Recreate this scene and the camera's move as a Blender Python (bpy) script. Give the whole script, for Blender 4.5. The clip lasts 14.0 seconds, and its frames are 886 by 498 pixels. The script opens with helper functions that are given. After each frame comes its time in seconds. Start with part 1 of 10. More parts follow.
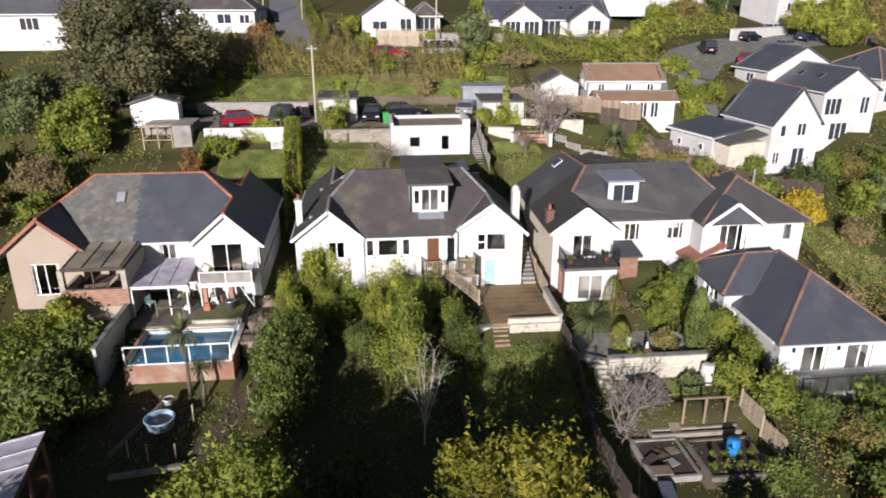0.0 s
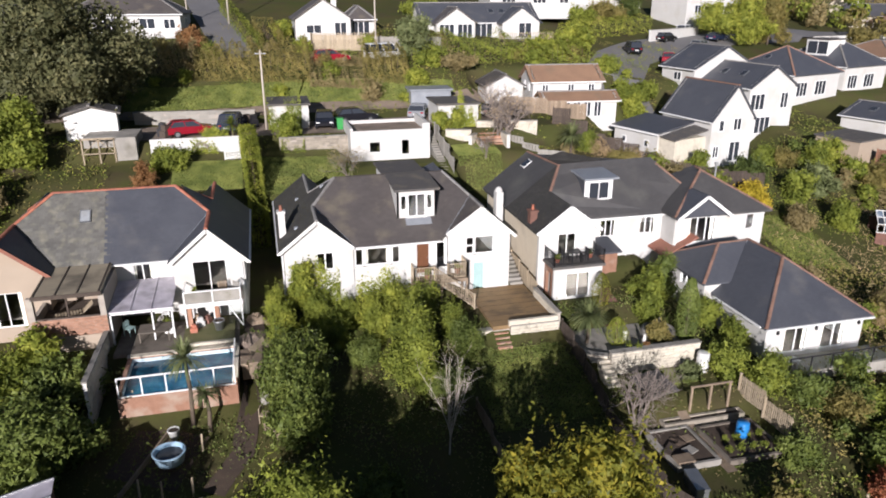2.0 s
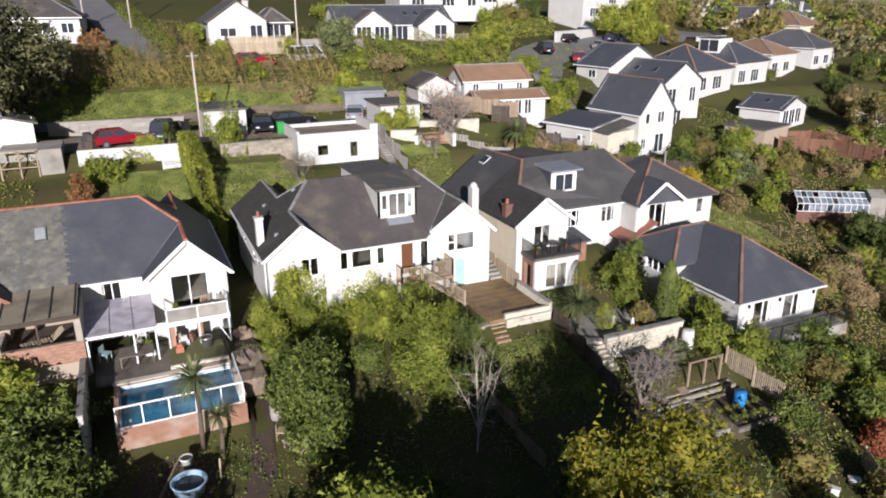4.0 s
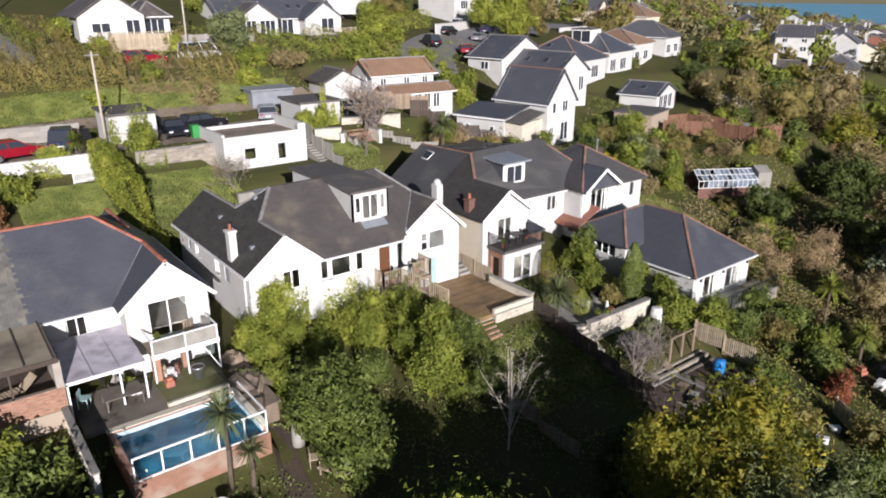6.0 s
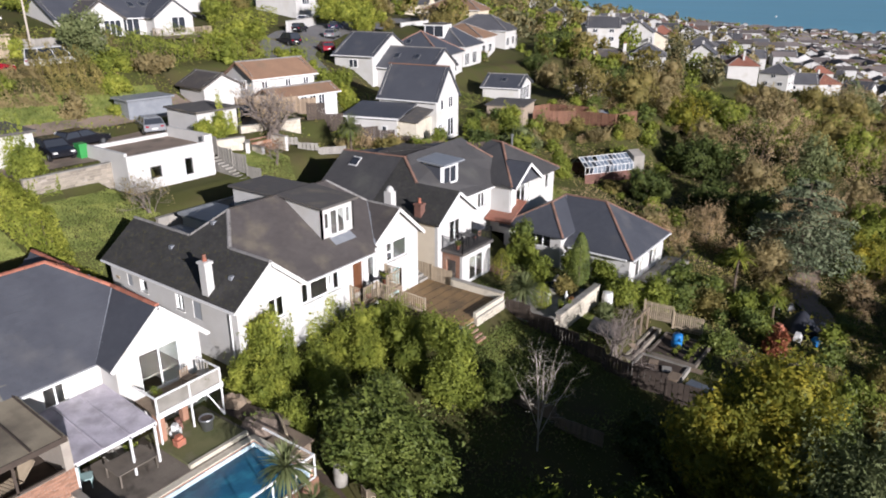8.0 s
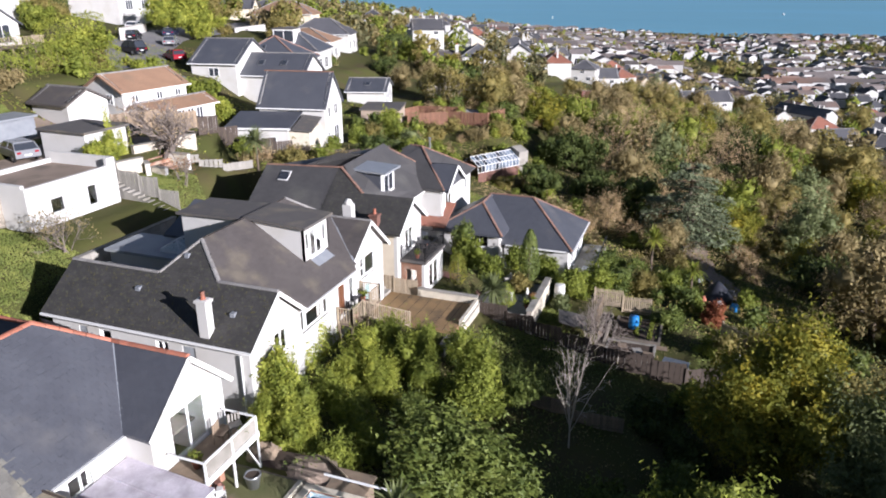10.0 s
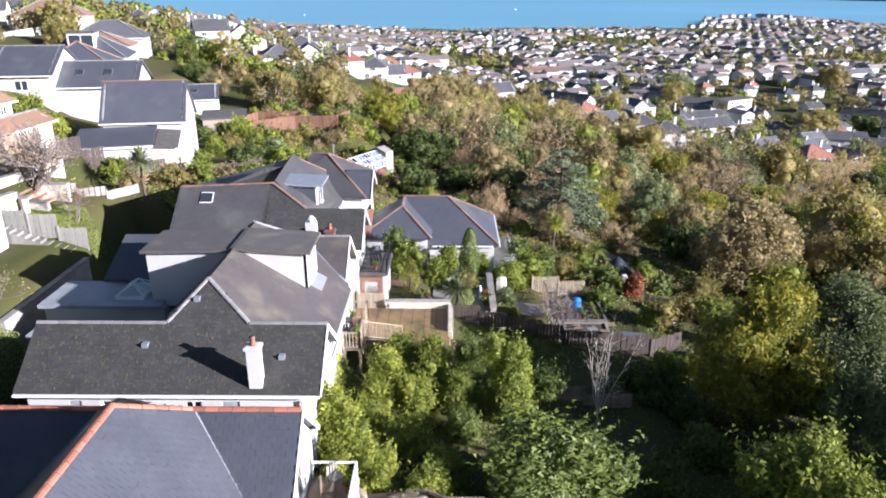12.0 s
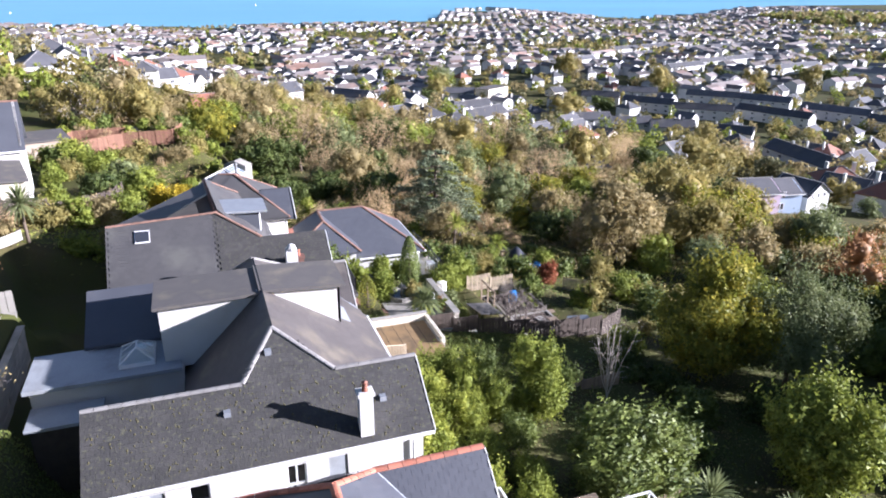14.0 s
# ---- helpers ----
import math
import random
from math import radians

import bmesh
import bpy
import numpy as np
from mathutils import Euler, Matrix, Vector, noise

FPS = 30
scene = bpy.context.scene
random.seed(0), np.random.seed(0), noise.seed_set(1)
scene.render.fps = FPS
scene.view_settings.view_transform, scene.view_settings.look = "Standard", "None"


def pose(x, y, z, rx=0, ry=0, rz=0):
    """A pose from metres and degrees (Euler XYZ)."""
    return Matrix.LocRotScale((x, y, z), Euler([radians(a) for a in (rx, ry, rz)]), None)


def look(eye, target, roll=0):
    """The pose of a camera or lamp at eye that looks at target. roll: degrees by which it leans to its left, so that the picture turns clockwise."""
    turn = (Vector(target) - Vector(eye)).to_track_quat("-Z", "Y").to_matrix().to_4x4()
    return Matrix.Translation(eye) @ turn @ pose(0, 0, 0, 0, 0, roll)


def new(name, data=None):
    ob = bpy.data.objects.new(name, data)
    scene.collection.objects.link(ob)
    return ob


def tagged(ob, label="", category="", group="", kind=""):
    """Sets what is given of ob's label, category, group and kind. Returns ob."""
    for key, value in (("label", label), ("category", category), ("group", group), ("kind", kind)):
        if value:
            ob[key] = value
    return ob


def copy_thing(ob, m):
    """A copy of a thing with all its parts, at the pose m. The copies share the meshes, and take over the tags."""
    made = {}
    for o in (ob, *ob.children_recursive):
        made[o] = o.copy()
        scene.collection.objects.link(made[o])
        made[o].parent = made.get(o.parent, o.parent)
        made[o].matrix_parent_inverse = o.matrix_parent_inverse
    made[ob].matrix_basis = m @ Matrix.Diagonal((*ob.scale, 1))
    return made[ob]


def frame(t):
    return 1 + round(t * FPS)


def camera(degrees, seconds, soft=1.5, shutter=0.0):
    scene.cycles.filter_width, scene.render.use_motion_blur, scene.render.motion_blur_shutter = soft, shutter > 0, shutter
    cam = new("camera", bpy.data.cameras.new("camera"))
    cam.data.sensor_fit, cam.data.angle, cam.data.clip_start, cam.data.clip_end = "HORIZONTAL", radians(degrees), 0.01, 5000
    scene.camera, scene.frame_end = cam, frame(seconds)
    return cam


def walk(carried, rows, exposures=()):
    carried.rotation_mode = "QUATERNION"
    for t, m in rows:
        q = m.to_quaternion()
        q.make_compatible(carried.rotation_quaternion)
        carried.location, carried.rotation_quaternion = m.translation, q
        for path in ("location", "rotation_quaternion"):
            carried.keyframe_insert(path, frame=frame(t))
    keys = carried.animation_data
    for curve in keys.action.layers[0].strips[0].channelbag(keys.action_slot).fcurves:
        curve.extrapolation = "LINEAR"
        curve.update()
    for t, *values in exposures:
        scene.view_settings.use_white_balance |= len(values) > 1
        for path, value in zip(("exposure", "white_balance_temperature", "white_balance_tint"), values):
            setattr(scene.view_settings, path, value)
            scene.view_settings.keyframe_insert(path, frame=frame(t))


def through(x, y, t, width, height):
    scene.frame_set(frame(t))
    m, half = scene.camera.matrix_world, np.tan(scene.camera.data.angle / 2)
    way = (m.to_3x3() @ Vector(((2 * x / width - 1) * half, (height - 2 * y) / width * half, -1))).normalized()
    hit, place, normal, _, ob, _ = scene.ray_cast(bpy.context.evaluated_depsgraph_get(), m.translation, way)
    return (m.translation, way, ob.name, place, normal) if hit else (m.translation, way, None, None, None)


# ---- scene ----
cam = camera(64.8, 14.0, 1.9)
METRES, EYE, TILT, LEAN, TURN = 64.0, 19.0, -20.446, -0.054, -6.0
ROWS = [
    (0.0, 0.0, 0.0, 0.0, 0.0, 0.0, -0.0),
    (0.5, -0.0194, 0.0011, 0.0038, -1.65, -0.06, 0.62),
    (1.0, -0.0426, 0.0043, 0.0059, -3.73, -0.11, 1.37),
    (1.5, -0.0629, 0.0085, 0.006, -5.62, -0.03, 2.07),
    (2.0, -0.0862, 0.015, 0.0038, -7.83, 0.09, 2.94),
    (2.5, -0.1072, 0.0218, 0.0005, -9.86, 0.17, 3.73),
    (3.0, -0.1326, 0.0302, -0.0017, -12.36, 0.25, 4.69),
    (5.5, -0.2623, 0.0909, 0.0181, -26.36, -1.76, 9.48),
    (6.0, -0.2918, 0.1108, 0.0274, -30.11, -2.57, 10.66),
    (6.5, -0.3168, 0.1296, 0.0377, -33.52, -3.43, 11.7),
    (7.0, -0.3437, 0.1533, 0.0503, -37.55, -4.62, 12.87),
    (7.5, -0.367, 0.1778, 0.0588, -41.29, -5.49, 13.89),
    (8.0, -0.3943, 0.2068, 0.0726, -45.84, -6.67, 15.0),
    (10.5, -0.4773, 0.3742, 0.1323, -67.29, -12.68, 19.08),
    (11.0, -0.4897, 0.4183, 0.1464, -72.66, -14.42, 19.67),
    (11.5, -0.4977, 0.4575, 0.1633, -77.46, -16.11, 20.03),
    (12.0, -0.5031, 0.5025, 0.1852, -83.01, -18.28, 20.33),
    (12.5, -0.5046, 0.5435, 0.2036, -87.93, -20.17, 20.42),
    (13.0, -0.5017, 0.5903, 0.225, -93.69, -22.21, 20.4),
    (13.5, -0.4954, 0.6312, 0.244, -98.75, -24.14, 20.16),
    (14.0, -0.4841, 0.6781, 0.2642, -104.48, -26.1, 19.67),
]
EXPOSURES = [(0.0, 0.55, 5900, 18), (8.0, 0.60, 5800, 18), (9.5, 0.90, 5720, 19), (11.0, 1.31, 5550, 20), (13.0, 1.93, 5450, 22), (14.0, 2.0, 5440, 23)]
walk(cam, [(t, pose(0, 0, EYE, TILT, LEAN, TURN) @ pose(METRES * x, METRES * y, METRES * z, 90 + pitch, roll, yaw)) for t, x, y, z, yaw, pitch, roll in ROWS], EXPOSURES)

# ---- sky and sun ----
SUN_WAY = Vector((0.345, 0.895, -0.28)).normalized()
world = bpy.data.worlds.new("sky")
scene.world = world
world.use_nodes = True
wn = world.node_tree.nodes
sky = wn.new("ShaderNodeTexSky")
sky.sky_type, sky.sun_disc = "NISHITA", False
sky.sun_elevation = math.asin(-SUN_WAY.z)
sky.sun_rotation = math.atan2(-SUN_WAY.x, -SUN_WAY.y)
sky.air_density, sky.dust_density = 1.0, 0.6
world.node_tree.links.new(sky.outputs["Color"], wn["Background"].inputs["Color"])
wn["Background"].inputs["Strength"].default_value = 0.035
sun = new("sun", bpy.data.lights.new("sun", "SUN"))
sun.data.energy, sun.data.angle, sun.data.color = 5.0, radians(0.55), (1.0, 0.93, 0.82)
sun.matrix_basis = look((0, 0, 60), Vector((0, 0, 60)) + SUN_WAY)

# the hill: height of the natural ground at a place
PROFILE_Y = [-4000, -400, -103, -60, 0, 20, 30, 36, 43, 48, 55, 58, 61, 65, 67, 76, 79, 83, 95, 110, 200, 400, 4000]
PROFILE_Z = [-46, -40, -22, -16, -8, -4.3, -2.5, -1.2, -0.3, 0.9, 2.8, 3.8, 4.8, 5.3, 6.7, 7.3, 8.2, 10.9, 13, 16, 30, 45, 60]
# level places cut into the hill: x0, x1, y0, y1, height, soft edge
PADS = [
    (-6, 10, 43.0, 56, 0.5, 1.5), (6.8, 11.2, 37.4, 43.5, -0.08, 0.3), (11.8, 18, 37, 50, -0.65, 0.8), (18, 32, 44.5, 52, 0.3, 1.5),
    (-20, -6.2, 38.5, 54, 0.3, 0.8), (-14.6, -7.7, 34.4, 38.5, -0.9, 0.3), (22.5, 31.5, 33.4, 46, -2.6, 1.0),
    (-40, 1.6, 65.5, 74, 6.7, 0.7), (1.6, 24, 65.5, 74, 6.6, 0.7), (1.6, 9.4, 60.5, 65.5, 4.7, 0.6), (32, 50, 60, 73, 2.0, 3.0),
    (20, 34, 74, 82, 7.0, 2.0), (12, 20, 34.6, 38.8, -1.65, 0.3), (11.8, 19.6, 31.6, 34.3, -2.6, 0.5), (11.8, 19.6, 24.5, 30.2, -3.5, 0.7),
    (58, 76, 51, 66, 1.3, 6.0), (1, 10.3, 55, 58.6, 1.0, 0.4), (11.9, 20, 54.5, 60.3, 1.4, 1.2),
]

# the shore of the bay: how far east the land goes, by y
SHORE_Y = [-4000, -1700, -1350, -1100, -850, -720, -650, -560, -470, -380, -240, -40, 220, 400, 540, 800, 1700, 4000]
SHORE_X = [1900, 1750, 1540, 1350, 1160, 1150, 1330, 1500, 1440, 1200, 1115, 1115, 1180, 1310, 1340, 1800, 2600, 3000]


def ground_z(x, y):
    """Height of the ground, for numbers or arrays."""
    x, y = np.asarray(x, float), np.asarray(y, float)
    z = np.interp(y, PROFILE_Y, PROFILE_Z) - 0.08 * np.maximum(x - 15, 0) + 0.03 * np.minimum(x + 25, 0) * (y > 60)
    z = z + 0.25 * np.sin(x * 0.21 + 1.3) * np.sin(y * 0.17) + 1.5 * np.sin(x * 0.013) * np.sin(y * 0.017 + 0.6) * (np.abs(x) > 90)
    z = np.maximum(z, -43.5 - 2.2 * np.clip((x - 450) / 450, 0, 1) + 0.9 * np.sin(x * 0.011) * np.sin(y * 0.009) + 0.35 * np.sin(x * 0.05))
    for x0, x1, y0, y1, h, e in PADS:
        d = np.maximum(np.maximum(x0 - x, x - x1), np.maximum(y0 - y, y - y1))
        k = np.clip(1 - d / e, 0, 1)
        z = z * (1 - k) + h * k
    # the bay: the land drops under the sea past the shore
    z = z + 9.5 * np.exp(-((x - 1330) / 170) ** 2 - ((y + 545) / 90) ** 2)
    return z - np.clip((x - np.interp(y, SHORE_Y, SHORE_X)) * 0.08, 0, 22)

# ---- building tools ----
class Geo:
    """Vertices and faces of one mesh."""

    def __init__(self):
        self.v, self.f, self.seg, self.cuts = [], [], [], []

    def add(self, vs, fs):
        n = len(self.v)
        self.cuts.append((n, len(self.f)))
        self.v += [tuple(p) for p in vs]
        self.f += [tuple(i + n for i in face) for face in fs]
        return self

    def hexa(self, p):
        return self.add(p, [(0, 3, 2, 1), (4, 5, 6, 7), (0, 1, 5, 4), (1, 2, 6, 5), (2, 3, 7, 6), (3, 0, 4, 7)])

    def box(self, x0, x1, y0, y1, z0, z1):
        return self.hexa([(x0, y0, z0), (x1, y0, z0), (x1, y1, z0), (x0, y1, z0), (x0, y0, z1), (x1, y0, z1), (x1, y1, z1), (x0, y1, z1)])

    def slab(self, poly, t):
        """A plate under a polygon, t thick."""
        n = len(poly)
        nor = sum(((Vector(poly[i]) - Vector(poly[0])).cross(Vector(poly[i + 1]) - Vector(poly[0])) for i in range(1, n - 1)), Vector())
        poly = poly if nor.z > 0 else poly[::-1]
        low = [(p[0], p[1], p[2] - t) for p in poly]
        return self.add(list(poly) + low, [tuple(range(n)), tuple(range(2 * n - 1, n - 1, -1))] + [(i, i + n, (i + 1) % n + n, (i + 1) % n) for i in range(n)])

    def beam(self, a, b, w, h, up=(0, 0, 1)):
        """A bar from a to b, w wide and h high, its middle on the line."""
        a, b, up = Vector(a), Vector(b), Vector(up)
        d = (b - a).normalized()
        s = d.cross(up)
        s = (s if s.length > 1e-4 else Vector((1, 0, 0))).normalized() * w / 2
        u = s.cross(d).normalized() * h / 2
        return self.hexa([a - s - u, a + s - u, b + s - u, b - s - u, a - s + u, a + s + u, b + s + u, b - s + u])

    def tube(self, a, b, r0, r1=None, n=8, caps=True):
        a, b = Vector(a), Vector(b)
        r1 = r0 if r1 is None else r1
        d = (b - a).normalized()
        s = d.cross(Vector((0, 0, 1)) if abs(d.z) < 0.9 else Vector((1, 0, 0))).normalized()
        u = d.cross(s)
        ring = [s * math.cos(2 * math.pi * i / n) + u * math.sin(2 * math.pi * i / n) for i in range(n)]
        fs = [(i, (i + 1) % n, (i + 1) % n + n, i + n) for i in range(n)]
        if caps:
            fs += [tuple(range(n - 1, -1, -1)), tuple(range(n, 2 * n))]
        return self.add([a + r * r0 for r in ring] + [b + r * r1 for r in ring], fs)

    def lathe(self, profile, n=16, at=(0, 0, 0)):
        """A turned form from (radius, height) pairs."""
        vs = [(at[0] + r * math.cos(2 * math.pi * i / n), at[1] + r * math.sin(2 * math.pi * i / n), at[2] + z) for r, z in profile for i in range(n)]
        fs = [(k * n + i, k * n + (i + 1) % n, (k + 1) * n + (i + 1) % n, (k + 1) * n + i) for k in range(len(profile) - 1) for i in range(n)]
        fs += [tuple(range(n - 1, -1, -1)), tuple(range((len(profile) - 1) * n, len(profile) * n))]
        return self.add(vs, fs)

    def wall(self, a, b, z0, z1, t=0.25, holes=()):
        """An upright wall from a to b (plan), t thick to its left; holes: (u0, u1, z0, z1) along it."""
        self.seg.append(("wall", len(self.v), len(self.f)))
        a, b = Vector((*a, 0)), Vector((*b, 0))
        d = (b - a).normalized()
        s = Vector((-d.y, d.x, 0)) * t
        us = sorted({0.0, (b - a).length, *[h[0] for h in holes], *[h[1] for h in holes]})
        zs = sorted({z0, z1, *[h[2] for h in holes], *[h[3] for h in holes]})
        solid = {(i, j) for i in range(len(us) - 1) for j in range(len(zs) - 1) if not any(h[0] < (us[i] + us[i + 1]) / 2 < h[1] and h[2] < (zs[j] + zs[j + 1]) / 2 < h[3] for h in holes)}
        made = {}

        def at(i, j, k):
            if (i, j, k) not in made:
                p = a + d * us[i] + s * k
                made[i, j, k] = len(self.v)
                self.v.append((p.x, p.y, zs[j]))
            return made[i, j, k]

        for i, j in solid:
            self.f.append((at(i, j, 0), at(i + 1, j, 0), at(i + 1, j + 1, 0), at(i, j + 1, 0)))
            self.f.append((at(i, j, 1), at(i, j + 1, 1), at(i + 1, j + 1, 1), at(i + 1, j, 1)))
            if (i - 1, j) not in solid:
                self.f.append((at(i, j, 0), at(i, j + 1, 0), at(i, j + 1, 1), at(i, j, 1)))
            if (i + 1, j) not in solid:
                self.f.append((at(i + 1, j, 0), at(i + 1, j, 1), at(i + 1, j + 1, 1), at(i + 1, j + 1, 0)))
            if (i, j - 1) not in solid:
                self.f.append((at(i, j, 0), at(i, j, 1), at(i + 1, j, 1), at(i + 1, j, 0)))
            if (i, j + 1) not in solid:
                self.f.append((at(i, j + 1, 0), at(i + 1, j + 1, 0), at(i + 1, j + 1, 1), at(i, j + 1, 1)))
        return self

    def gable(self, a, b, apex, z, t=0.25):
        """The triangle of a gable over the wall from a to b; apex: (x, y, z)."""
        self.seg.append(("gable", len(self.v), len(self.f)))
        d = (Vector((*b, 0)) - Vector((*a, 0))).normalized()
        s = Vector((-d.y, d.x, 0)) * t
        f = [Vector((*a, z)), Vector((*b, z)), Vector(apex)]
        return self.add(f + [p + s for p in f], [(0, 1, 2), (5, 4, 3), (0, 3, 4, 1), (1, 4, 5, 2), (2, 5, 3, 0)])


def fast_mesh(name, v, quads, material):
    """A mesh of faces with equal corner counts, from arrays."""
    me = bpy.data.meshes.new(name)
    me.vertices.add(len(v))
    me.vertices.foreach_set("co", np.asarray(v, np.float32).ravel())
    me.loops.add(quads.size)
    me.loops.foreach_set("vertex_index", np.asarray(quads, np.int32).ravel())
    me.polygons.add(len(quads))
    me.polygons.foreach_set("loop_start", np.arange(0, quads.size, quads.shape[1], dtype=np.int32))
    me.materials.append(material)
    me.update(calc_edges=True)
    return me


def mesh_from(name, geo, material, smooth=False):
    me = bpy.data.meshes.new(name)
    me.from_pydata(geo.v, [], geo.f)
    me.materials.append(material)
    if smooth:
        me.shade_smooth()
    me.update()
    return me


WORLD_BUILT = set()  # things whose parts are given in the world's own coordinates


SINGLE = {"bargeboard", "downpipe", "joist", "roof_vent", "kerb", "coping", "gable_batten", "rail", "railing", "lantern_bar"}  # each bar of these is a part


def part(name, geo, material, parent, label="", smooth=False, kind=""):
    if isinstance(geo, Geo) and (name in SINGLE or (name == "wall" and not geo.seg)) and len(geo.cuts) > 1:
        ends = geo.cuts[1:] + [(len(geo.v), len(geo.f))]
        for (v0, f0), (v1, f1) in zip(geo.cuts, ends):
            one = Geo()
            one.v, one.f = geo.v[v0:v1], [tuple(i - v0 for i in q) for q in geo.f[f0:f1]]
            ob = part(name, one, material, parent, label, smooth, kind)
        return ob
    if isinstance(geo, Geo) and name == "wall" and len(geo.seg) > 1:
        # each wall and gable is a part of its own
        ends = [q[1:] for q in geo.seg[1:]] + [(len(geo.v), len(geo.f))]
        starts = [("wall", 0, 0)] + geo.seg[1:] if geo.seg[0][1] == 0 else [("wall", 0, 0)] + geo.seg
        ends = [q[1:] for q in starts[1:]] + [(len(geo.v), len(geo.f))]
        for (nm, v0, f0), (v1, f1) in zip(starts, ends):
            one = Geo()
            one.v, one.f = geo.v[v0:v1], [tuple(i - v0 for i in q) for q in geo.f[f0:f1]]
            ob = part(nm, one, material, parent, label, smooth, kind)
        return ob
    ob = new(name, geo if isinstance(geo, bpy.types.Mesh) else mesh_from(name, geo, material, smooth))
    ob.parent = parent
    if parent.name in WORLD_BUILT:
        ob.matrix_parent_inverse = Matrix.Translation(parent.location).inverted()
    return tagged(ob, label, kind=kind)


def thing(name, label, category, x=0, y=0, z=0, rz=0, group="", kind=""):
    e = new(name)
    e.matrix_basis = pose(x, y, z, 0, 0, rz)
    e.empty_display_size = 0.2
    return tagged(e, label, category, group, kind)


def placed(name, label, category, x, y, z, group="", kind=""):
    """A thing at its base whose parts are given in world coordinates."""
    e = thing(name, label, category, x, y, z, 0, group, kind)
    WORLD_BUILT.add(e.name)
    return e


def solo(name, geo, material, label, category, x=0, y=0, z=0, rz=0, group="", kind="", smooth=False):
    ob = new(name, geo if isinstance(geo, bpy.types.Mesh) else mesh_from(name, geo, material, smooth))
    ob.matrix_basis = pose(x, y, z, 0, 0, rz)
    return tagged(ob, label, category, group, kind)


# ---- materials ----
def rgb(c):
    return (*c, 1.0)


def surface(name, a, b, rough=0.8, scale=3.0, fine=40.0, bump=0.2, stain=None, stain_amount=0.35, stain_scale=0.6, each=0.0, metal=0.0, spec=0.4, island=False, stretch=(1, 1, 1)):
    """A two-scale procedural surface: a to b by noise, fine grain, stains, and a little of its own for each piece."""
    m = bpy.data.materials.new(name)
    m.use_nodes = True
    n, l = m.node_tree.nodes, m.node_tree.links
    bs = n["Principled BSDF"]
    tc, mp = n.new("ShaderNodeTexCoord"), n.new("ShaderNodeMapping")
    mp.inputs["Scale"].default_value = stretch
    l.new(tc.outputs["Object"], mp.inputs["Vector"])

    def noise_of(s, detail=4.0):
        t = n.new("ShaderNodeTexNoise")
        t.inputs["Scale"].default_value, t.inputs["Detail"].default_value = s, detail
        l.new(mp.outputs["Vector"], t.inputs["Vector"])
        return t.outputs["Fac"]

    def mix(fac, c1, c2, kind="MIX"):
        x = n.new("ShaderNodeMix")
        x.data_type, x.blend_type = "RGBA", kind
        for k, v in ((0, fac), (6, c1), (7, c2)):
            if isinstance(v, bpy.types.NodeSocket):
                l.new(v, x.inputs[k])
            else:
                x.inputs[k].default_value = v if k == 0 else rgb(v)
        return x.outputs[2]

    def ramp(src, lo, hi):
        r = n.new("ShaderNodeMapRange")
        r.inputs[1].default_value, r.inputs[2].default_value = lo, hi
        l.new(src, r.inputs[0])
        return r.outputs[0]

    big, small = noise_of(scale), noise_of(fine, 2.0)
    col = mix(ramp(big, 0.3, 0.7), a, b)
    col = mix(ramp(small, 0.2, 0.8), col, mix(0.5, col, tuple(0.72 * c for c in b)))
    if stain:
        col = mix(ramp(noise_of(stain_scale, 6.0), 0.62 - 0.3 * stain_amount, 0.75), col, stain)
    if each:
        src = n.new("ShaderNodeNewGeometry").outputs["Random Per Island"] if island else n.new("ShaderNodeObjectInfo").outputs["Random"]
        r = n.new("ShaderNodeMapRange")
        r.inputs[3].default_value, r.inputs[4].default_value = 1 - each, 1 + each
        l.new(src, r.inputs[0])
        h = n.new("ShaderNodeHueSaturation")
        l.new(r.outputs[0], h.inputs["Value"])
        l.new(col, h.inputs["Color"])
        col = h.outputs[0]
    l.new(col, bs.inputs["Base Color"])
    bs.inputs["Roughness"].default_value, bs.inputs["Metallic"].default_value = rough, metal
    bs.inputs["Specular IOR Level"].default_value = spec
    if bump:
        bp = n.new("ShaderNodeBump")
        bp.inputs["Strength"].default_value, bp.inputs["Distance"].default_value = bump, 0.02
        l.new(small, bp.inputs["Height"])
        l.new(bp.outputs[0], bs.inputs["Normal"])
    return m


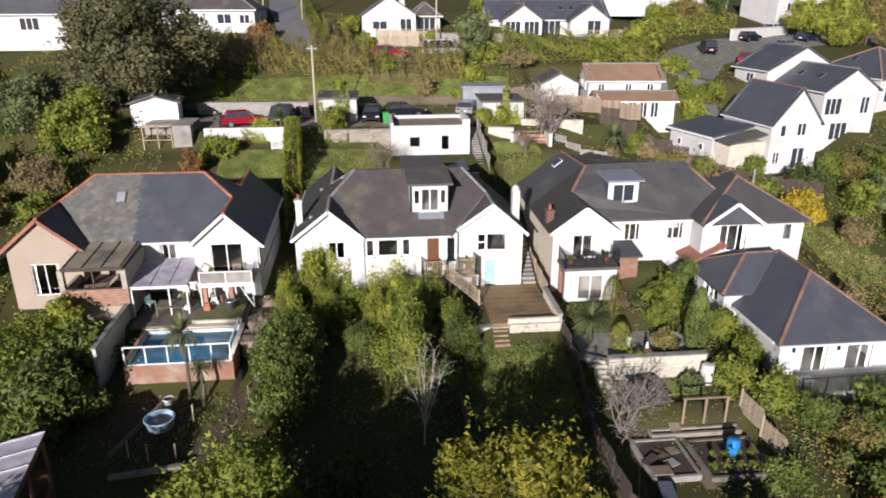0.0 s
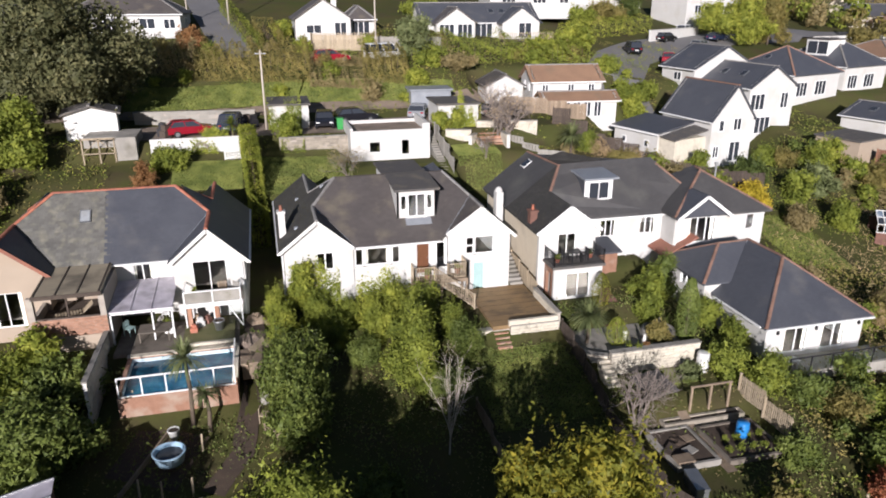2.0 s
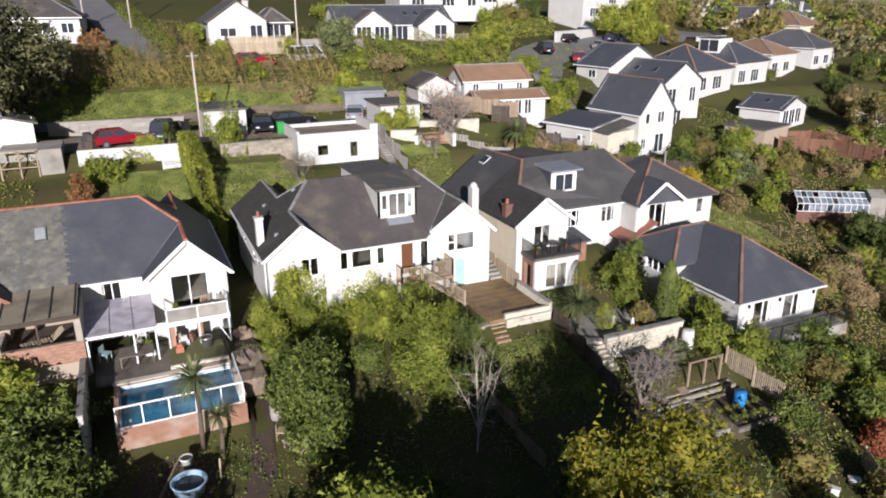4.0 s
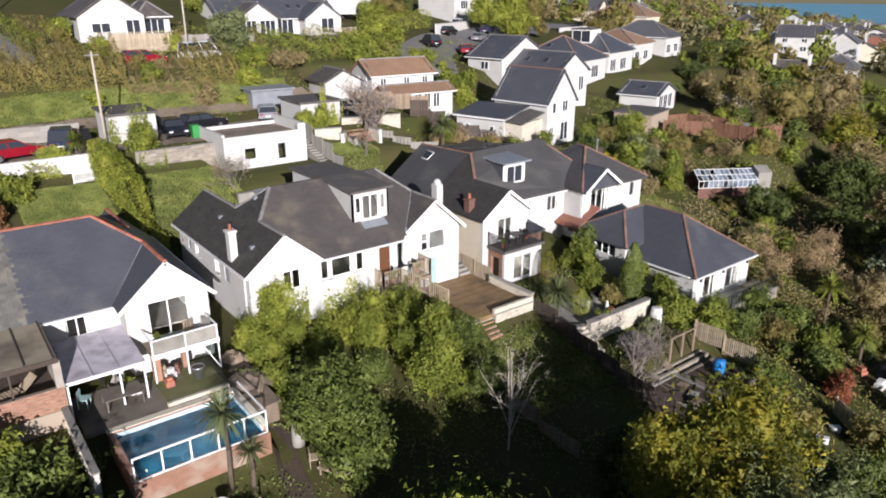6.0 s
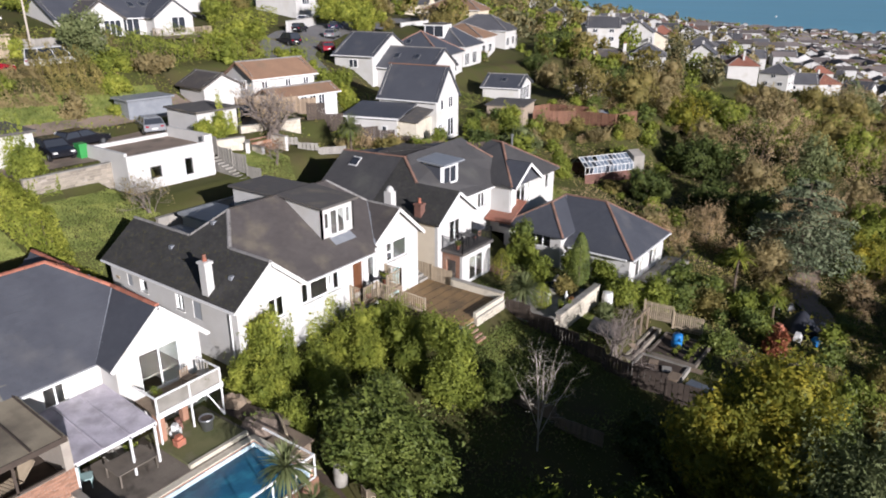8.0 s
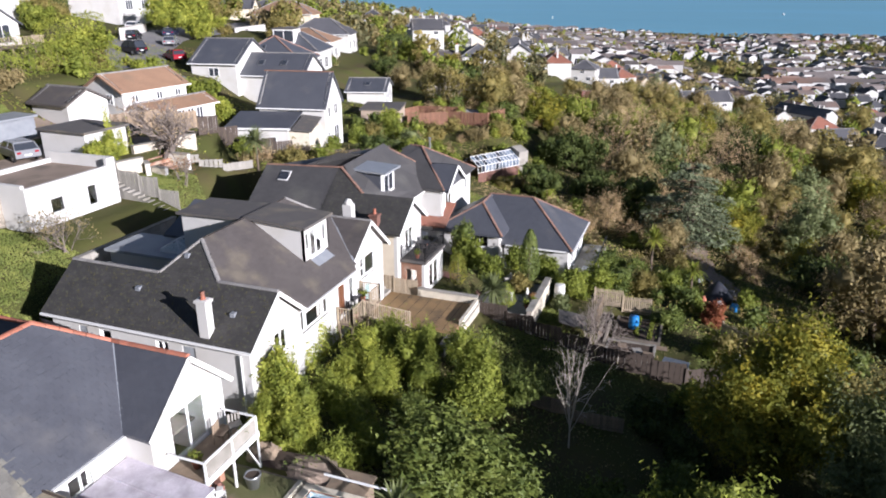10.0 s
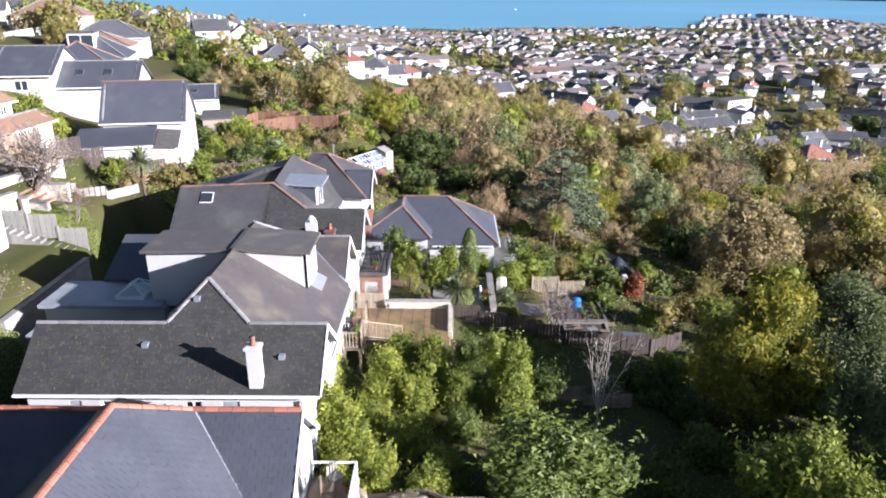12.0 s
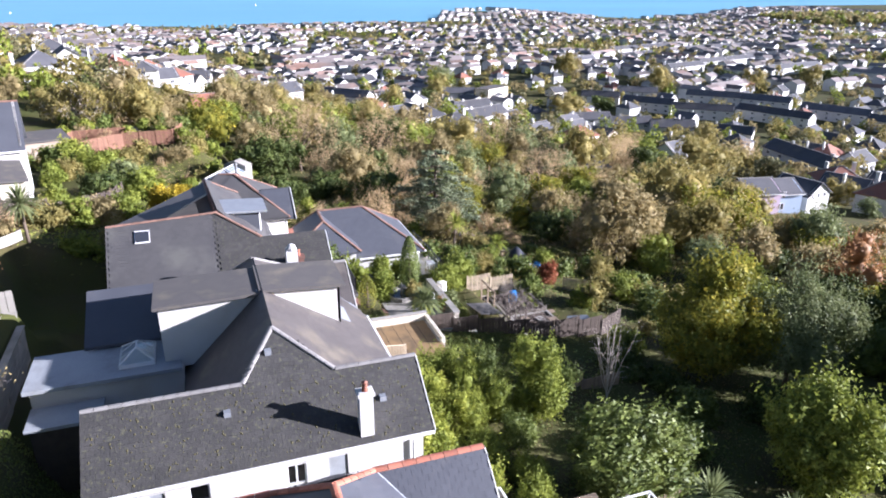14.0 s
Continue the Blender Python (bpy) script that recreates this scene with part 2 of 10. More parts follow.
def leafage(name, a, b, c, through=0.3, rough=0.55, spec=0.14):
    """Leaves, each of a colour of its own between three."""
    a, b, c = [tuple(m * k for m, k in zip((1.64, 1.48, 1.12), q)) for q in (a, b, c)]
    m = bpy.data.materials.new(name)
    m.use_nodes = True
    n, l = m.node_tree.nodes, m.node_tree.links
    bs = n["Principled BSDF"]
    rnd = n.new("ShaderNodeNewGeometry").outputs["Random Per Island"]
    cr = n.new("ShaderNodeValToRGB")
    cr.color_ramp.elements[0].color, cr.color_ramp.elements[1].color = rgb(a), rgb(c)
    mid = cr.color_ramp.elements.new(0.5)
    mid.color = rgb(b)
    tc, t = n.new("ShaderNodeTexCoord"), n.new("ShaderNodeTexNoise")
    t.inputs["Scale"].default_value = 0.7
    patch, both = n.new("ShaderNodeMapRange"), n.new("ShaderNodeMix")
    patch.inputs[1].default_value, patch.inputs[2].default_value = 0.38, 0.64
    l.new(t.outputs["Fac"], patch.inputs[0])
    both.inputs[0].default_value = 0.5
    l.new(rnd, both.inputs[2])
    l.new(patch.outputs[0], both.inputs[3])
    l.new(both.outputs[0], cr.inputs[0])
    l.new(tc.outputs["Object"], t.inputs["Vector"])
    r = n.new("ShaderNodeMapRange")
    r.inputs[1].default_value, r.inputs[2].default_value, r.inputs[3].default_value, r.inputs[4].default_value = 0.3, 0.7, 0.85, 1.15
    l.new(t.outputs["Fac"], r.inputs[0])
    h = n.new("ShaderNodeHueSaturation")
    l.new(r.outputs[0], h.inputs["Value"])
    l.new(cr.outputs[0], h.inputs["Color"])
    l.new(h.outputs[0], bs.inputs["Base Color"])
    bs.inputs["Roughness"].default_value, bs.inputs["Specular IOR Level"].default_value = rough, spec
    tr, mx = n.new("ShaderNodeBsdfTranslucent"), n.new("ShaderNodeMixShader")
    l.new(h.outputs[0], tr.inputs["Color"])
    mx.inputs[0].default_value = through
    l.new(bs.outputs[0], mx.inputs[1])
    l.new(tr.outputs[0], mx.inputs[2])
    l.new(mx.outputs[0], n["Material Output"].inputs["Surface"])
    return m


def glazing(name, tint=(0.9, 0.95, 0.95), clear=True):
    m = bpy.data.materials.new(name)
    m.use_nodes = True
    bs = m.node_tree.nodes["Principled BSDF"]
    bs.inputs["Base Color"].default_value = rgb(tint)
    bs.inputs["Roughness"].default_value = 0.03 if clear else 0.12
    if clear:
        bs.inputs["Transmission Weight"].default_value = 1.0
    bs.inputs["Specular IOR Level"].default_value = 0.5
    return m


M = {}
M["render"] = surface("white_render", (0.60, 0.59, 0.567), (0.55, 0.54, 0.518), 0.85, 0.8, 60, 0.25, (0.47, 0.45, 0.405), 0.3, 0.5)
M["cream"] = surface("cream_render", (0.72, 0.64, 0.50), (0.66, 0.58, 0.45), 0.85, 0.8, 60, 0.25, (0.48, 0.42, 0.33), 0.3, 0.5)
M["tan"] = surface("tan_render", (0.40, 0.325, 0.25), (0.35, 0.285, 0.22), 0.85, 0.8, 60, 0.25, (0.34, 0.27, 0.20), 0.3, 0.5)
M["pink"] = surface("pink_render", (0.62, 0.50, 0.60), (0.55, 0.43, 0.55), 0.85, 0.8, 60, 0.2)
M["blue_render"] = surface("pale_blue_render", (0.42, 0.52, 0.68), (0.38, 0.47, 0.62), 0.85, 0.8, 60, 0.2)
M["slate"] = surface("grey_slate", (0.082, 0.087, 0.102), (0.066, 0.070, 0.084), 0.5, 0.7, 25, 0.2, (0.10, 0.10, 0.105), 0.2, 0.5, 0.05, island=True)
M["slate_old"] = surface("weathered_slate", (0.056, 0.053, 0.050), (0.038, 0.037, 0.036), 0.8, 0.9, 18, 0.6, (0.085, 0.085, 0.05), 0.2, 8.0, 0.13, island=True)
M["slate_pale"] = surface("lichened_slate", (0.15, 0.145, 0.13), (0.10, 0.098, 0.09), 0.75, 0.9, 18, 0.6, (0.19, 0.18, 0.14), 0.4, 1.8, 0.16, island=True)
M["slate_mid"] = surface("neutral_grey_slate", (0.084, 0.081, 0.080), (0.066, 0.064, 0.065), 0.55, 0.7, 25, 0.2, (0.10, 0.098, 0.09), 0.25, 0.5, 0.06, island=True)
M["slate_brown"] = surface("brownish_slate", (0.102, 0.090, 0.085), (0.080, 0.071, 0.068), 0.62, 0.7, 22, 0.4, (0.15, 0.13, 0.10), 0.3, 0.6, 0.07, island=True)
M["roof_far"] = surface("far_slate", (0.10, 0.10, 0.108), (0.068, 0.068, 0.075), 0.7, 0.3, 4, 0.3, (0.12, 0.11, 0.09), 0.3, 0.2, 0.35)
M["roof_red"] = surface("red_tile", (0.33, 0.14, 0.09), (0.24, 0.10, 0.07), 0.8, 0.5, 8, 0.3, (0.20, 0.11, 0.08), 0.3, 0.3, 0.2)
M["roof_orange"] = surface("brown_orange_tile", (0.30, 0.185, 0.115), (0.23, 0.14, 0.09), 0.8, 0.6, 8, 0.4, (0.17, 0.13, 0.09), 0.35, 0.4, 0.1)
M["terracotta"] = surface("terracotta", (0.42, 0.155, 0.095), (0.33, 0.12, 0.075), 0.8, 2, 30, 0.3, (0.26, 0.14, 0.10), 0.3, 2.0, 0.2)
M["terracotta_old"] = surface("weathered_brown_ridge", (0.26, 0.15, 0.11), (0.20, 0.115, 0.085), 0.85, 2, 30, 0.3, (0.17, 0.13, 0.10), 0.35, 2.0, 0.2)
M["ridge_grey"] = surface("grey_mortar_ridge", (0.27, 0.26, 0.25), (0.20, 0.19, 0.18), 0.85, 2, 30, 0.4, (0.14, 0.13, 0.12), 0.3, 2.0, 0.15)
M["lead"] = surface("lead_flashing", (0.36, 0.38, 0.41), (0.28, 0.30, 0.33), 0.45, 2, 30, 0.2, metal=0.3)
M["felt_brown"] = surface("stained_brown_felt", (0.34, 0.295, 0.21), (0.23, 0.195, 0.14), 0.85, 0.8, 30, 0.3, (0.10, 0.085, 0.065), 0.4, 0.7)
M["felt"] = surface("flat_roof_felt", (0.115, 0.105, 0.098), (0.085, 0.08, 0.078), 0.85, 0.8, 30, 0.3, (0.16, 0.14, 0.11), 0.35, 0.8)
M["membrane"] = surface("grey_roof_membrane", (0.36, 0.38, 0.40), (0.28, 0.30, 0.32), 0.6, 0.8, 20, 0.1, (0.20, 0.20, 0.19), 0.3, 0.8)
M["upvc"] = surface("white_upvc", (0.82, 0.82, 0.81), (0.78, 0.78, 0.77), 0.35, 2, 20, 0.0)
M["paint"] = surface("white_paint", (0.78, 0.77, 0.74), (0.70, 0.69, 0.66), 0.6, 2, 30, 0.1, (0.5, 0.47, 0.4), 0.25, 1.5)
M["door_wood"] = surface("brown_door_wood", (0.17, 0.075, 0.035), (0.12, 0.05, 0.025), 0.4, 3, 40, 0.2, stretch=(6, 6, 1))
M["teal"] = surface("pale_teal_paint", (0.38, 0.53, 0.52), (0.34, 0.48, 0.47), 0.5, 2, 30, 0.05)
M["timber"] = surface("weathered_timber", (0.30, 0.23, 0.16), (0.22, 0.165, 0.115), 0.85, 3, 30, 0.4, (0.16, 0.13, 0.10), 0.3, 1.2, 0.22, stretch=(1, 1, 0.3))
M["timber_pale"] = surface("pale_timber", (0.46, 0.38, 0.27), (0.36, 0.29, 0.20), 0.85, 3, 30, 0.4, (0.22, 0.18, 0.13), 0.3, 1.2, 0.18, stretch=(1, 1, 0.3))
M["timber_dark"] = surface("dark_timber", (0.085, 0.065, 0.05), (0.06, 0.045, 0.036), 0.85, 3, 30, 0.4, each=0.2)
M["timber_red"] = surface("red_stained_timber", (0.23, 0.115, 0.07), (0.17, 0.085, 0.052), 0.8, 3, 30, 0.3, each=0.2)
M["decking"] = surface("brown_paving", (0.29, 0.19, 0.085), (0.225, 0.145, 0.07), 0.7, 1.2, 20, 0.2, (0.08, 0.06, 0.04), 0.4, 0.8)
M["concrete"] = surface("concrete", (0.34, 0.32, 0.28), (0.26, 0.245, 0.22), 0.9, 1.0, 25, 0.4, (0.15, 0.14, 0.11), 0.4, 0.8, 0.12)
M["stone"] = surface("grey_brown_stone", (0.34, 0.30, 0.24), (0.24, 0.21, 0.17), 0.9, 2.0, 20, 0.6, (0.14, 0.14, 0.09), 0.35, 1.0, 0.25)
M["pale_stone"] = surface("pale_cream_stone", (0.62, 0.57, 0.46), (0.52, 0.47, 0.38), 0.9, 2.0, 20, 0.5, (0.34, 0.31, 0.24), 0.3, 1.0, 0.12)
M["brick"] = surface("orange_brick", (0.38, 0.21, 0.14), (0.29, 0.155, 0.10), 0.88, 3.0, 30, 0.4, (0.40, 0.32, 0.25), 0.3, 1.0, 0.25)
M["brick_red"] = surface("old_red_brick", (0.24, 0.12, 0.09), (0.17, 0.09, 0.07), 0.88, 3.0, 30, 0.4, each=0.25)
M["mortar"] = surface("mortar", (0.42, 0.38, 0.32), (0.34, 0.30, 0.26), 0.95, 3, 40, 0.3)
M["asphalt"] = surface("asphalt", (0.19, 0.184, 0.186), (0.15, 0.147, 0.15), 0.9, 0.5, 40, 0.3, (0.16, 0.15, 0.135), 0.3, 0.3)
M["gravel"] = surface("stony_yard", (0.31, 0.24, 0.185), (0.22, 0.17, 0.13), 0.95, 0.6, 30, 0.6, (0.10, 0.085, 0.065), 0.35, 0.5)
M["soil"] = surface("dark_soil", (0.085, 0.06, 0.042), (0.055, 0.04, 0.03), 0.95, 2, 30, 0.6)
M["metal_dark"] = surface("dark_metal", (0.05, 0.05, 0.055), (0.035, 0.035, 0.04), 0.4, 2, 30, 0.05, metal=0.6)
M["metal_grey"] = surface("galvanised_metal", (0.42, 0.43, 0.44), (0.34, 0.35, 0.36), 0.4, 2, 30, 0.05, metal=0.8)
M["black"] = surface("black_rubber", (0.02, 0.02, 0.021), (0.014, 0.014, 0.015), 0.6, 3, 40, 0.1)
M["dark_room"] = surface("dim_interior", (0.22, 0.19, 0.16), (0.17, 0.15, 0.13), 0.9, 1, 10, 0.0)
M["curtain"] = surface("pale_curtain", (0.62, 0.58, 0.52), (0.52, 0.48, 0.43), 0.9, 4, 40, 0.1)
M["glass"] = glazing("window_glass")
M["pane_far"] = glazing("dark_window_glass", (0.035, 0.04, 0.05), False)
M["dusty_pane"] = surface("dusty_greenhouse_glass", (0.20, 0.24, 0.29), (0.11, 0.14, 0.18), 0.25, 1.2, 12, 0.0, (0.34, 0.36, 0.38), 0.35, 1.5, 0.25, spec=0.6)
M["moss"] = surface("roof_moss", (0.085, 0.078, 0.036), (0.06, 0.055, 0.028), 0.95, 6, 30, 0.5)
M["mossy"] = surface("mossy_slab", (0.17, 0.16, 0.07), (0.11, 0.12, 0.045), 0.95, 1.2, 20, 0.5, (0.20, 0.17, 0.12), 0.35, 1.0)
M["patio"] = surface("stained_patio", (0.21, 0.18, 0.145), (0.13, 0.11, 0.09), 0.9, 0.9, 18, 0.4, (0.07, 0.06, 0.045), 0.45, 0.9)
M["poly"] = surface("milky_polycarbonate", (0.56, 0.53, 0.58), (0.40, 0.37, 0.42), 0.35, 1.6, 12, 0.0, (0.24, 0.225, 0.24), 0.55, 1.3)
M["bark"] = surface("bark", (0.14, 0.105, 0.075), (0.09, 0.07, 0.05), 0.95, 4, 30, 0.6, stretch=(1, 1, 0.3))
M["bark_pale"] = surface("pale_bark", (0.56, 0.50, 0.42), (0.42, 0.37, 0.31), 0.9, 4, 30, 0.3, stretch=(1, 1, 0.3))
M["bark_grey"] = surface("grey_twigs", (0.26, 0.215, 0.185), (0.19, 0.16, 0.14), 0.9, 4, 30, 0.3)
M["plastic_blue"] = surface("blue_plastic", (0.03, 0.22, 0.55), (0.025, 0.18, 0.48), 0.35, 2, 30, 0.0)
M["plastic_white"] = surface("white_plastic", (0.74, 0.74, 0.72), (0.66, 0.66, 0.64), 0.4, 2, 30, 0.0, (0.5, 0.49, 0.45), 0.3, 2.0)
M["plastic_green"] = surface("green_plastic", (0.05, 0.30, 0.08), (0.04, 0.24, 0.06), 0.4, 2, 30, 0.0)
M["car_red"] = surface("red_car_paint", (0.27, 0.010, 0.022), (0.24, 0.009, 0.02), 0.22, 1, 20, 0.0, spec=0.6)
M["car_blue"] = surface("dark_blue_car_paint", (0.025, 0.035, 0.075), (0.02, 0.03, 0.06), 0.22, 1, 20, 0.0, spec=0.6)
M["car_black"] = surface("black_car_paint", (0.018, 0.018, 0.022), (0.014, 0.014, 0.018), 0.2, 1, 20, 0.0, spec=0.6)
M["car_white"] = surface("white_car_paint", (0.75, 0.75, 0.75), (0.70, 0.70, 0.70), 0.25, 1, 20, 0.0, spec=0.6)
M["car_grey"] = surface("silver_car_paint", (0.36, 0.37, 0.39), (0.32, 0.33, 0.35), 0.25, 1, 20, 0.0, metal=0.4, spec=0.6)
M["far_wall"] = surface("pale_house_walls", (0.56, 0.555, 0.545), (0.47, 0.465, 0.455), 0.85, 0.2, 2, 0.0, each=0.1, island=True)
# roof colours paler than slate, with the distance haze put into them
M["far_roof"] = surface("far_house_roofs", (0.22, 0.185, 0.17), (0.14, 0.125, 0.12), 0.8, 0.05, 1, 0.0, (0.28, 0.16, 0.11), 0.25, 0.02, 0.45, island=True)
M["sea"] = surface("sea_water", (0.135, 0.365, 0.505), (0.16, 0.40, 0.535), 0.35, 0.004, 0.05, 0.05, (0.17, 0.43, 0.61), 0.4, 0.0015, stretch=(1, 0.35, 1))
L = {}
L["laurel"] = leafage("laurel_leaves", (0.045, 0.07, 0.022), (0.075, 0.105, 0.03), (0.125, 0.16, 0.05), 0.2, 0.55, 0.22)
L["green"] = leafage("green_leaves", (0.07, 0.10, 0.024), (0.12, 0.155, 0.034), (0.185, 0.22, 0.05))
L["bright"] = leafage("bright_green_leaves", (0.085, 0.12, 0.026), (0.16, 0.195, 0.04), (0.27, 0.30, 0.07))
L["yellow"] = leafage("yellowing_leaves", (0.075, 0.097, 0.023), (0.135, 0.15, 0.03), (0.27, 0.245, 0.04), 0.42)
L["gold"] = leafage("golden_leaves", (0.17, 0.16, 0.02), (0.28, 0.24, 0.03), (0.38, 0.31, 0.045))
L["grey"] = leafage("grey_green_leaves", (0.07, 0.095, 0.05), (0.105, 0.135, 0.075), (0.15, 0.18, 0.11))
L["dark"] = leafage("dark_evergreen_leaves", (0.025, 0.042, 0.016), (0.045, 0.065, 0.022), (0.075, 0.095, 0.035), 0.15)
L["oak"] = leafage("dark_oak_leaves", (0.032, 0.04, 0.024), (0.06, 0.068, 0.04), (0.12, 0.125, 0.078), 0.15)
L["brown"] = leafage("brown_autumn_leaves", (0.138, 0.127, 0.08), (0.183, 0.165, 0.102), (0.225, 0.2, 0.127), 0.42)
L["olive"] = leafage("olive_autumn_leaves", (0.115, 0.117, 0.052), (0.164, 0.155, 0.068), (0.225, 0.2, 0.09), 0.42)
L["rust"] = leafage("rust_leaves", (0.12, 0.07, 0.04), (0.18, 0.105, 0.058), (0.225, 0.145, 0.085))
L["red"] = leafage("red_leaves", (0.14, 0.055, 0.04), (0.20, 0.08, 0.055), (0.21, 0.12, 0.075))
L["far"] = leafage("distant_mixed_leaves", (0.057, 0.071, 0.048), (0.103, 0.109, 0.069), (0.172, 0.155, 0.098))
L["cedar"] = leafage("blue_cedar_needles", (0.06, 0.085, 0.062), (0.10, 0.13, 0.098), (0.15, 0.18, 0.14), 0.1)
L["straw"] = leafage("straw_coloured_stems", (0.213, 0.174, 0.129), (0.302, 0.249, 0.181), (0.375, 0.314, 0.235), 0.4)
L["grass"] = leafage("grass_blades", (0.07, 0.10, 0.032), (0.105, 0.135, 0.045), (0.145, 0.17, 0.06))

# ---- the ground, one sheet to the horizon ----
def grid_steps(lo, hi, step, out_lo, out_hi, grow=1.13):
    core = list(np.arange(lo, hi + step / 2, step))
    s, p = step, lo
    left = []
    while p > out_lo:
        s *= grow
        p -= s
        left.append(p)
    s, p = step, core[-1]
    while p < out_hi:
        s *= grow
        p += s
        core.append(p)
    return np.array(left[::-1] + core)


def ground_material():
    m = surface("hillside_ground", (0.058, 0.072, 0.019), (0.080, 0.074, 0.027), 0.95, 0.25, 5.0, 0.8, (0.068, 0.054, 0.030), 0.5, 0.35, spec=0.1)
    return m


gx = grid_steps(-30, 60, 0.75, -600, 4800)
gy = grid_steps(8, 92, 0.75, -3200, 3200)
GX, GY = np.meshgrid(gx, gy)
GZ = ground_z(GX, GY)
idx = np.arange(GX.size).reshape(GX.shape)
quads = np.stack([idx[:-1, :-1], idx[:-1, 1:], idx[1:, 1:], idx[1:, :-1]], -1).reshape(-1, 4)
ground_mesh = fast_mesh("ground", np.stack([GX, GY, GZ], -1).reshape(-1, 3), quads, ground_material())
ground_mesh.shade_smooth()
tagged(new("ground", ground_mesh), "grassy brown hillside ground under gardens and scrub", "ground", kind="structure")

sea_x = np.linspace(900, 4900, 12)
SX, SY = np.meshgrid(sea_x, np.linspace(-3000, 4600, 12))
idx = np.arange(SX.size).reshape(SX.shape)
quads = np.stack([idx[:-1, :-1], idx[:-1, 1:], idx[1:, 1:], idx[1:, :-1]], -1).reshape(-1, 4)
sea_mesh = fast_mesh("water", np.stack([SX, SY, SX * 0 - 47.0], -1).reshape(-1, 3), quads, M["sea"])
tagged(new("water", sea_mesh), "calm blue sea of a wide bay", "sea", kind="structure")


def strip(name, pts, width, material, label, category, lift=0.06, step=1.0, kind="structure", edge=0.0):
    """A road or path laid along a line over the ground."""
    pts = [Vector(p) for p in pts]
    line = []
    for a, b in zip(pts, pts[1:]):
        n = max(1, int((b - a).length / step))
        line += [a.lerp(b, i / n) for i in range(n)]
    line.append(pts[-1])
    vs, n = [], 5
    for i, p in enumerate(line):
        d = (line[min(i + 1, len(line) - 1)] - line[max(i - 1, 0)]).normalized()
        s = Vector((-d.y, d.x)) * width / 2
        for k in range(n):
            q = p + s * (2 * k / (n - 1) - 1) * (1 + edge * math.sin(i * 1.7 + k))
            vs.append((q.x, q.y, float(ground_z(q.x, q.y)) + lift))
    fs = [(i * n + k, (i + 1) * n + k, (i + 1) * n + k + 1, i * n + k + 1) for i in range(len(line) - 1) for k in range(n - 1)]
    g = Geo().add(vs, fs)
    return solo(name, g, material, label, category, kind=kind, smooth=True)


strip("road", [(-8, 88), (-9, 96), (-11.5, 110), (-14, 128), (-18, 150)], 4.6, M["asphalt"], "narrow grey asphalt lane climbing the hill", "road")
strip("road_east", [(36, 76), (38, 84), (44, 93), (54, 101), (66, 108), (90, 117), (140, 130)], 7.5, M["asphalt"], "wide grey asphalt street between the houses", "road")
strip("lane", [(-45, 76), (-20, 76.2), (-8, 76), (4, 76.4), (14, 77), (20, 80)], 2.6, M["gravel"], "stony lane along the foot of the bank", "lane", edge=0.1)
strip("yard", [(-17, 70.2), (-10, 69.8), (1.0, 69.8), (12, 71), (20, 72)], 6.6, M["gravel"], "brown stony parking yard above the gardens", "yard", lift=0.05)

# ---- plants ----
def leaf_quads(points, normals, size, rng, slim=0.6, spread=0.7):
    """Leaves as small pointed blades at the points, facing roughly along the normals."""
    n = len(points)
    nor = normals + rng.normal(0, spread, (n, 3))
    nor /= np.linalg.norm(nor, axis=1, keepdims=True) + 1e-9
    a = np.cross(nor, rng.normal(0, 1, (n, 3)))
    a /= np.linalg.norm(a, axis=1, keepdims=True) + 1e-9
    b = np.cross(nor, a)
    s = size * rng.uniform(0.6, 1.35, (n, 1))
    v = np.stack([points - a * s * 0.5 - b * s * slim * 0.5, points - a * s * 0.35 + b * s * slim * 0.5, points + a * s * 0.55], 1)
    return v.reshape(-1, 3)


def crown_points(rng, n, r, h, lobes, low=-0.35, rough=0.2, bush=False):
    """Points and outward ways on the lobes of a crown about the origin; r across, h half its height."""
    c = rng.normal(0, 1, (lobes, 3))
    c /= np.linalg.norm(c, axis=1, keepdims=True)
    c *= rng.uniform(0.42, 0.86, (lobes, 1))
    c[:, 2] = np.maximum(c[:, 2], low)
    c[0] = (0, 0, 0.1)
    lr = rng.uniform(0.18, 0.46, lobes)
    lr[0] = 0.62
    if bush:
        # a bush goes down to the ground and is broadest below its middle
        az, z = rng.uniform(0, 2 * math.pi, lobes), rng.uniform(-0.85, 0.68, lobes)
        out = np.sqrt(rng.uniform(0.1, 1, lobes)) * (0.72 - 0.42 * np.clip(z, 0, 1))
        c = np.stack([out * np.cos(az), out * np.sin(az), z], 1)
        lr = rng.uniform(0.2, 0.42, lobes)
        c[0], c[1], c[2] = (0, 0, 0.05), (0.1, 0, -0.5), (-0.08, 0.05, 0.5)
        lr[0], lr[1], lr[2] = 0.58, 0.62, 0.42
    pick = rng.choice(lobes, n, p=lr ** 2 / (lr ** 2).sum())
    w = rng.normal(0, 1, (n, 3))
    w /= np.linalg.norm(w, axis=1, keepdims=True)
    p = c[pick] + w * (lr[pick] * (1 - np.abs(rng.normal(0, rough, n))) + rng.normal(0, 0.02, n))[:, None]
    depth = np.full(n, 9.0)
    for k in range(lobes):
        depth = np.minimum(depth, np.linalg.norm(p - c[k], axis=1) / lr[k] + (pick == k) * 9)
    keep = depth > 0.72
    return p[keep] * (r, r, h), w[keep], np.concatenate([c * (r, r, h), lr[:, None]], 1)


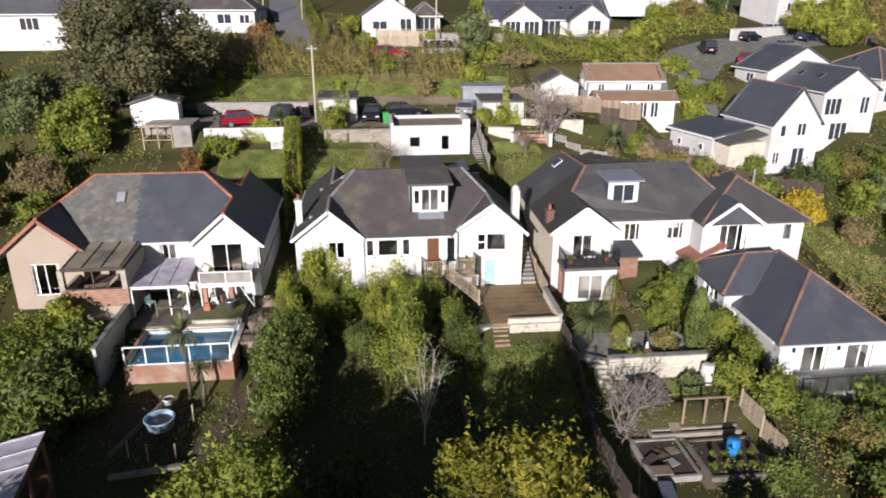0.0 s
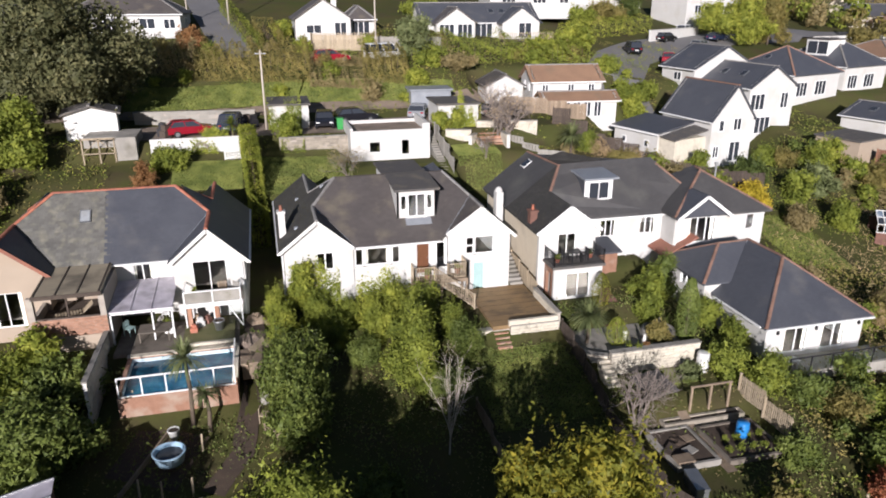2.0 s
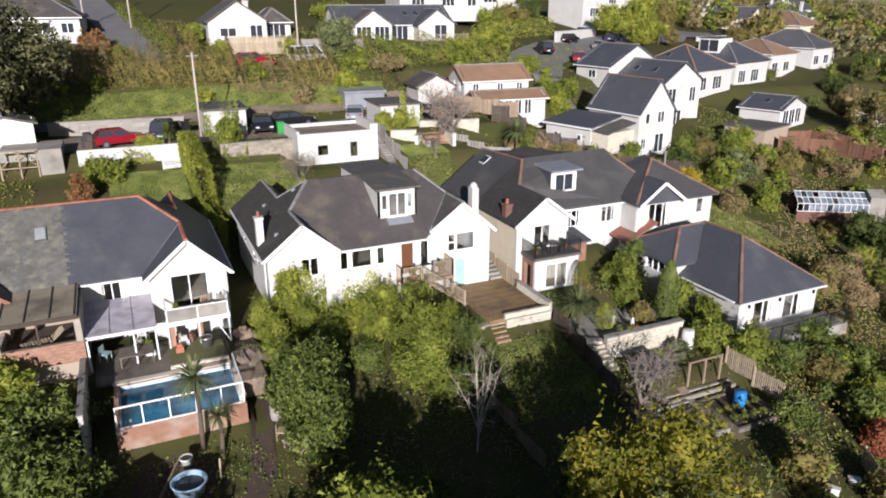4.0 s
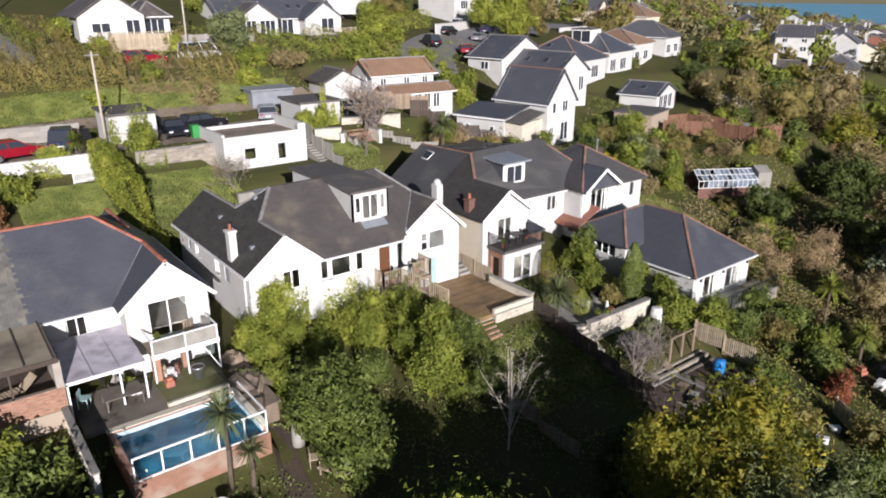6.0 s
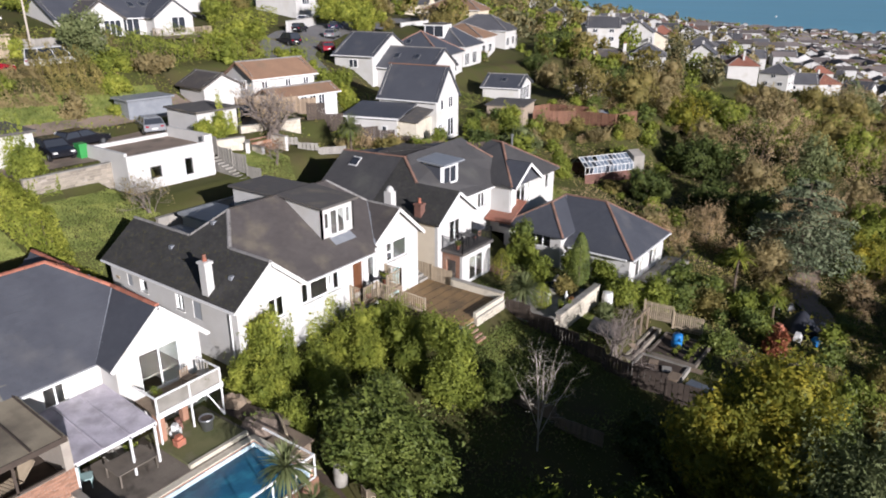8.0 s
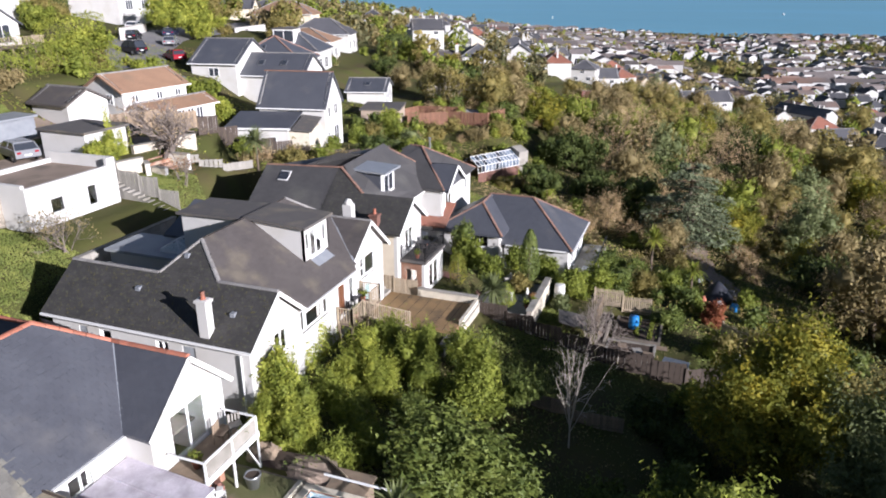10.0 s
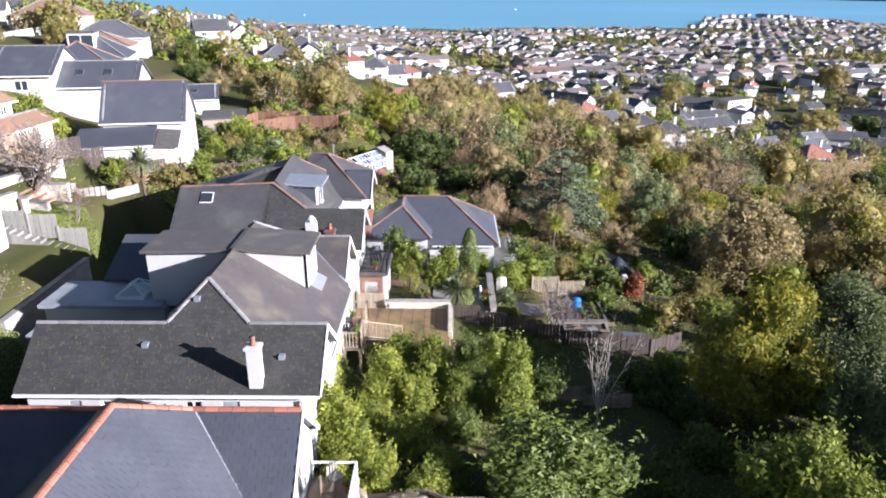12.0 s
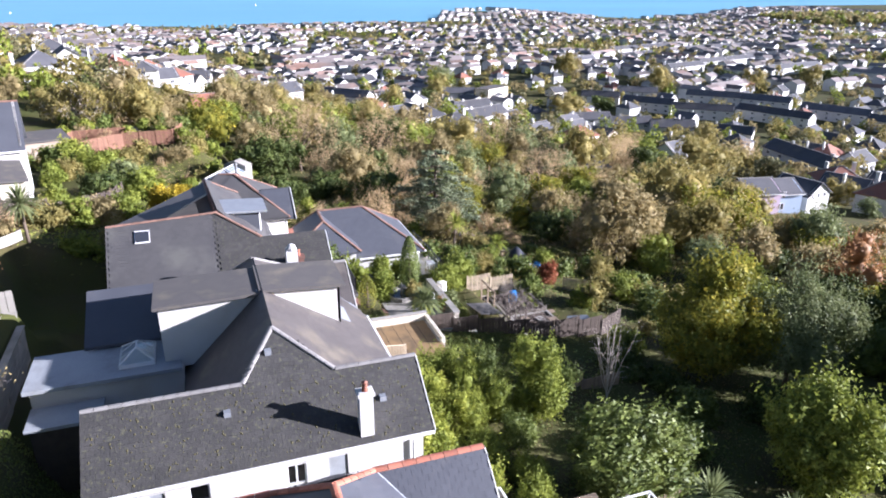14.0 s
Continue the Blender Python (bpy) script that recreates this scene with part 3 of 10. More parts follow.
def crown_mesh(name, material, rng, n, r, h, leaf, lobes=14, low=-0.35, slim=0.6, spread=0.62, rough=0.28, bush=False, shoot=1.0):
    # leaves stand in sprays, each turned its own way
    per = 8
    p, w, c = crown_points(rng, n // per, r, h, lobes, low, rough, bush)
    w = np.repeat(w + rng.normal(0, 0.5, w.shape), per, 0)
    w /= np.linalg.norm(w, axis=1, keepdims=True)
    p = np.repeat(p, per, 0) + rng.normal(0, leaf * 0.85, (len(w), 3)) * (1 - 0.45 * np.abs(w))
    # shoots that break the outline
    k = max(6, n // (40 if slim < 0.45 else 90))
    pick = rng.choice(len(p), min(k, len(p)), replace=False)
    s = np.linspace(0.1, 1, 9)
    d = w[pick] * (0.35 if slim < 0.45 else 0.6) + np.array([0, 0, 1.2 if slim < 0.45 else 0.9]) + rng.normal(0, 0.25, (len(pick), 3))
    ln = rng.uniform(0.12, 0.55 if slim < 0.45 else 0.34, len(pick)) * r * shoot
    sp = (p[pick][:, None, :] + d[:, None, :] * (ln[:, None] * s)[:, :, None]).reshape(-1, 3) + rng.normal(0, leaf * 0.35, (len(pick) * 9, 3))
    p, w = np.concatenate([p, sp]), np.concatenate([w, np.repeat(w[pick], 9, 0)])
    v = leaf_quads(p, w, leaf, rng, slim, spread)
    f = np.arange(len(v)).reshape(-1, 3)
    # the dense inner mass behind the outer leaves
    k, m = 7, 5
    for q in sorted(c.tolist(), key=lambda q: -q[3])[:8 if slim > 0.3 else 0]:
        az, el = np.meshgrid(np.arange(k) * 2 * math.pi / k, np.linspace(-1.45, 1.45, m))
        ring = np.stack([np.cos(az) * np.cos(el), np.sin(az) * np.cos(el), np.sin(el)], -1).reshape(-1, 3)
        ring = np.array(q[:3]) + ring * (r, r, h) * q[3] * rng.uniform(0.45, 0.75, (k * m, 1))
        i = np.arange(k * m).reshape(m, k)
        a, b, d, e = i[:-1], np.roll(i[:-1], -1, 1), np.roll(i[1:], -1, 1), i[1:]
        f = np.concatenate([f, len(v) + np.stack([a, b, d], -1).reshape(-1, 3), len(v) + np.stack([a, d, e], -1).reshape(-1, 3)])
        v = np.concatenate([v, ring])
    return fast_mesh(name, v, f, material), c[:, :3]


def tree(name, label, x, y, top, r, kind, leaf=0.22, n=5000, seed=1, bark="bark", trunk=0.16, low=-0.35, lobes=14, crown_h=None, group="", base=None, slim=0.6, category="tree", spread=0.62, oval=None, dome=False):
    """A tree or bush: tapered trunk, limbs to the lobes, and a crown of many leaves. top: height of its top in the world."""
    rng = np.random.default_rng(seed)
    z0 = float(ground_z(x, y)) - 0.1 if base is None else base
    tall = top - z0
    bush = low <= -0.8
    h = crown_h or (tall * 0.52 if bush and tall < 3.2 * r else min(tall * 0.5, r * 1.05))
    t = thing(name, label, category, x, y, z0, 0 if oval else rng.uniform(0, 360), group)
    mid = tall - h
    mesh, c = crown_mesh("crown", L[kind], rng, int(n * 2.2), r, h, leaf * 1.15, lobes, low, slim, spread * 0.75, 0.14 if dome else 0.28, bush, 0.4 if dome else 1.0)
    mesh.transform(Matrix.Translation((0, 0, mid)) @ Matrix.Diagonal((*(oval or (1, 1)), 1, 1)))
    part("crown", mesh, None, t)
    g = Geo()
    fork = max(0.15, mid - h * 0.55)
    g.tube((0, 0, 0), (0.03 * r, 0, fork), trunk, trunk * 0.75, 8)
    for k in range(1, min(len(c), 9 if trunk > 0.06 else 4)):
        e = Vector(c[k]) + Vector((0, 0, mid))
        m = Vector((e.x * 0.45, e.y * 0.45, fork + (e.z - fork) * 0.6))
        g.tube((0.03 * r, 0, fork - 0.05), m, trunk * 0.5, trunk * 0.3, 5)
        g.tube(m, e, trunk * 0.3, trunk * 0.08, 5)
    part("trunk", g, M[bark], t, smooth=True)
    return t


def grow(g, rng, p, d, length, r, depth, spread=0.6, up=0.25, tips=None):
    """Branches that fork on and on, into g."""
    q = p + d * length
    g.tube(p, q, r, r * 0.68, 5 if depth > 1 else 3, False)
    if depth == 0:
        if tips is not None:
            tips.append(q)
        return
    for k in range(3 if depth > 2 else int(rng.integers(2, 4))):
        w = Vector(rng.normal(0, spread, 3)) + d + Vector((0, 0, up))
        grow(g, rng, p.lerp(q, rng.uniform(0.65, 1.0)), w.normalized(), length * rng.uniform(0.6, 0.85), r * 0.62, depth - 1, spread, up, tips)


def bare_tree(name, label, x, y, tall, seed, bark="bark_grey", stems=3, depth=5, r=0.06, lean=0.25, spread=0.5, leaves=None, leaf=0.15, per=3, group="", base=None, up=0.2):
    """A leafless or nearly leafless tree of forking twigs."""
    rng = np.random.default_rng(seed)
    t = thing(name, label, "tree", x, y, float(ground_z(x, y)) - 0.05 if base is None else base, 0, group)
    g, tips = Geo(), []
    for k in range(stems):
        d = Vector((rng.normal(0, lean), rng.normal(0, lean), 1)).normalized()
        grow(g, rng, Vector((rng.normal(0, 0.1), rng.normal(0, 0.1), 0)), d, tall * 0.30, r, depth, spread, up, tips)
    part("trunk", g, M[bark], t)
    if leaves:
        p = np.repeat(np.array([tuple(q) for q in tips]), per, 0) + rng.normal(0, 0.18, (len(tips) * per, 3))
        v = leaf_quads(p, rng.normal(0, 1, p.shape), leaf, rng)
        part("crown", fast_mesh("crown", v, np.arange(len(v)).reshape(-1, 3), L[leaves]), None, t)
    return t


def whip_tree(name, label, x, y, tall, seed, bark, whips=11):
    """A young leafless tree: a short trunk and a fan of slim upright stems with side twigs."""
    rng = np.random.default_rng(seed)
    t = thing(name, label, "tree", x, y, float(ground_z(x, y)) - 0.05)
    part("trunk", Geo().tube((0, 0, 0), (0.05, 0.02, tall * 0.2), 0.05, 0.04, 7), M[bark], t)
    for k in range(whips):
        g = Geo()
        az = 2 * math.pi * (k + rng.uniform(-0.3, 0.3)) * 0.382
        lean = 0.05 + 0.5 * (k / whips) ** 1.2
        d = Vector((math.cos(az) * lean, math.sin(az) * lean, 1)).normalized()
        p, ln, r = Vector((0.05, 0.02, tall * rng.uniform(0.13, 0.2))), tall * rng.uniform(0.66, 0.84) * (1 - 0.25 * k / whips), 0.026
        for s in range(6):
            q = p + d * (ln / 6)
            g.tube(p, q, r, r * 0.8, 5, False)
            for j in range(2 if s else 0):
                w = (d + Vector(rng.normal(0, 0.55, 3))).normalized()
                e = q + w * ln * rng.uniform(0.1, 0.24)
                g.tube(q, e, r * 0.5, r * 0.28, 3, False)
                for i in range(2):
                    g.tube(q.lerp(e, 0.6), q.lerp(e, 0.6) + (w + Vector(rng.normal(0, 0.4, 3))).normalized() * ln * 0.1, r * 0.3, r * 0.2, 3, False)
            p, r = q, r * 0.8
            d = (d + Vector(rng.normal(0, 0.07, 3)) + Vector((0, 0, 0.06))).normalized()
        part("stem", g, M[bark], t)
    return t


def palm(name, label, x, y, tall, seed, r=1.1, n=90, base=None, kind="bright", trunk=0.12, category="palm"):
    """A cabbage palm: a slim trunk and a head of sword leaves."""
    rng = np.random.default_rng(seed)
    t = thing(name, label, category, x, y, float(ground_z(x, y)) - 0.05 if base is None else base)
    g = Geo().tube((0, 0, 0), (0.08, 0.04, tall * 0.55), trunk, trunk * 0.8, 8).tube((0.08, 0.04, tall * 0.55), (0, 0, tall), trunk * 0.8, trunk * 0.7, 8)
    part("trunk", g, M["bark"], t, smooth=True)
    heads = [(0, 0, tall)]
    vs, q = [], []
    for hx, hy, hz in heads:
        for k in range(n):
            az, el = rng.uniform(0, 2 * math.pi), rng.uniform(-0.5, 1.35)
            d = Vector((math.cos(az) * math.cos(el), math.sin(az) * math.cos(el), math.sin(el)))
            s = Vector((-math.sin(az), math.cos(az), 0)) * 0.034 * r
            ln = r * rng.uniform(0.8, 1.15)
            p0 = Vector((hx, hy, hz))
            p1 = p0 + d * ln * 0.55
            p2 = p0 + d * ln - Vector((0, 0, ln * 0.28 * math.cos(el)))
            i = len(vs)
            vs += [p0 - s * 0.4, p0 + s * 0.4, p1 + s, p1 - s, p2 + s * 0.1, p2 - s * 0.1]
            q += [(i, i + 1, i + 2, i + 3), (i + 3, i + 2, i + 4, i + 5)]
    part("crown", fast_mesh("crown", np.array([tuple(p) for p in vs]), np.array(q), L[kind]), None, t)
    return t


def hedge(name, label, a, b, width, tall, kind, seed, leaf=0.12, n=4000, base=None, group="", wobble=0.12):
    """A clipped hedge from a to b (plan)."""
    rng = np.random.default_rng(seed)
    a, b = np.array(a, float), np.array(b, float)
    d = (b - a) / np.linalg.norm(b - a)
    s = np.array([-d[1], d[0]])
    u = rng.uniform(0, 1, n)
    face = rng.choice(4, n, p=[0.36, 0.22, 0.36, 0.06])
    k = np.where(face == 0, -1, np.where(face == 2, 1, rng.uniform(-1, 1, n)))
    hgt = np.where(face == 1, 1.0, rng.uniform(0, 1, n))
    u = np.where(face == 3, rng.choice([0.0, 1.0], n), u)
    p2 = a + (b - a) * u[:, None] + s * (k * width / 2)[:, None]
    g0 = ground_z(p2[:, 0], p2[:, 1]) if base is None else base
    lump = wobble * (np.sin(u * 23 + seed) + np.sin(hgt * 7 + u * 41))
    p = np.stack([p2[:, 0], p2[:, 1], g0 + hgt * (tall + lump)], 1) + rng.normal(0, 0.07, (n, 3))
    nor = np.stack([s[0] * k, s[1] * k, np.where(face == 1, 1.5, 0.2)], 1)
    v = leaf_quads(p, nor, leaf, rng, 0.6, 0.6)
    c = (a + b) / 2
    z0 = float(ground_z(*c)) if base is None else base
    t = thing(name, label, "hedge", c[0], c[1], z0, 0, group)
    v -= np.array([c[0], c[1], z0])
    part("leaves", fast_mesh("leaves", v, np.arange(len(v)).reshape(-1, 3), L[kind]), None, t)
    g = Geo()
    L2 = np.linalg.norm(b - a)
    for i in range(max(2, int(L2 / 0.7))):
        w = a + (b - a) * (i + 0.5) / max(2, int(L2 / 0.7)) - c
        gz = float(ground_z(*(w + c))) - z0 if base is None else 0
        g.tube((w[0], w[1], gz - 0.1), (w[0], w[1], gz + tall * 0.8), 0.05, 0.02, 5)
    part("woody_base", g, M["bark"], t)
    return t

# ---- parts of houses ----
def window(parent, a, d, w, h, cols=2, rows=1, inset=0.06, frame="upvc", pane="glass", sill=True, bar=0.06, name="window", label="", curtain=False):
    """A window whose lower outer corner stands at a (x, y, z), running w along d (plan), the room on its left."""
    d = Vector((*d, 0)).normalized()
    s = Vector((-d.y, d.x, 0))
    a = Vector(a)

    def block(g, u0, u1, z0, z1, n0, n1):
        p = [a + d * u0 + s * n0, a + d * u1 + s * n0, a + d * u1 + s * n1, a + d * u0 + s * n1]
        g.hexa([(q.x, q.y, a.z + z0) for q in p] + [(q.x, q.y, a.z + z1) for q in p])

    cw, rh = (w - 2 * bar) / cols, (h - 2 * bar) / rows
    half = bar / 2
    p0, p1 = a + s * inset, a + d * w + s * inset
    g = Geo().wall((p0.x, p0.y), (p1.x, p1.y), a.z, a.z + h, 0.07, [(bar + i * cw + half * (i > 0), bar + (i + 1) * cw - half * (i < cols - 1), a.z + bar + j * rh + half * (j > 0), a.z + bar + (j + 1) * rh - half * (j < rows - 1)) for i in range(cols) for j in range(rows)])
    f = part(name, g, M[frame], parent, label)
    for i in range(cols):
        for j in range(rows):
            q = Geo()
            block(q, bar + i * cw, bar + (i + 1) * cw, bar + j * rh, bar + (j + 1) * rh, inset + 0.03, inset + 0.042)
            part("pane", q, M[pane], f).visible_shadow = False
    if sill:
        q = Geo()
        block(q, -0.06, w + 0.06, -0.05, 0, -0.07, inset + 0.1)
        part("window_sill", q, M["paint"], f)
    if curtain:
        for side in (0, 1):
            q = Geo()
            for k in range(3):
                u = (0.03 + 0.04 * k) * w if side == 0 else w - (0.07 + 0.04 * k) * w
                block(q, u, u + 0.034 * w, 0.03, h - 0.03, inset + 0.16 + 0.03 * (k % 2), inset + 0.19 + 0.03 * (k % 2))
            part("curtain", q, M["curtain"], f, "pale drawn-back curtain")
    return f


def door(parent, a, d, w, h, material, inset=0.1, label="", glazed=0):
    """A door leaf in its frame, with a handle."""
    d = Vector((*d, 0)).normalized()
    s = Vector((-d.y, d.x, 0))
    a = Vector(a)

    def block(g, u0, u1, z0, z1, n0, n1):
        p = [a + d * u0 + s * n0, a + d * u1 + s * n0, a + d * u1 + s * n1, a + d * u0 + s * n1]
        g.hexa([(q.x, q.y, a.z + z0) for q in p] + [(q.x, q.y, a.z + z1) for q in p])

    g = Geo()
    block(g, 0.05, w - 0.05, 0.02, h - 0.05, inset, inset + 0.05)
    for k in range(2):
        for j in range(2):
            block(g, 0.13 + k * (w - 0.2) / 2, 0.03 + (k + 1) * (w - 0.1) / 2, 0.15 + j * h * 0.47, 0.05 + (j + 1) * h * 0.46, inset - 0.015, inset)
    leaf = part("door", g, material, parent, label)
    q = Geo()
    block(q, 0, 0.05, 0, h, inset - 0.03, inset + 0.07)
    block(q, w - 0.05, w, 0, h, inset - 0.03, inset + 0.07)
    block(q, 0.05, w - 0.05, h - 0.05, h, inset - 0.03, inset + 0.07)
    part("door_frame", q, M["upvc"], leaf)
    q = Geo()
    block(q, w - 0.16, w - 0.1, h * 0.48, h * 0.5, inset - 0.07, inset - 0.0)
    part("door_handle", q, M["metal_grey"], leaf)
    return leaf


def in_poly(pt, poly):
    """Which of the plan points lie in the plan polygon."""
    x, y = pt[:, 0], pt[:, 1]
    inside = np.zeros(len(pt), bool)
    for (x0, y0), (x1, y1) in zip(poly, np.roll(poly, -1, 0)):
        c = (y0 > y) != (y1 > y)
        with np.errstate(divide="ignore", invalid="ignore"):
            inside ^= c & (x < (x1 - x0) * (y - y0) / (y1 - y0) + x0)
    return inside


def slate_quads(poly, seed, w=0.3, e=0.2, lift=0.03):
    """Slates in half bond over one roof plane (3D polygon): corner points, five to a row of faces."""
    rng = np.random.default_rng(seed)
    P = np.array(poly, float)
    c = P.mean(0)
    nor = sum(np.cross(P[i] - P[0], P[i + 1] - P[0]) for i in range(1, len(P) - 1))
    nor = nor / np.linalg.norm(nor) * (1 if nor[2] > 0 else -1)
    up = np.array([0, 0, 1.0]) - nor * nor[2]
    up /= np.linalg.norm(up)
    side = np.cross(up, nor)
    uv = np.stack([(P - c) @ side, (P - c) @ up], 1)
    lo, hi = uv.min(0), uv.max(0)
    rows = np.arange(lo[1] + 0.01, hi[1], e)
    us, vs = [], []
    for k, v in enumerate(rows):
        u = np.arange(lo[0] - (k % 2) * w / 2, hi[0] + w, w)
        us.append(u)
        vs.append(np.full(len(u), v))
    u, v = np.concatenate(us), np.concatenate(vs)
    ok = in_poly(np.stack([u + w * 0.5, v + e * 0.5], 1), uv)
    u, v = u[ok], v[ok]
    n = len(u)
    j = rng.normal(0, 0.006, n)
    g, t = 0.008, lift
    lift_low = t + 0.003 + np.abs(rng.normal(0, 0.0015, n))
    lo_u, hi_u = np.maximum(u + g / 2, lo[0]), np.minimum(u + w - g / 2, hi[0])
    q = [(lo_u, v + j, lift_low), (hi_u, v + j, lift_low), (hi_u, v + e * 1.02, np.full(n, t)), (lo_u, v + e * 1.02, np.full(n, t)), (lo_u, v + j, np.full(n, t - 0.004)), (hi_u, v + j, np.full(n, t - 0.004))]
    pts = np.stack([c + a[:, None] * side + b[:, None] * up + z[:, None] * nor for a, b, z in q], 1)
    return pts


def slate_mesh(name, polys, material, seed, w=0.3, e=0.2):
    pts = np.concatenate([slate_quads(p, seed + i, w, e) for i, p in enumerate(polys)])
    n = len(pts)
    base = np.arange(n)[:, None] * 6
    q = np.concatenate([base + [0, 1, 2, 3], base + [4, 5, 1, 0]])
    me = fast_mesh(name, pts.reshape(-1, 3), q, material)
    me.shade_flat()
    return me


def ridge_tiles(parent, a, b, material, size=0.45, r=0.13, name="ridge_tile", flat=False):
    """Half-round tiles end to end along a ridge or hip, each a piece of its own."""
    a, b = Vector(a), Vector(b)
    n = max(1, round((b - a).length / size))
    ln = (b - a).length / n
    k = 5
    g = Geo()
    for x, rr in ((0, r), (ln * 0.97, r * 0.94)):
        g.v += [(x, -rr * math.cos(math.pi * i / k), rr * 0.75 * math.sin(math.pi * i / k) - 0.03) for i in range(k + 1)]
        g.v += [(x, 0, -0.05)]
    m = k + 2
    g.f += [(i, i + 1, i + 1 + m, i + m) for i in range(k)] + [tuple(range(m)), tuple(range(2 * m - 1, m - 1, -1))]
    me = mesh_from(name, g, material)
    rot = (b - a).to_track_quat("X", "Z").to_matrix().to_4x4()
    for i in range(n):
        ob = new(name, me)
        ob.parent = parent
        ob.matrix_basis = Matrix.Translation(a.lerp(b, i / n)) @ rot


def roof(parent, polys, material, t=0.14, slates=None, seed=1, label="", w=0.3, e=0.2, name="roof", joined=False):
    if joined:
        g = Geo()
        for p in polys:
            g.slab(p, t)
        return part(name, g, material, parent, label)
    for i, p in enumerate(polys):
        # each slope is a part of its own
        r = part(name, Geo().slab(p, t), material, parent, label)
        if slates:
            part("slate_covering", slate_mesh("slate_covering", [p], slates, seed + i, w, e), None, r, kind="stuff")
    return r


def chimney(parent, x, y, z0, z1, w=0.55, d=0.45, material="render", pots=1, pot_r=0.12):
    g = Geo().box(x - w / 2, x + w / 2, y - d / 2, y + d / 2, z0, z1).box(x - w / 2 - 0.06, x + w / 2 + 0.06, y - d / 2 - 0.06, y + d / 2 + 0.06, z1 - 0.14, z1 - 0.02)
    c = part("chimney", g, M[material], parent)
    for k in range(pots):
        px = x + (k - (pots - 1) / 2) * 0.3
        part("chimney_pot", Geo().lathe([(pot_r, z1 - 0.02), (pot_r * 1.1, z1 + 0.06), (pot_r * 0.85, z1 + 0.1), (pot_r * 0.8, z1 + 0.3), (pot_r, z1 + 0.34)], 10, (px, y, 0)), M["terracotta"], c, smooth=True)
    return c


def gutter(parent, a, b, r=0.06, name="gutter", material="upvc"):
    return part(name, Geo().beam(a, b, 2 * r, 1.6 * r), M[material], parent)


def railing(parent, pts, tall, gap=0.12, bar=0.035, material="timber_pale", rail=0.06, name="railing", post=0.09):
    """A balustrade along points (x, y, z of its foot): posts, rails and each baluster."""
    r = None
    for a, b in zip(pts, pts[1:]):
        a, b = Vector(a), Vector(b)
        up = Vector((0, 0, tall))
        g = Geo().beam(a + up, b + up, rail, rail * 0.7).beam(a + up * 0.12, b + up * 0.12, rail * 0.7, rail * 0.6)
        r = part(name, g, M[material], parent)
        for p in (a, b):
            part("post", Geo().box(p.x - post / 2, p.x + post / 2, p.y - post / 2, p.y + post / 2, p.z, p.z + tall + 0.06), M[material], r)
        n = max(1, int((b - a).length / gap))
        me = mesh_from("baluster", Geo().box(-bar / 2, bar / 2, -bar / 2, bar / 2, 0.12 * tall, tall), M[material])
        for i in range(1, n):
            o = new("baluster", me)
            o.parent, o.location = r, a.lerp(b, i / n)
    return r


def fence(name, label, pts, tall, material="timber", board=0.14, gap=0.01, post_gap=1.8, group="", thick=0.02, base=None, rails=True):
    """A board fence along plan points, stepping with the ground: each post and board a piece."""
    c = Vector(pts[0])
    z0 = float(ground_z(c.x, c.y)) if base is None else base
    t = thing(name, label, "fence", c.x, c.y, z0, 0, group)
    rng = np.random.default_rng(len(pts) + int(abs(c.x * 7 + c.y)))
    pm = mesh_from("post", Geo().box(-0.05, 0.05, -0.05, 0.05, -0.3, tall + 0.08), M[material])
    bm = mesh_from("board", Geo().box(-board / 2, board / 2, -thick / 2, thick / 2, 0.03, tall), M[material])
    for a, b in zip(pts, pts[1:]):
        a, b = Vector(a), Vector(b)
        ln = (b - a).length
        ang = math.atan2(b.y - a.y, b.x - a.x)
        n = max(1, round(ln / post_gap))
        zs = [(float(ground_z(*a.lerp(b, i / n))) if base is None else base) - z0 for i in range(n + 1)]
        for i in range(n):
            p, q = a.lerp(b, i / n), a.lerp(b, (i + 1) / n)
            zz = min(zs[i], zs[i + 1]) * 0.5 + max(zs[i], zs[i + 1]) * 0.5
            o = new("post", pm)
            o.parent, o.matrix_basis = t, pose(p.x - c.x, p.y - c.y, zz, 0, 0, math.degrees(ang))
            if rails:
                g = Geo()
                for k in (0.2, 0.8):
                    g.beam((p.x - c.x, p.y - c.y, zz + tall * k), (q.x - c.x, q.y - c.y, zz + tall * k), 0.05, 0.08)
                r = part("rail", g, M[material], t)
                r.location = (-math.sin(ang) * 0.04, math.cos(ang) * 0.04, 0)
            m = max(1, int((q - p).length / (board + gap)))
            for k in range(m):
                w = p.lerp(q, (k + 0.5) / m)
                o = new("board", bm)
                o.parent = t
                o.matrix_basis = pose(w.x - c.x, w.y - c.y, zz - 0.03 + rng.normal(0, 0.012), rng.normal(0, 0.5), 0, math.degrees(ang))
    return t


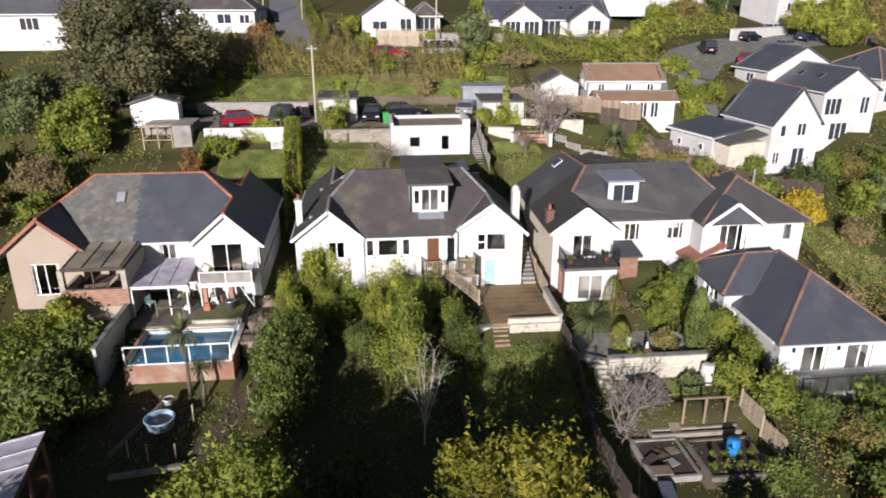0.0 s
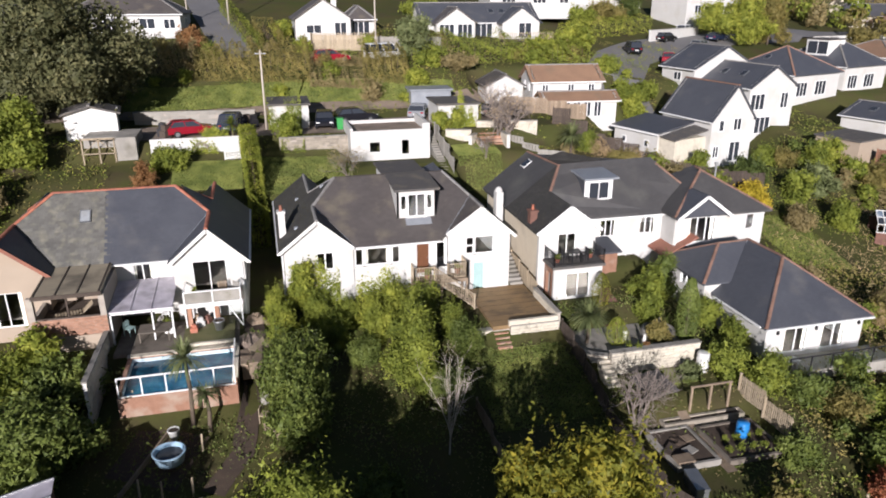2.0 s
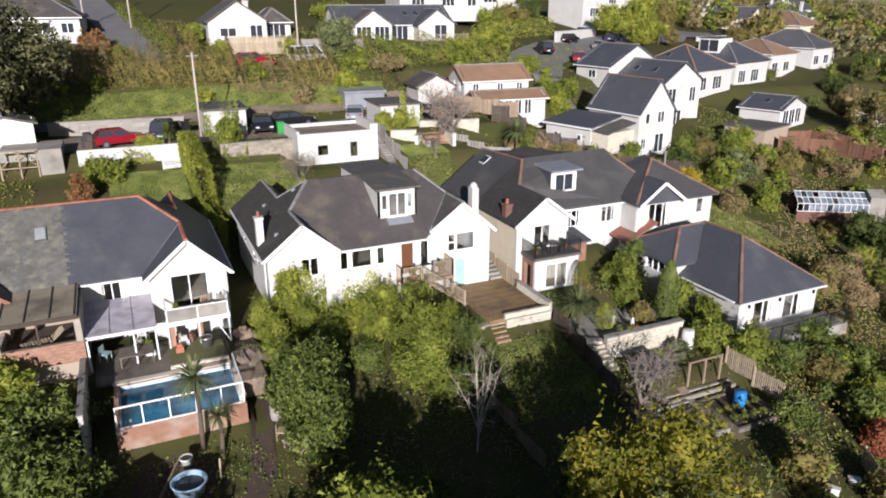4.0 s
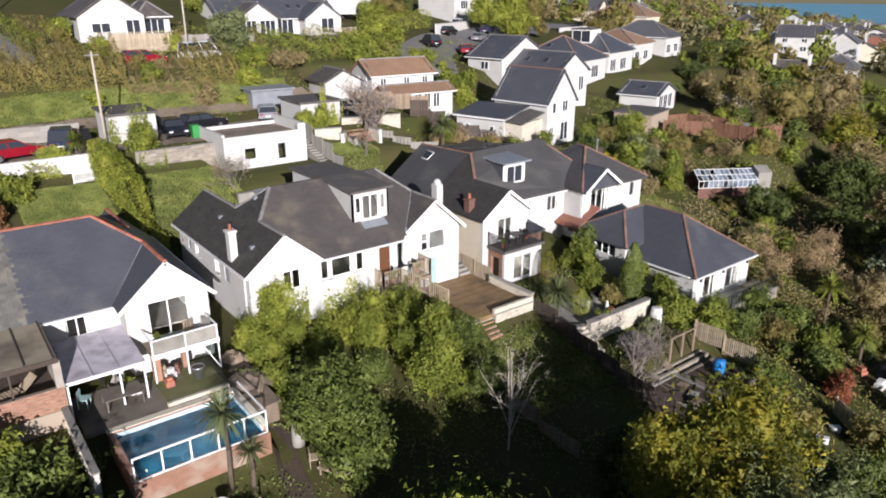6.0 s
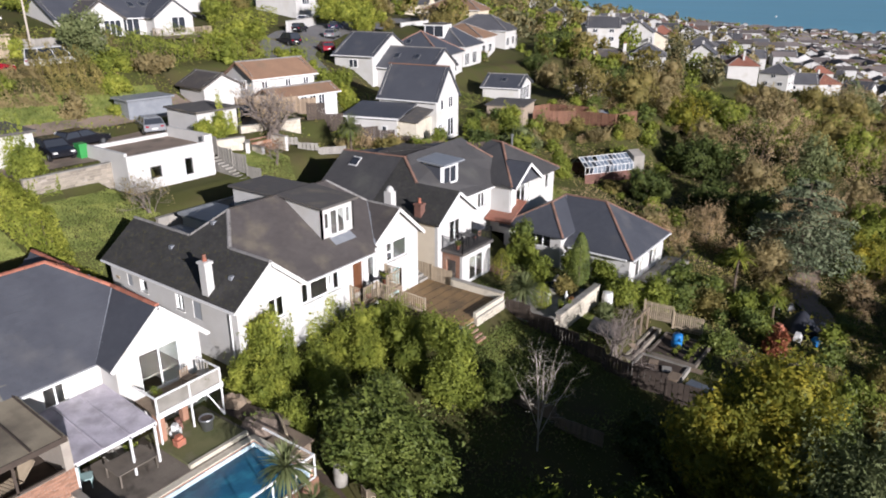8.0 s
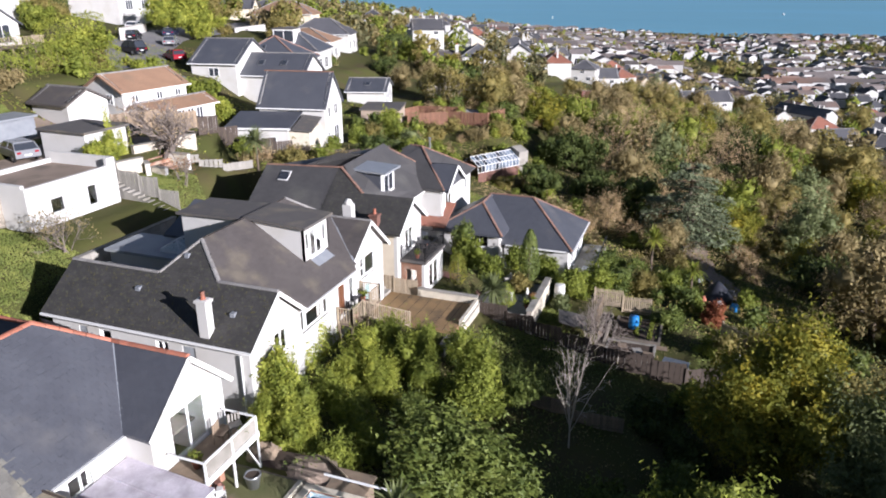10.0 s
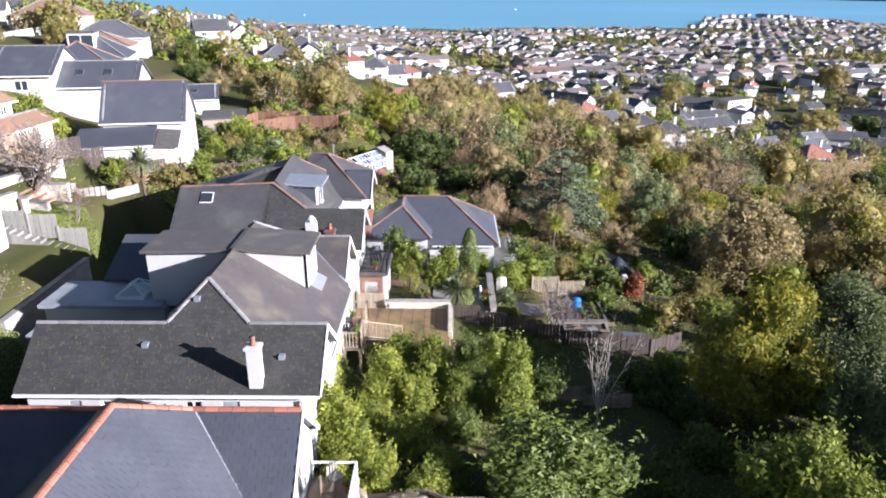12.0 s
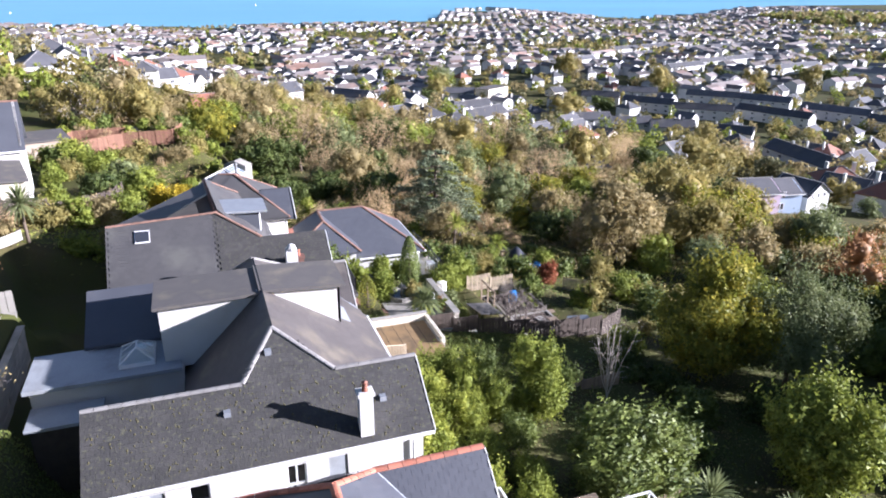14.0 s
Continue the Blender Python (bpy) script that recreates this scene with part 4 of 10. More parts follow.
def stone_wall(name, label, a, b, z0, z1, t=0.3, material="stone", core="mortar", w=0.42, h=0.2, category="wall", seed=1, coping=True, kind=""):
    """A wall of coursed stones, proud of the mortar, each a piece."""
    rng = np.random.default_rng(seed)
    a, b = Vector((*a, 0)), Vector((*b, 0))
    ln = (b - a).length
    ang = math.degrees(math.atan2(b.y - a.y, b.x - a.x))
    th = thing(name, label, category, a.x, a.y, z0, ang, kind=kind)
    part("core", Geo().box(0, ln, 0.02, t - 0.02, 0, z1 - z0 - 0.01), M[core], th)
    rows = max(1, round((z1 - z0) / h))
    rh = (z1 - z0) / rows
    var = []
    for k in range(5):
        ww = w * (0.7 + 0.15 * k)
        g = Geo().box(0.012, ww - 0.012, 0, t, 0.012, rh - 0.012)
        g.v = [(x + rng.normal(0, 0.008), y + rng.normal(0, 0.01), z + rng.normal(0, 0.006)) for x, y, z in g.v]
        var.append((ww, mesh_from("stone", g, M[material])))
    for r in range(rows):
        x = 0.0
        while x < ln - 0.05:
            ww, me = var[int(rng.integers(0, 5))]
            s = min(1.0, (ln - x) / ww)
            o = new("stone", me)
            o.parent = th
            o.matrix_basis = Matrix.Translation((x, rng.normal(0, 0.008), r * rh)) @ Matrix.Diagonal((s, 1, 1, 1))
            x += ww
    if coping:
        part("coping", Geo().box(-0.03, ln + 0.03, -0.05, t + 0.05, z1 - z0, z1 - z0 + 0.07), M["concrete"], th)
    return th


def house(label, x, y, rz, w, d, h, rise=2.2, kind="gable", wall="render", roof_mat="roof_far", windows=(), chimneys=(), z=None, group="", over=0.35, dormers=(), skylights=(), name="house", ridge=None, simple=False):
    """A plain house; its front looks along its own -y. kind: gable (ridge along x), cross (ridge along y), hip or flat.
    windows: (side, place along it, sill, width, height); dormers: (x, width); skylights: (x, up the slope)."""
    z = float(ground_z(x, y)) if z is None else z
    t = thing(name, label, "house", x, y, z, rz, group)
    X, Y = w / 2, d / 2
    g = Geo().box(-X, X, -Y, Y, -1.5, h)
    o = over
    if kind == "gable":
        k = rise / Y
        g.gable((X - 0.004, -Y), (X - 0.004, Y), (X - 0.004, 0, h + rise), h, 0.2).gable((-X + 0.004, Y), (-X + 0.004, -Y), (-X + 0.004, 0, h + rise), h, 0.2)
        polys = [[(-X - o, -Y - o, h - k * o), (X + o, -Y - o, h - k * o), (X + o, 0, h + rise), (-X - o, 0, h + rise)], [(X + o, Y + o, h - k * o), (-X - o, Y + o, h - k * o), (-X - o, 0, h + rise), (X + o, 0, h + rise)]]
        ridges = [((-X - o, 0, h + rise), (X + o, 0, h + rise))]
    elif kind == "cross":
        k = rise / X
        g.gable((-X, -Y + 0.004), (X, -Y + 0.004), (0, -Y + 0.004, h + rise), h, 0.2).gable((X, Y - 0.004), (-X, Y - 0.004), (0, Y - 0.004, h + rise), h, 0.2)
        polys = [[(-X - o, Y + o, h - k * o), (-X - o, -Y - o, h - k * o), (0, -Y - o, h + rise), (0, Y + o, h + rise)], [(X + o, -Y - o, h - k * o), (X + o, Y + o, h - k * o), (0, Y + o, h + rise), (0, -Y - o, h + rise)]]
        ridges = [((0, -Y - o, h + rise), (0, Y + o, h + rise))]
    elif kind == "hip":
        k = rise / min(X, Y)
        e = h - k * o
        r = max(0.0, X - Y)
        s = max(0.0, Y - X)
        A, B, C, D = (-X - o, -Y - o, e), (X + o, -Y - o, e), (X + o, Y + o, e), (-X - o, Y + o, e)
        P, Q = (-r, -s, h + rise), (r, s, h + rise)
        if X >= Y:
            polys = [[A, B, Q, P], [B, C, Q], [C, D, P, Q], [D, A, P]]
        else:
            polys = [[A, B, P], [B, C, Q, P], [C, D, Q], [D, A, P, Q]]
        polys = [[p for i, p in enumerate(q) if p != q[i - 1]] for q in polys]
        ridges = [(P, Q)] if (r or s) else []
        ridges += [(A, P), (B, Q if X >= Y else P), (C, Q), (D, P if X >= Y else Q)]
    else:
        polys = [[(-X - 0.2, -Y - 0.2, h + 0.2), (X + 0.2, -Y - 0.2, h + 0.2), (X + 0.2, Y + 0.2, h + 0.2), (-X - 0.2, Y + 0.2, h + 0.2)]]
        ridges = []
    part("wall", g, M[wall], t)
    rf = roof(t, polys, M[roof_mat], 0.16, joined=simple)
    if ridges:
        q = Geo()
        for a, b in ridges:
            q.beam(a, b, 0.24, 0.12)
        part("ridge", q, M[ridge or "ridge_grey"], rf)
    if kind in ("gable", "hip") and not simple:
        part("gutter", Geo().box(-X - o, X + o, -Y - o - 0.1, -Y - o, h - rise / Y * o - 0.16, h - rise / Y * o - 0.04), M["upvc"], t)
    far_win = {}
    for side, u, s, ww, hh in windows:
        a, dr = {"s": ((u - ww / 2, -Y - 0.12, s), (1, 0)), "e": ((X + 0.12, u - ww / 2, s), (0, 1)), "n": ((u + ww / 2, Y + 0.12, s), (-1, 0)), "w": ((-X - 0.12, u + ww / 2, s), (0, -1))}[side]
        if simple:
            if (ww, hh) not in far_win:
                # one casement: a frame with two set-back lights
                us, zs = (0, 0.1, ww / 2 - 0.05, ww / 2 + 0.05, ww - 0.1, ww), (0, 0.1, hh - 0.1, hh)
                q = Geo()
                q.v = [(u, 0.04, z) for z in zs for u in us]
                q.f = [(j * 6 + i, j * 6 + i + 1, j * 6 + i + 7, j * 6 + i + 6) for j in range(3) for i in range(5)]
                rim = list(range(6)) + [11, 17, 23] + list(range(22, 17, -1)) + [12, 6]
                q.v += [(q.v[i][0], 0.12, q.v[i][2]) for i in rim]
                q.f += [(rim[(i + 1) % 16], rim[i], 24 + i, 24 + (i + 1) % 16) for i in range(16)]
                me = mesh_from("window", q, M["upvc"])
                me.materials.append(M["pane_far"])
                me.polygons.foreach_set("material_index", [1 if k in (6, 8) else 0 for k in range(31)])
                far_win[ww, hh] = me
            o = part("window", far_win[ww, hh], None, t)
            o.matrix_basis = Matrix.Translation(a) @ pose(0, 0, 0, 0, 0, math.degrees(math.atan2(dr[1], dr[0])))
        else:
            window(t, a, dr, ww, hh, 1 if ww < 0.8 else 2 if ww < 2.2 else 3, 1, 0.05, pane="pane_far", sill=False, bar=0.09)
    for cx, cy, cz in chimneys:
        chimney(t, cx, cy, h, h + cz, 0.7, 0.5, "render" if wall != "tan" else "brick_red", 0 if simple else 2)
    for dx, dw in dormers:
        k = rise / Y
        y0 = -Y * 0.72
        zb = h + rise + k * y0
        g = Geo().box(dx - dw / 2, dx + dw / 2, y0, 0.0, zb - 0.3, h + rise - 0.15)
        dm = part("dormer", g, M["paint"], t)
        part("dormer_roof", Geo().box(dx - dw / 2 - 0.15, dx + dw / 2 + 0.15, y0 - 0.2, 0.1, h + rise - 0.15, h + rise - 0.02), M["felt"], dm)
        window(t, (dx - dw / 2 + 0.15, y0 - 0.12, zb + 0.15), (1, 0), dw - 0.3, h + rise - zb - 0.45, 2, 1, 0.05, pane="pane_far", sill=False, bar=0.08)
    for sx, sv in skylights:
        k = rise / Y
        yy = -Y * (1 - sv)
        zz = h + rise + k * yy
        n = Vector((0, -k, 1)).normalized()
        u = Vector((0, 1, k)).normalized()
        c = Vector((sx, yy, zz)) + n * 0.05
        q = Geo().beam(c - u * 0.5, c + u * 0.5, 0.8, 0.1, n)
        s = part("skylight", q, M["metal_grey"], rf)
        part("pane", Geo().beam(c - u * 0.42 + n * 0.052, c + u * 0.42 + n * 0.052, 0.64, 0.02, n), M["pane_far"], s)
    return t

# ---- the white bungalow with the dormer ----
def room(parent, x0, x1, y0, y1, z0, z1):
    """Floor and ceiling of a dim room."""
    part("room_floor", Geo().box(x0, x1, y0, y1, z0 - 0.1, z0), M["dark_room"], parent)
    part("room_ceiling", Geo().box(x0, x1, y0, y1, z1, z1 + 0.08), M["dark_room"], parent)


def dormer_bungalow():
    b = placed("bungalow", "white rendered bungalow with dark slate roof and flat-topped dormer", "house", 2.5, 47, 0.3)
    g = Geo()
    g.wall((-4.9, 42.8), (-0.65, 42.8), 0.2, 3.8, 0.25, [(1.95, 3.05, 2.5, 3.72)]).gable((-4.9, 42.8), (-0.65, 42.8), (-2.82, 42.8, 5.78), 3.8)
    g.wall((-0.65, 42.95), (5.5, 42.95), 0.2, 4.0, 0.25, [(0.1, 3.05, 2.5, 3.72), (4.1, 4.98, 1.65, 3.75), (5.38, 6.05, 2.0, 3.75)])
    g.wall((5.5, 43.3), (9.95, 43.3), -0.3, 3.8, 0.25, [(1.35, 3.35, 2.5, 3.76), (1.9, 2.7, -0.05, 1.92)]).gable((5.5, 43.3), (9.95, 43.3), (7.8, 43.3, 5.75), 3.8)
    g.wall((9.95, 43.55), (9.95, 50.3), -0.3, 3.8)
    g.wall((9.95, 50.3), (-0.7, 50.3), 0.2, 3.6)
    g.wall((-0.7, 50.55), (-0.7, 54.1), 0.2, 3.7)
    g.wall((-0.7, 54.1), (-4.9, 54.1), 0.2, 3.8).gable((-0.7, 54.1), (-4.9, 54.1), (-2.82, 54.1, 5.72), 3.8)
    g.wall((-4.9, 53.85), (-4.9, 43.05), 0.2, 4.0, 0.25, [(2.62, 3.32, 2.75, 3.5), (5.94, 6.64, 2.6, 3.5), (7.45, 8.15, 2.5, 3.5), (1.38, 1.88, 2.8, 3.5)])
    part("wall", g, M["render"], b)
    room(b, -4.6, 9.7, 43.6, 50.0, 1.4, 3.78)
    window(b, (-2.95, 42.8, 2.5), (1, 0), 1.1, 1.22, 2, 1, bar=0.09)
    window(b, (-0.55, 42.95, 2.5), (1, 0), 0.58, 1.22, 1, 1, bar=0.09)
    window(b, (0.07, 42.95, 2.5), (1, 0), 1.7, 1.22, 1, 1, bar=0.09, curtain=True)
    window(b, (1.81, 42.95, 2.5), (1, 0), 0.59, 1.22, 1, 1, bar=0.09)
    door(b, (3.45, 42.95, 1.65), (1, 0), 0.88, 2.1, M["door_wood"], label="varnished brown wooden door")
    window(b, (4.73, 42.95, 2.0), (1, 0), 0.67, 1.75, 1, 1, bar=0.09)
    window(b, (6.85, 43.3, 2.5), (1, 0), 0.62, 1.26, 1, 2, bar=0.09)
    window(b, (7.47, 43.3, 2.5), (1, 0), 1.38, 1.26, 1, 1, bar=0.08)
    door(b, (7.4, 43.3, -0.05), (1, 0), 0.8, 1.97, M["teal"], label="pale teal painted door")
    for u, w, z, h, n in ((2.62, 0.7, 2.75, 0.75, 1), (5.94, 0.7, 2.6, 0.9, 2)):
        window(b, (-4.9, 53.85 - u, z), (0, -1), w, h, n, 1)
    for u, w, z, h in ((7.45, 0.7, 2.5, 1.0), (1.38, 0.5, 2.8, 0.7)):
        part("wall_panel", Geo().box(-4.86, -4.8, 53.85 - u - w, 53.85 - u, z, z + h), M["membrane"], b, "blind grey panel in the wall")
    part("wall_vent", Geo().box(-4.93, -4.9, 53.3, 53.65, 2.95, 3.12), M["timber_pale"], b, "small tan wall vent")
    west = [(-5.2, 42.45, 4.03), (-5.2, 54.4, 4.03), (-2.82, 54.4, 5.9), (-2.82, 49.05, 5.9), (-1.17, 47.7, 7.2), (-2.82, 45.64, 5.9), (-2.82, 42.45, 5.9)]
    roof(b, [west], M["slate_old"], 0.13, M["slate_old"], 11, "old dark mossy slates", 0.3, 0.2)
    east_w = [(-2.82, 42.45, 5.9), (-2.82, 45.64, 5.9), (-0.55, 42.6, 3.98), (-0.55, 42.45, 3.98)]
    back_w = [(-2.82, 49.05, 5.9), (-2.82, 54.4, 5.9), (-0.42, 54.4, 3.75), (-0.42, 51.2, 3.75)]
    main = [(-2.82, 45.64, 5.9), (-0.55, 42.6, 3.98), (5.0, 42.6, 3.98), (5.4, 42.95, 4.2), (7.8, 45.64, 5.9), (6.35, 47.7, 7.2), (-1.17, 47.7, 7.2)]
    back = [(6.35, 47.7, 7.2), (7.8, 49.05, 5.9), (5.4, 51.2, 3.75), (-0.42, 51.2, 3.75), (-2.82, 49.05, 5.9), (-1.17, 47.7, 7.2)]
    wr = [(7.8, 42.95, 5.9), (5.4, 42.95, 4.2), (7.8, 45.64, 5.9)]
    er = [(10.25, 42.95, 3.72), (7.8, 42.95, 5.9), (7.8, 45.64, 5.9), (6.35, 47.7, 7.2), (7.8, 49.05, 5.9), (7.8, 50.6, 5.9), (10.25, 50.6, 3.72)]
    br = [(7.8, 49.05, 5.9), (7.8, 50.6, 5.9), (5.4, 50.6, 3.75), (5.4, 51.2, 3.75)]
    r = roof(b, [east_w, back_w, main, back, wr, er, br], M["slate_brown"], 0.13, M["slate_brown"], 31, "brownish grey slates", 0.3, 0.2)
    rng = np.random.default_rng(14)
    q = Geo()
    for k in range(420):
        x, y = rng.uniform(-5.1, -2.95), rng.uniform(42.6, 54.2)
        s, z = rng.uniform(0.02, 0.06), 4.03 + (x + 5.2) * 1.87 / 2.38 + 0.035
        q.add([(x + s * math.cos(a) * rng.uniform(0.6, 1.3), y + s * math.sin(a), z + 0.786 * s * math.cos(a)) for a in (0, 1.26, 2.51, 3.77, 5.03)] + [(x - 0.01, y, z + s * 0.5)], [(i, (i + 1) % 5, 5) for i in range(5)])
    part("moss", q, M["moss"], r, "small clumps of yellow-green moss", kind="stuff")
    q = Geo()
    for a, c in (((-2.82, 42.45, 5.9), (-2.82, 45.64, 5.9)), ((-2.82, 45.64, 5.9), (-1.17, 47.7, 7.2)), ((-1.17, 47.7, 7.2), (-2.82, 49.05, 5.9)), ((-2.82, 49.05, 5.9), (-2.82, 54.4, 5.9)), ((7.8, 42.95, 5.9), (7.8, 45.64, 5.9)), ((7.8, 45.64, 5.9), (6.35, 47.7, 7.2)), ((6.35, 47.7, 7.2), (7.8, 49.05, 5.9))):
        ridge_tiles(r, Vector(a) + Vector((0, 0, 0.03)), Vector(c) + Vector((0, 0, 0.03)), M["ridge_grey"], 0.45, 0.12)
    for a, c in (((-2.82, 45.64, 5.9), (-0.55, 42.6, 3.98)), ((7.8, 45.64, 5.9), (5.4, 42.95, 4.2))):
        q.beam(Vector(a) + Vector((0, 0, 0.03)), Vector(c) + Vector((0, 0, 0.03)), 0.16, 0.03)
    part("valley_flashing", q, M["lead"], r)
    gutter(b, (-5.24, 42.45, 3.94), (-5.24, 54.4, 3.94))
    gutter(b, (-0.5, 42.53, 3.9), (5.0, 42.53, 3.9))
    q = Geo()
    for a, c in (((-5.2, 42.42, 3.95), (-2.82, 42.42, 5.82)), ((-2.82, 42.42, 5.82), (-0.62, 42.42, 3.95)), ((5.45, 42.92, 4.15), (7.8, 42.92, 5.82)), ((7.8, 42.92, 5.82), (10.25, 42.92, 3.66))):
        q.beam(a, c, 0.03, 0.2)
    part("bargeboard", q, M["paint"], b)
    q = Geo()
    for x in (6.6, 7.15, 7.8, 8.45, 9.0):
        q.box(x - 0.05, x + 0.05, 43.27, 43.3, 3.95, 5.75 - abs(x - 7.8) * 0.88 - 0.1)
    q.box(6.0, 9.6, 43.265, 43.3, 3.86, 3.96)
    part("gable_batten", q, M["paint"], b, "white painted half-timber battens on the gable")
    # dormers through the ridge
    q = Geo()
    q.wall((2.5, 44.3), (5.1, 44.3), 4.9, 6.95, 0.12, [(0.22, 0.64, 5.6, 6.6), (0.7, 1.9, 5.12, 6.66), (1.96, 2.38, 5.6, 6.6)])
    q.add([(2.5, 44.3, 4.7), (2.5, 47.9, 7.1), (2.5, 47.9, 7.2), (2.5, 44.3, 6.95), (2.62, 44.3, 4.7), (2.62, 47.9, 7.1), (2.62, 47.9, 7.2), (2.62, 44.3, 6.95)], [(0, 1, 2, 3), (7, 6, 5, 4), (0, 3, 7, 4), (3, 2, 6, 7), (2, 1, 5, 6), (1, 0, 4, 5)])
    q.add([(4.98, 44.3, 4.7), (4.98, 47.9, 7.1), (4.98, 47.9, 7.2), (4.98, 44.3, 6.95), (5.1, 44.3, 4.7), (5.1, 47.9, 7.1), (5.1, 47.9, 7.2), (5.1, 44.3, 6.95)], [(0, 1, 2, 3), (7, 6, 5, 4), (0, 3, 7, 4), (3, 2, 6, 7), (2, 1, 5, 6), (1, 0, 4, 5)])
    d = part("dormer", q, M["render"], b, "white rendered dormer with tall windows")
    part("dormer_roof", Geo().slab([(2.3, 44.05, 7.05), (5.3, 44.05, 7.05), (5.3, 47.8, 7.28), (2.3, 47.8, 7.28)], 0.14), M["felt"], d, "grey-brown felt roof")
    window(b, (2.72, 44.3, 5.6), (1, 0), 0.42, 1.0, 1, 1, 0.03, sill=False)
    window(b, (3.2, 44.3, 5.12), (1, 0), 1.2, 1.54, 2, 1, 0.03)
    window(b, (4.46, 44.3, 5.6), (1, 0), 0.42, 1.0, 1, 1, 0.03, sill=False)
    part("dormer_apron", Geo().slab([(3.0, 43.75, 4.75), (4.7, 43.75, 4.75), (4.7, 44.29, 5.09), (3.0, 44.29, 5.09)], 0.04), M["lead"], d)
    q = Geo().box(2.4, 5.0, 47.6, 51.9, 4.2, 7.0)
    rd = part("rear_dormer", q, M["render"], b, "white rendered rear dormer")
    part("dormer_roof", Geo().slab([(2.2, 47.75, 7.2), (5.25, 47.75, 7.2), (5.25, 52.1, 7.12), (2.2, 52.1, 7.12)], 0.14), M["felt"], rd, "dark felt roof")
    part("rear_wing", Geo().box(4.7, 7.3, 50.3, 54.9, 0.3, 4.6).add([(4.7, 54.9, 4.6), (7.3, 54.9, 4.6), (7.3, 54.9, 5.85), (4.7, 54.7, 4.6), (7.3, 54.7, 4.6), (7.3, 54.7, 5.85)], [(0, 2, 1), (3, 4, 5), (0, 1, 4, 3), (1, 2, 5, 4), (2, 0, 3, 5)]), M["render"], b)
    part("rear_wing_roof", Geo().slab([(4.4, 51.9, 4.74), (7.5, 51.9, 6.1), (7.5, 55.2, 6.1), (4.4, 55.2, 4.74)], 0.15), M["slate"], b, "dark slate rear roof")
    part("extension", Geo().box(1.9, 4.68, 51.2, 57.0, 0.3, 4.35), M["render"], b)
    part("flat_roof", Geo().box(1.7, 4.68, 51.25, 57.2, 4.35, 4.52), M["membrane"], b, "pale grey flat roof")
    part("lower_flat_roof", Geo().box(0.1, 1.68, 54.3, 57.0, 3.6, 3.74), M["membrane"], b)
    # dark box in place of the black shade in the gap below
    part("lean_to_wall", Geo().box(0.25, 1.68, 54.4, 56.85, 0.3, 3.6), M["timber_dark"], b, "dark block in place of the shade under the lean-to")
    # roof lantern
    q = Geo().box(2.35, 4.15, 52.3, 53.7, 4.52, 4.7)
    ln = part("roof_lantern", q, M["upvc"], b, "white framed glass roof lantern")
    top0, top1 = Vector((2.95, 53, 5.15)), Vector((3.55, 53, 5.15))
    q = Geo().beam(top0, top1, 0.08, 0.06)
    cs = [Vector((2.38, 52.33, 4.7)), Vector((4.12, 52.33, 4.7)), Vector((4.12, 53.67, 4.7)), Vector((2.38, 53.67, 4.7))]
    for c, p in zip(cs, (top0, top1, top1, top0)):
        q.beam(c, p, 0.06, 0.05)
    for x in (2.95, 3.55):
        q.beam((x, 52.33, 4.7), (x, 53, 5.15), 0.05, 0.04).beam((x, 53.67, 4.7), (x, 53, 5.15), 0.05, 0.04)
    part("lantern_bar", q, M["upvc"], ln)
    for poly in ([cs[0], cs[1], top1, top0], [cs[1], cs[2], top1], [cs[2], cs[3], top0, top1], [cs[3], cs[0], top0]):
        part("pane", Geo().slab([tuple(p) for p in poly], 0.015), M["glass"], ln)
    chimney(b, -4.84, 44.95, 3.9, 6.0, 0.42, 0.5, "render", 1, 0.12)
    c = part("chimney", Geo().box(9.55, 10.05, 45.15, 45.75, 3.6, 6.1).lathe([(0.27, 0), (0.27, 0.14), (0.15, 0.3), (0.08, 0.34)], 10, (9.8, 45.45, 6.1)), M["render"], b)
    q = Geo()
    for x, y, z in ((-3.62, 49.67, 5.29), (-1.98, 47.97, 6.58), (-4.0, 44.1, 4.99)):
        q.box(x - 0.12, x + 0.12, y - 0.12, y + 0.12, z - 0.15, z + 0.12)
    part("roof_vent", q, M["lead"], b)
    q = Geo().tube((-5.0, 43.2, 3.6), (-5.0, 43.2, 0.4), 0.05).tube((5.42, 42.88, 3.9), (5.42, 42.88, 0.4), 0.05)
    part("downpipe", q, M["upvc"], b)
    return b


dormer_bungalow()


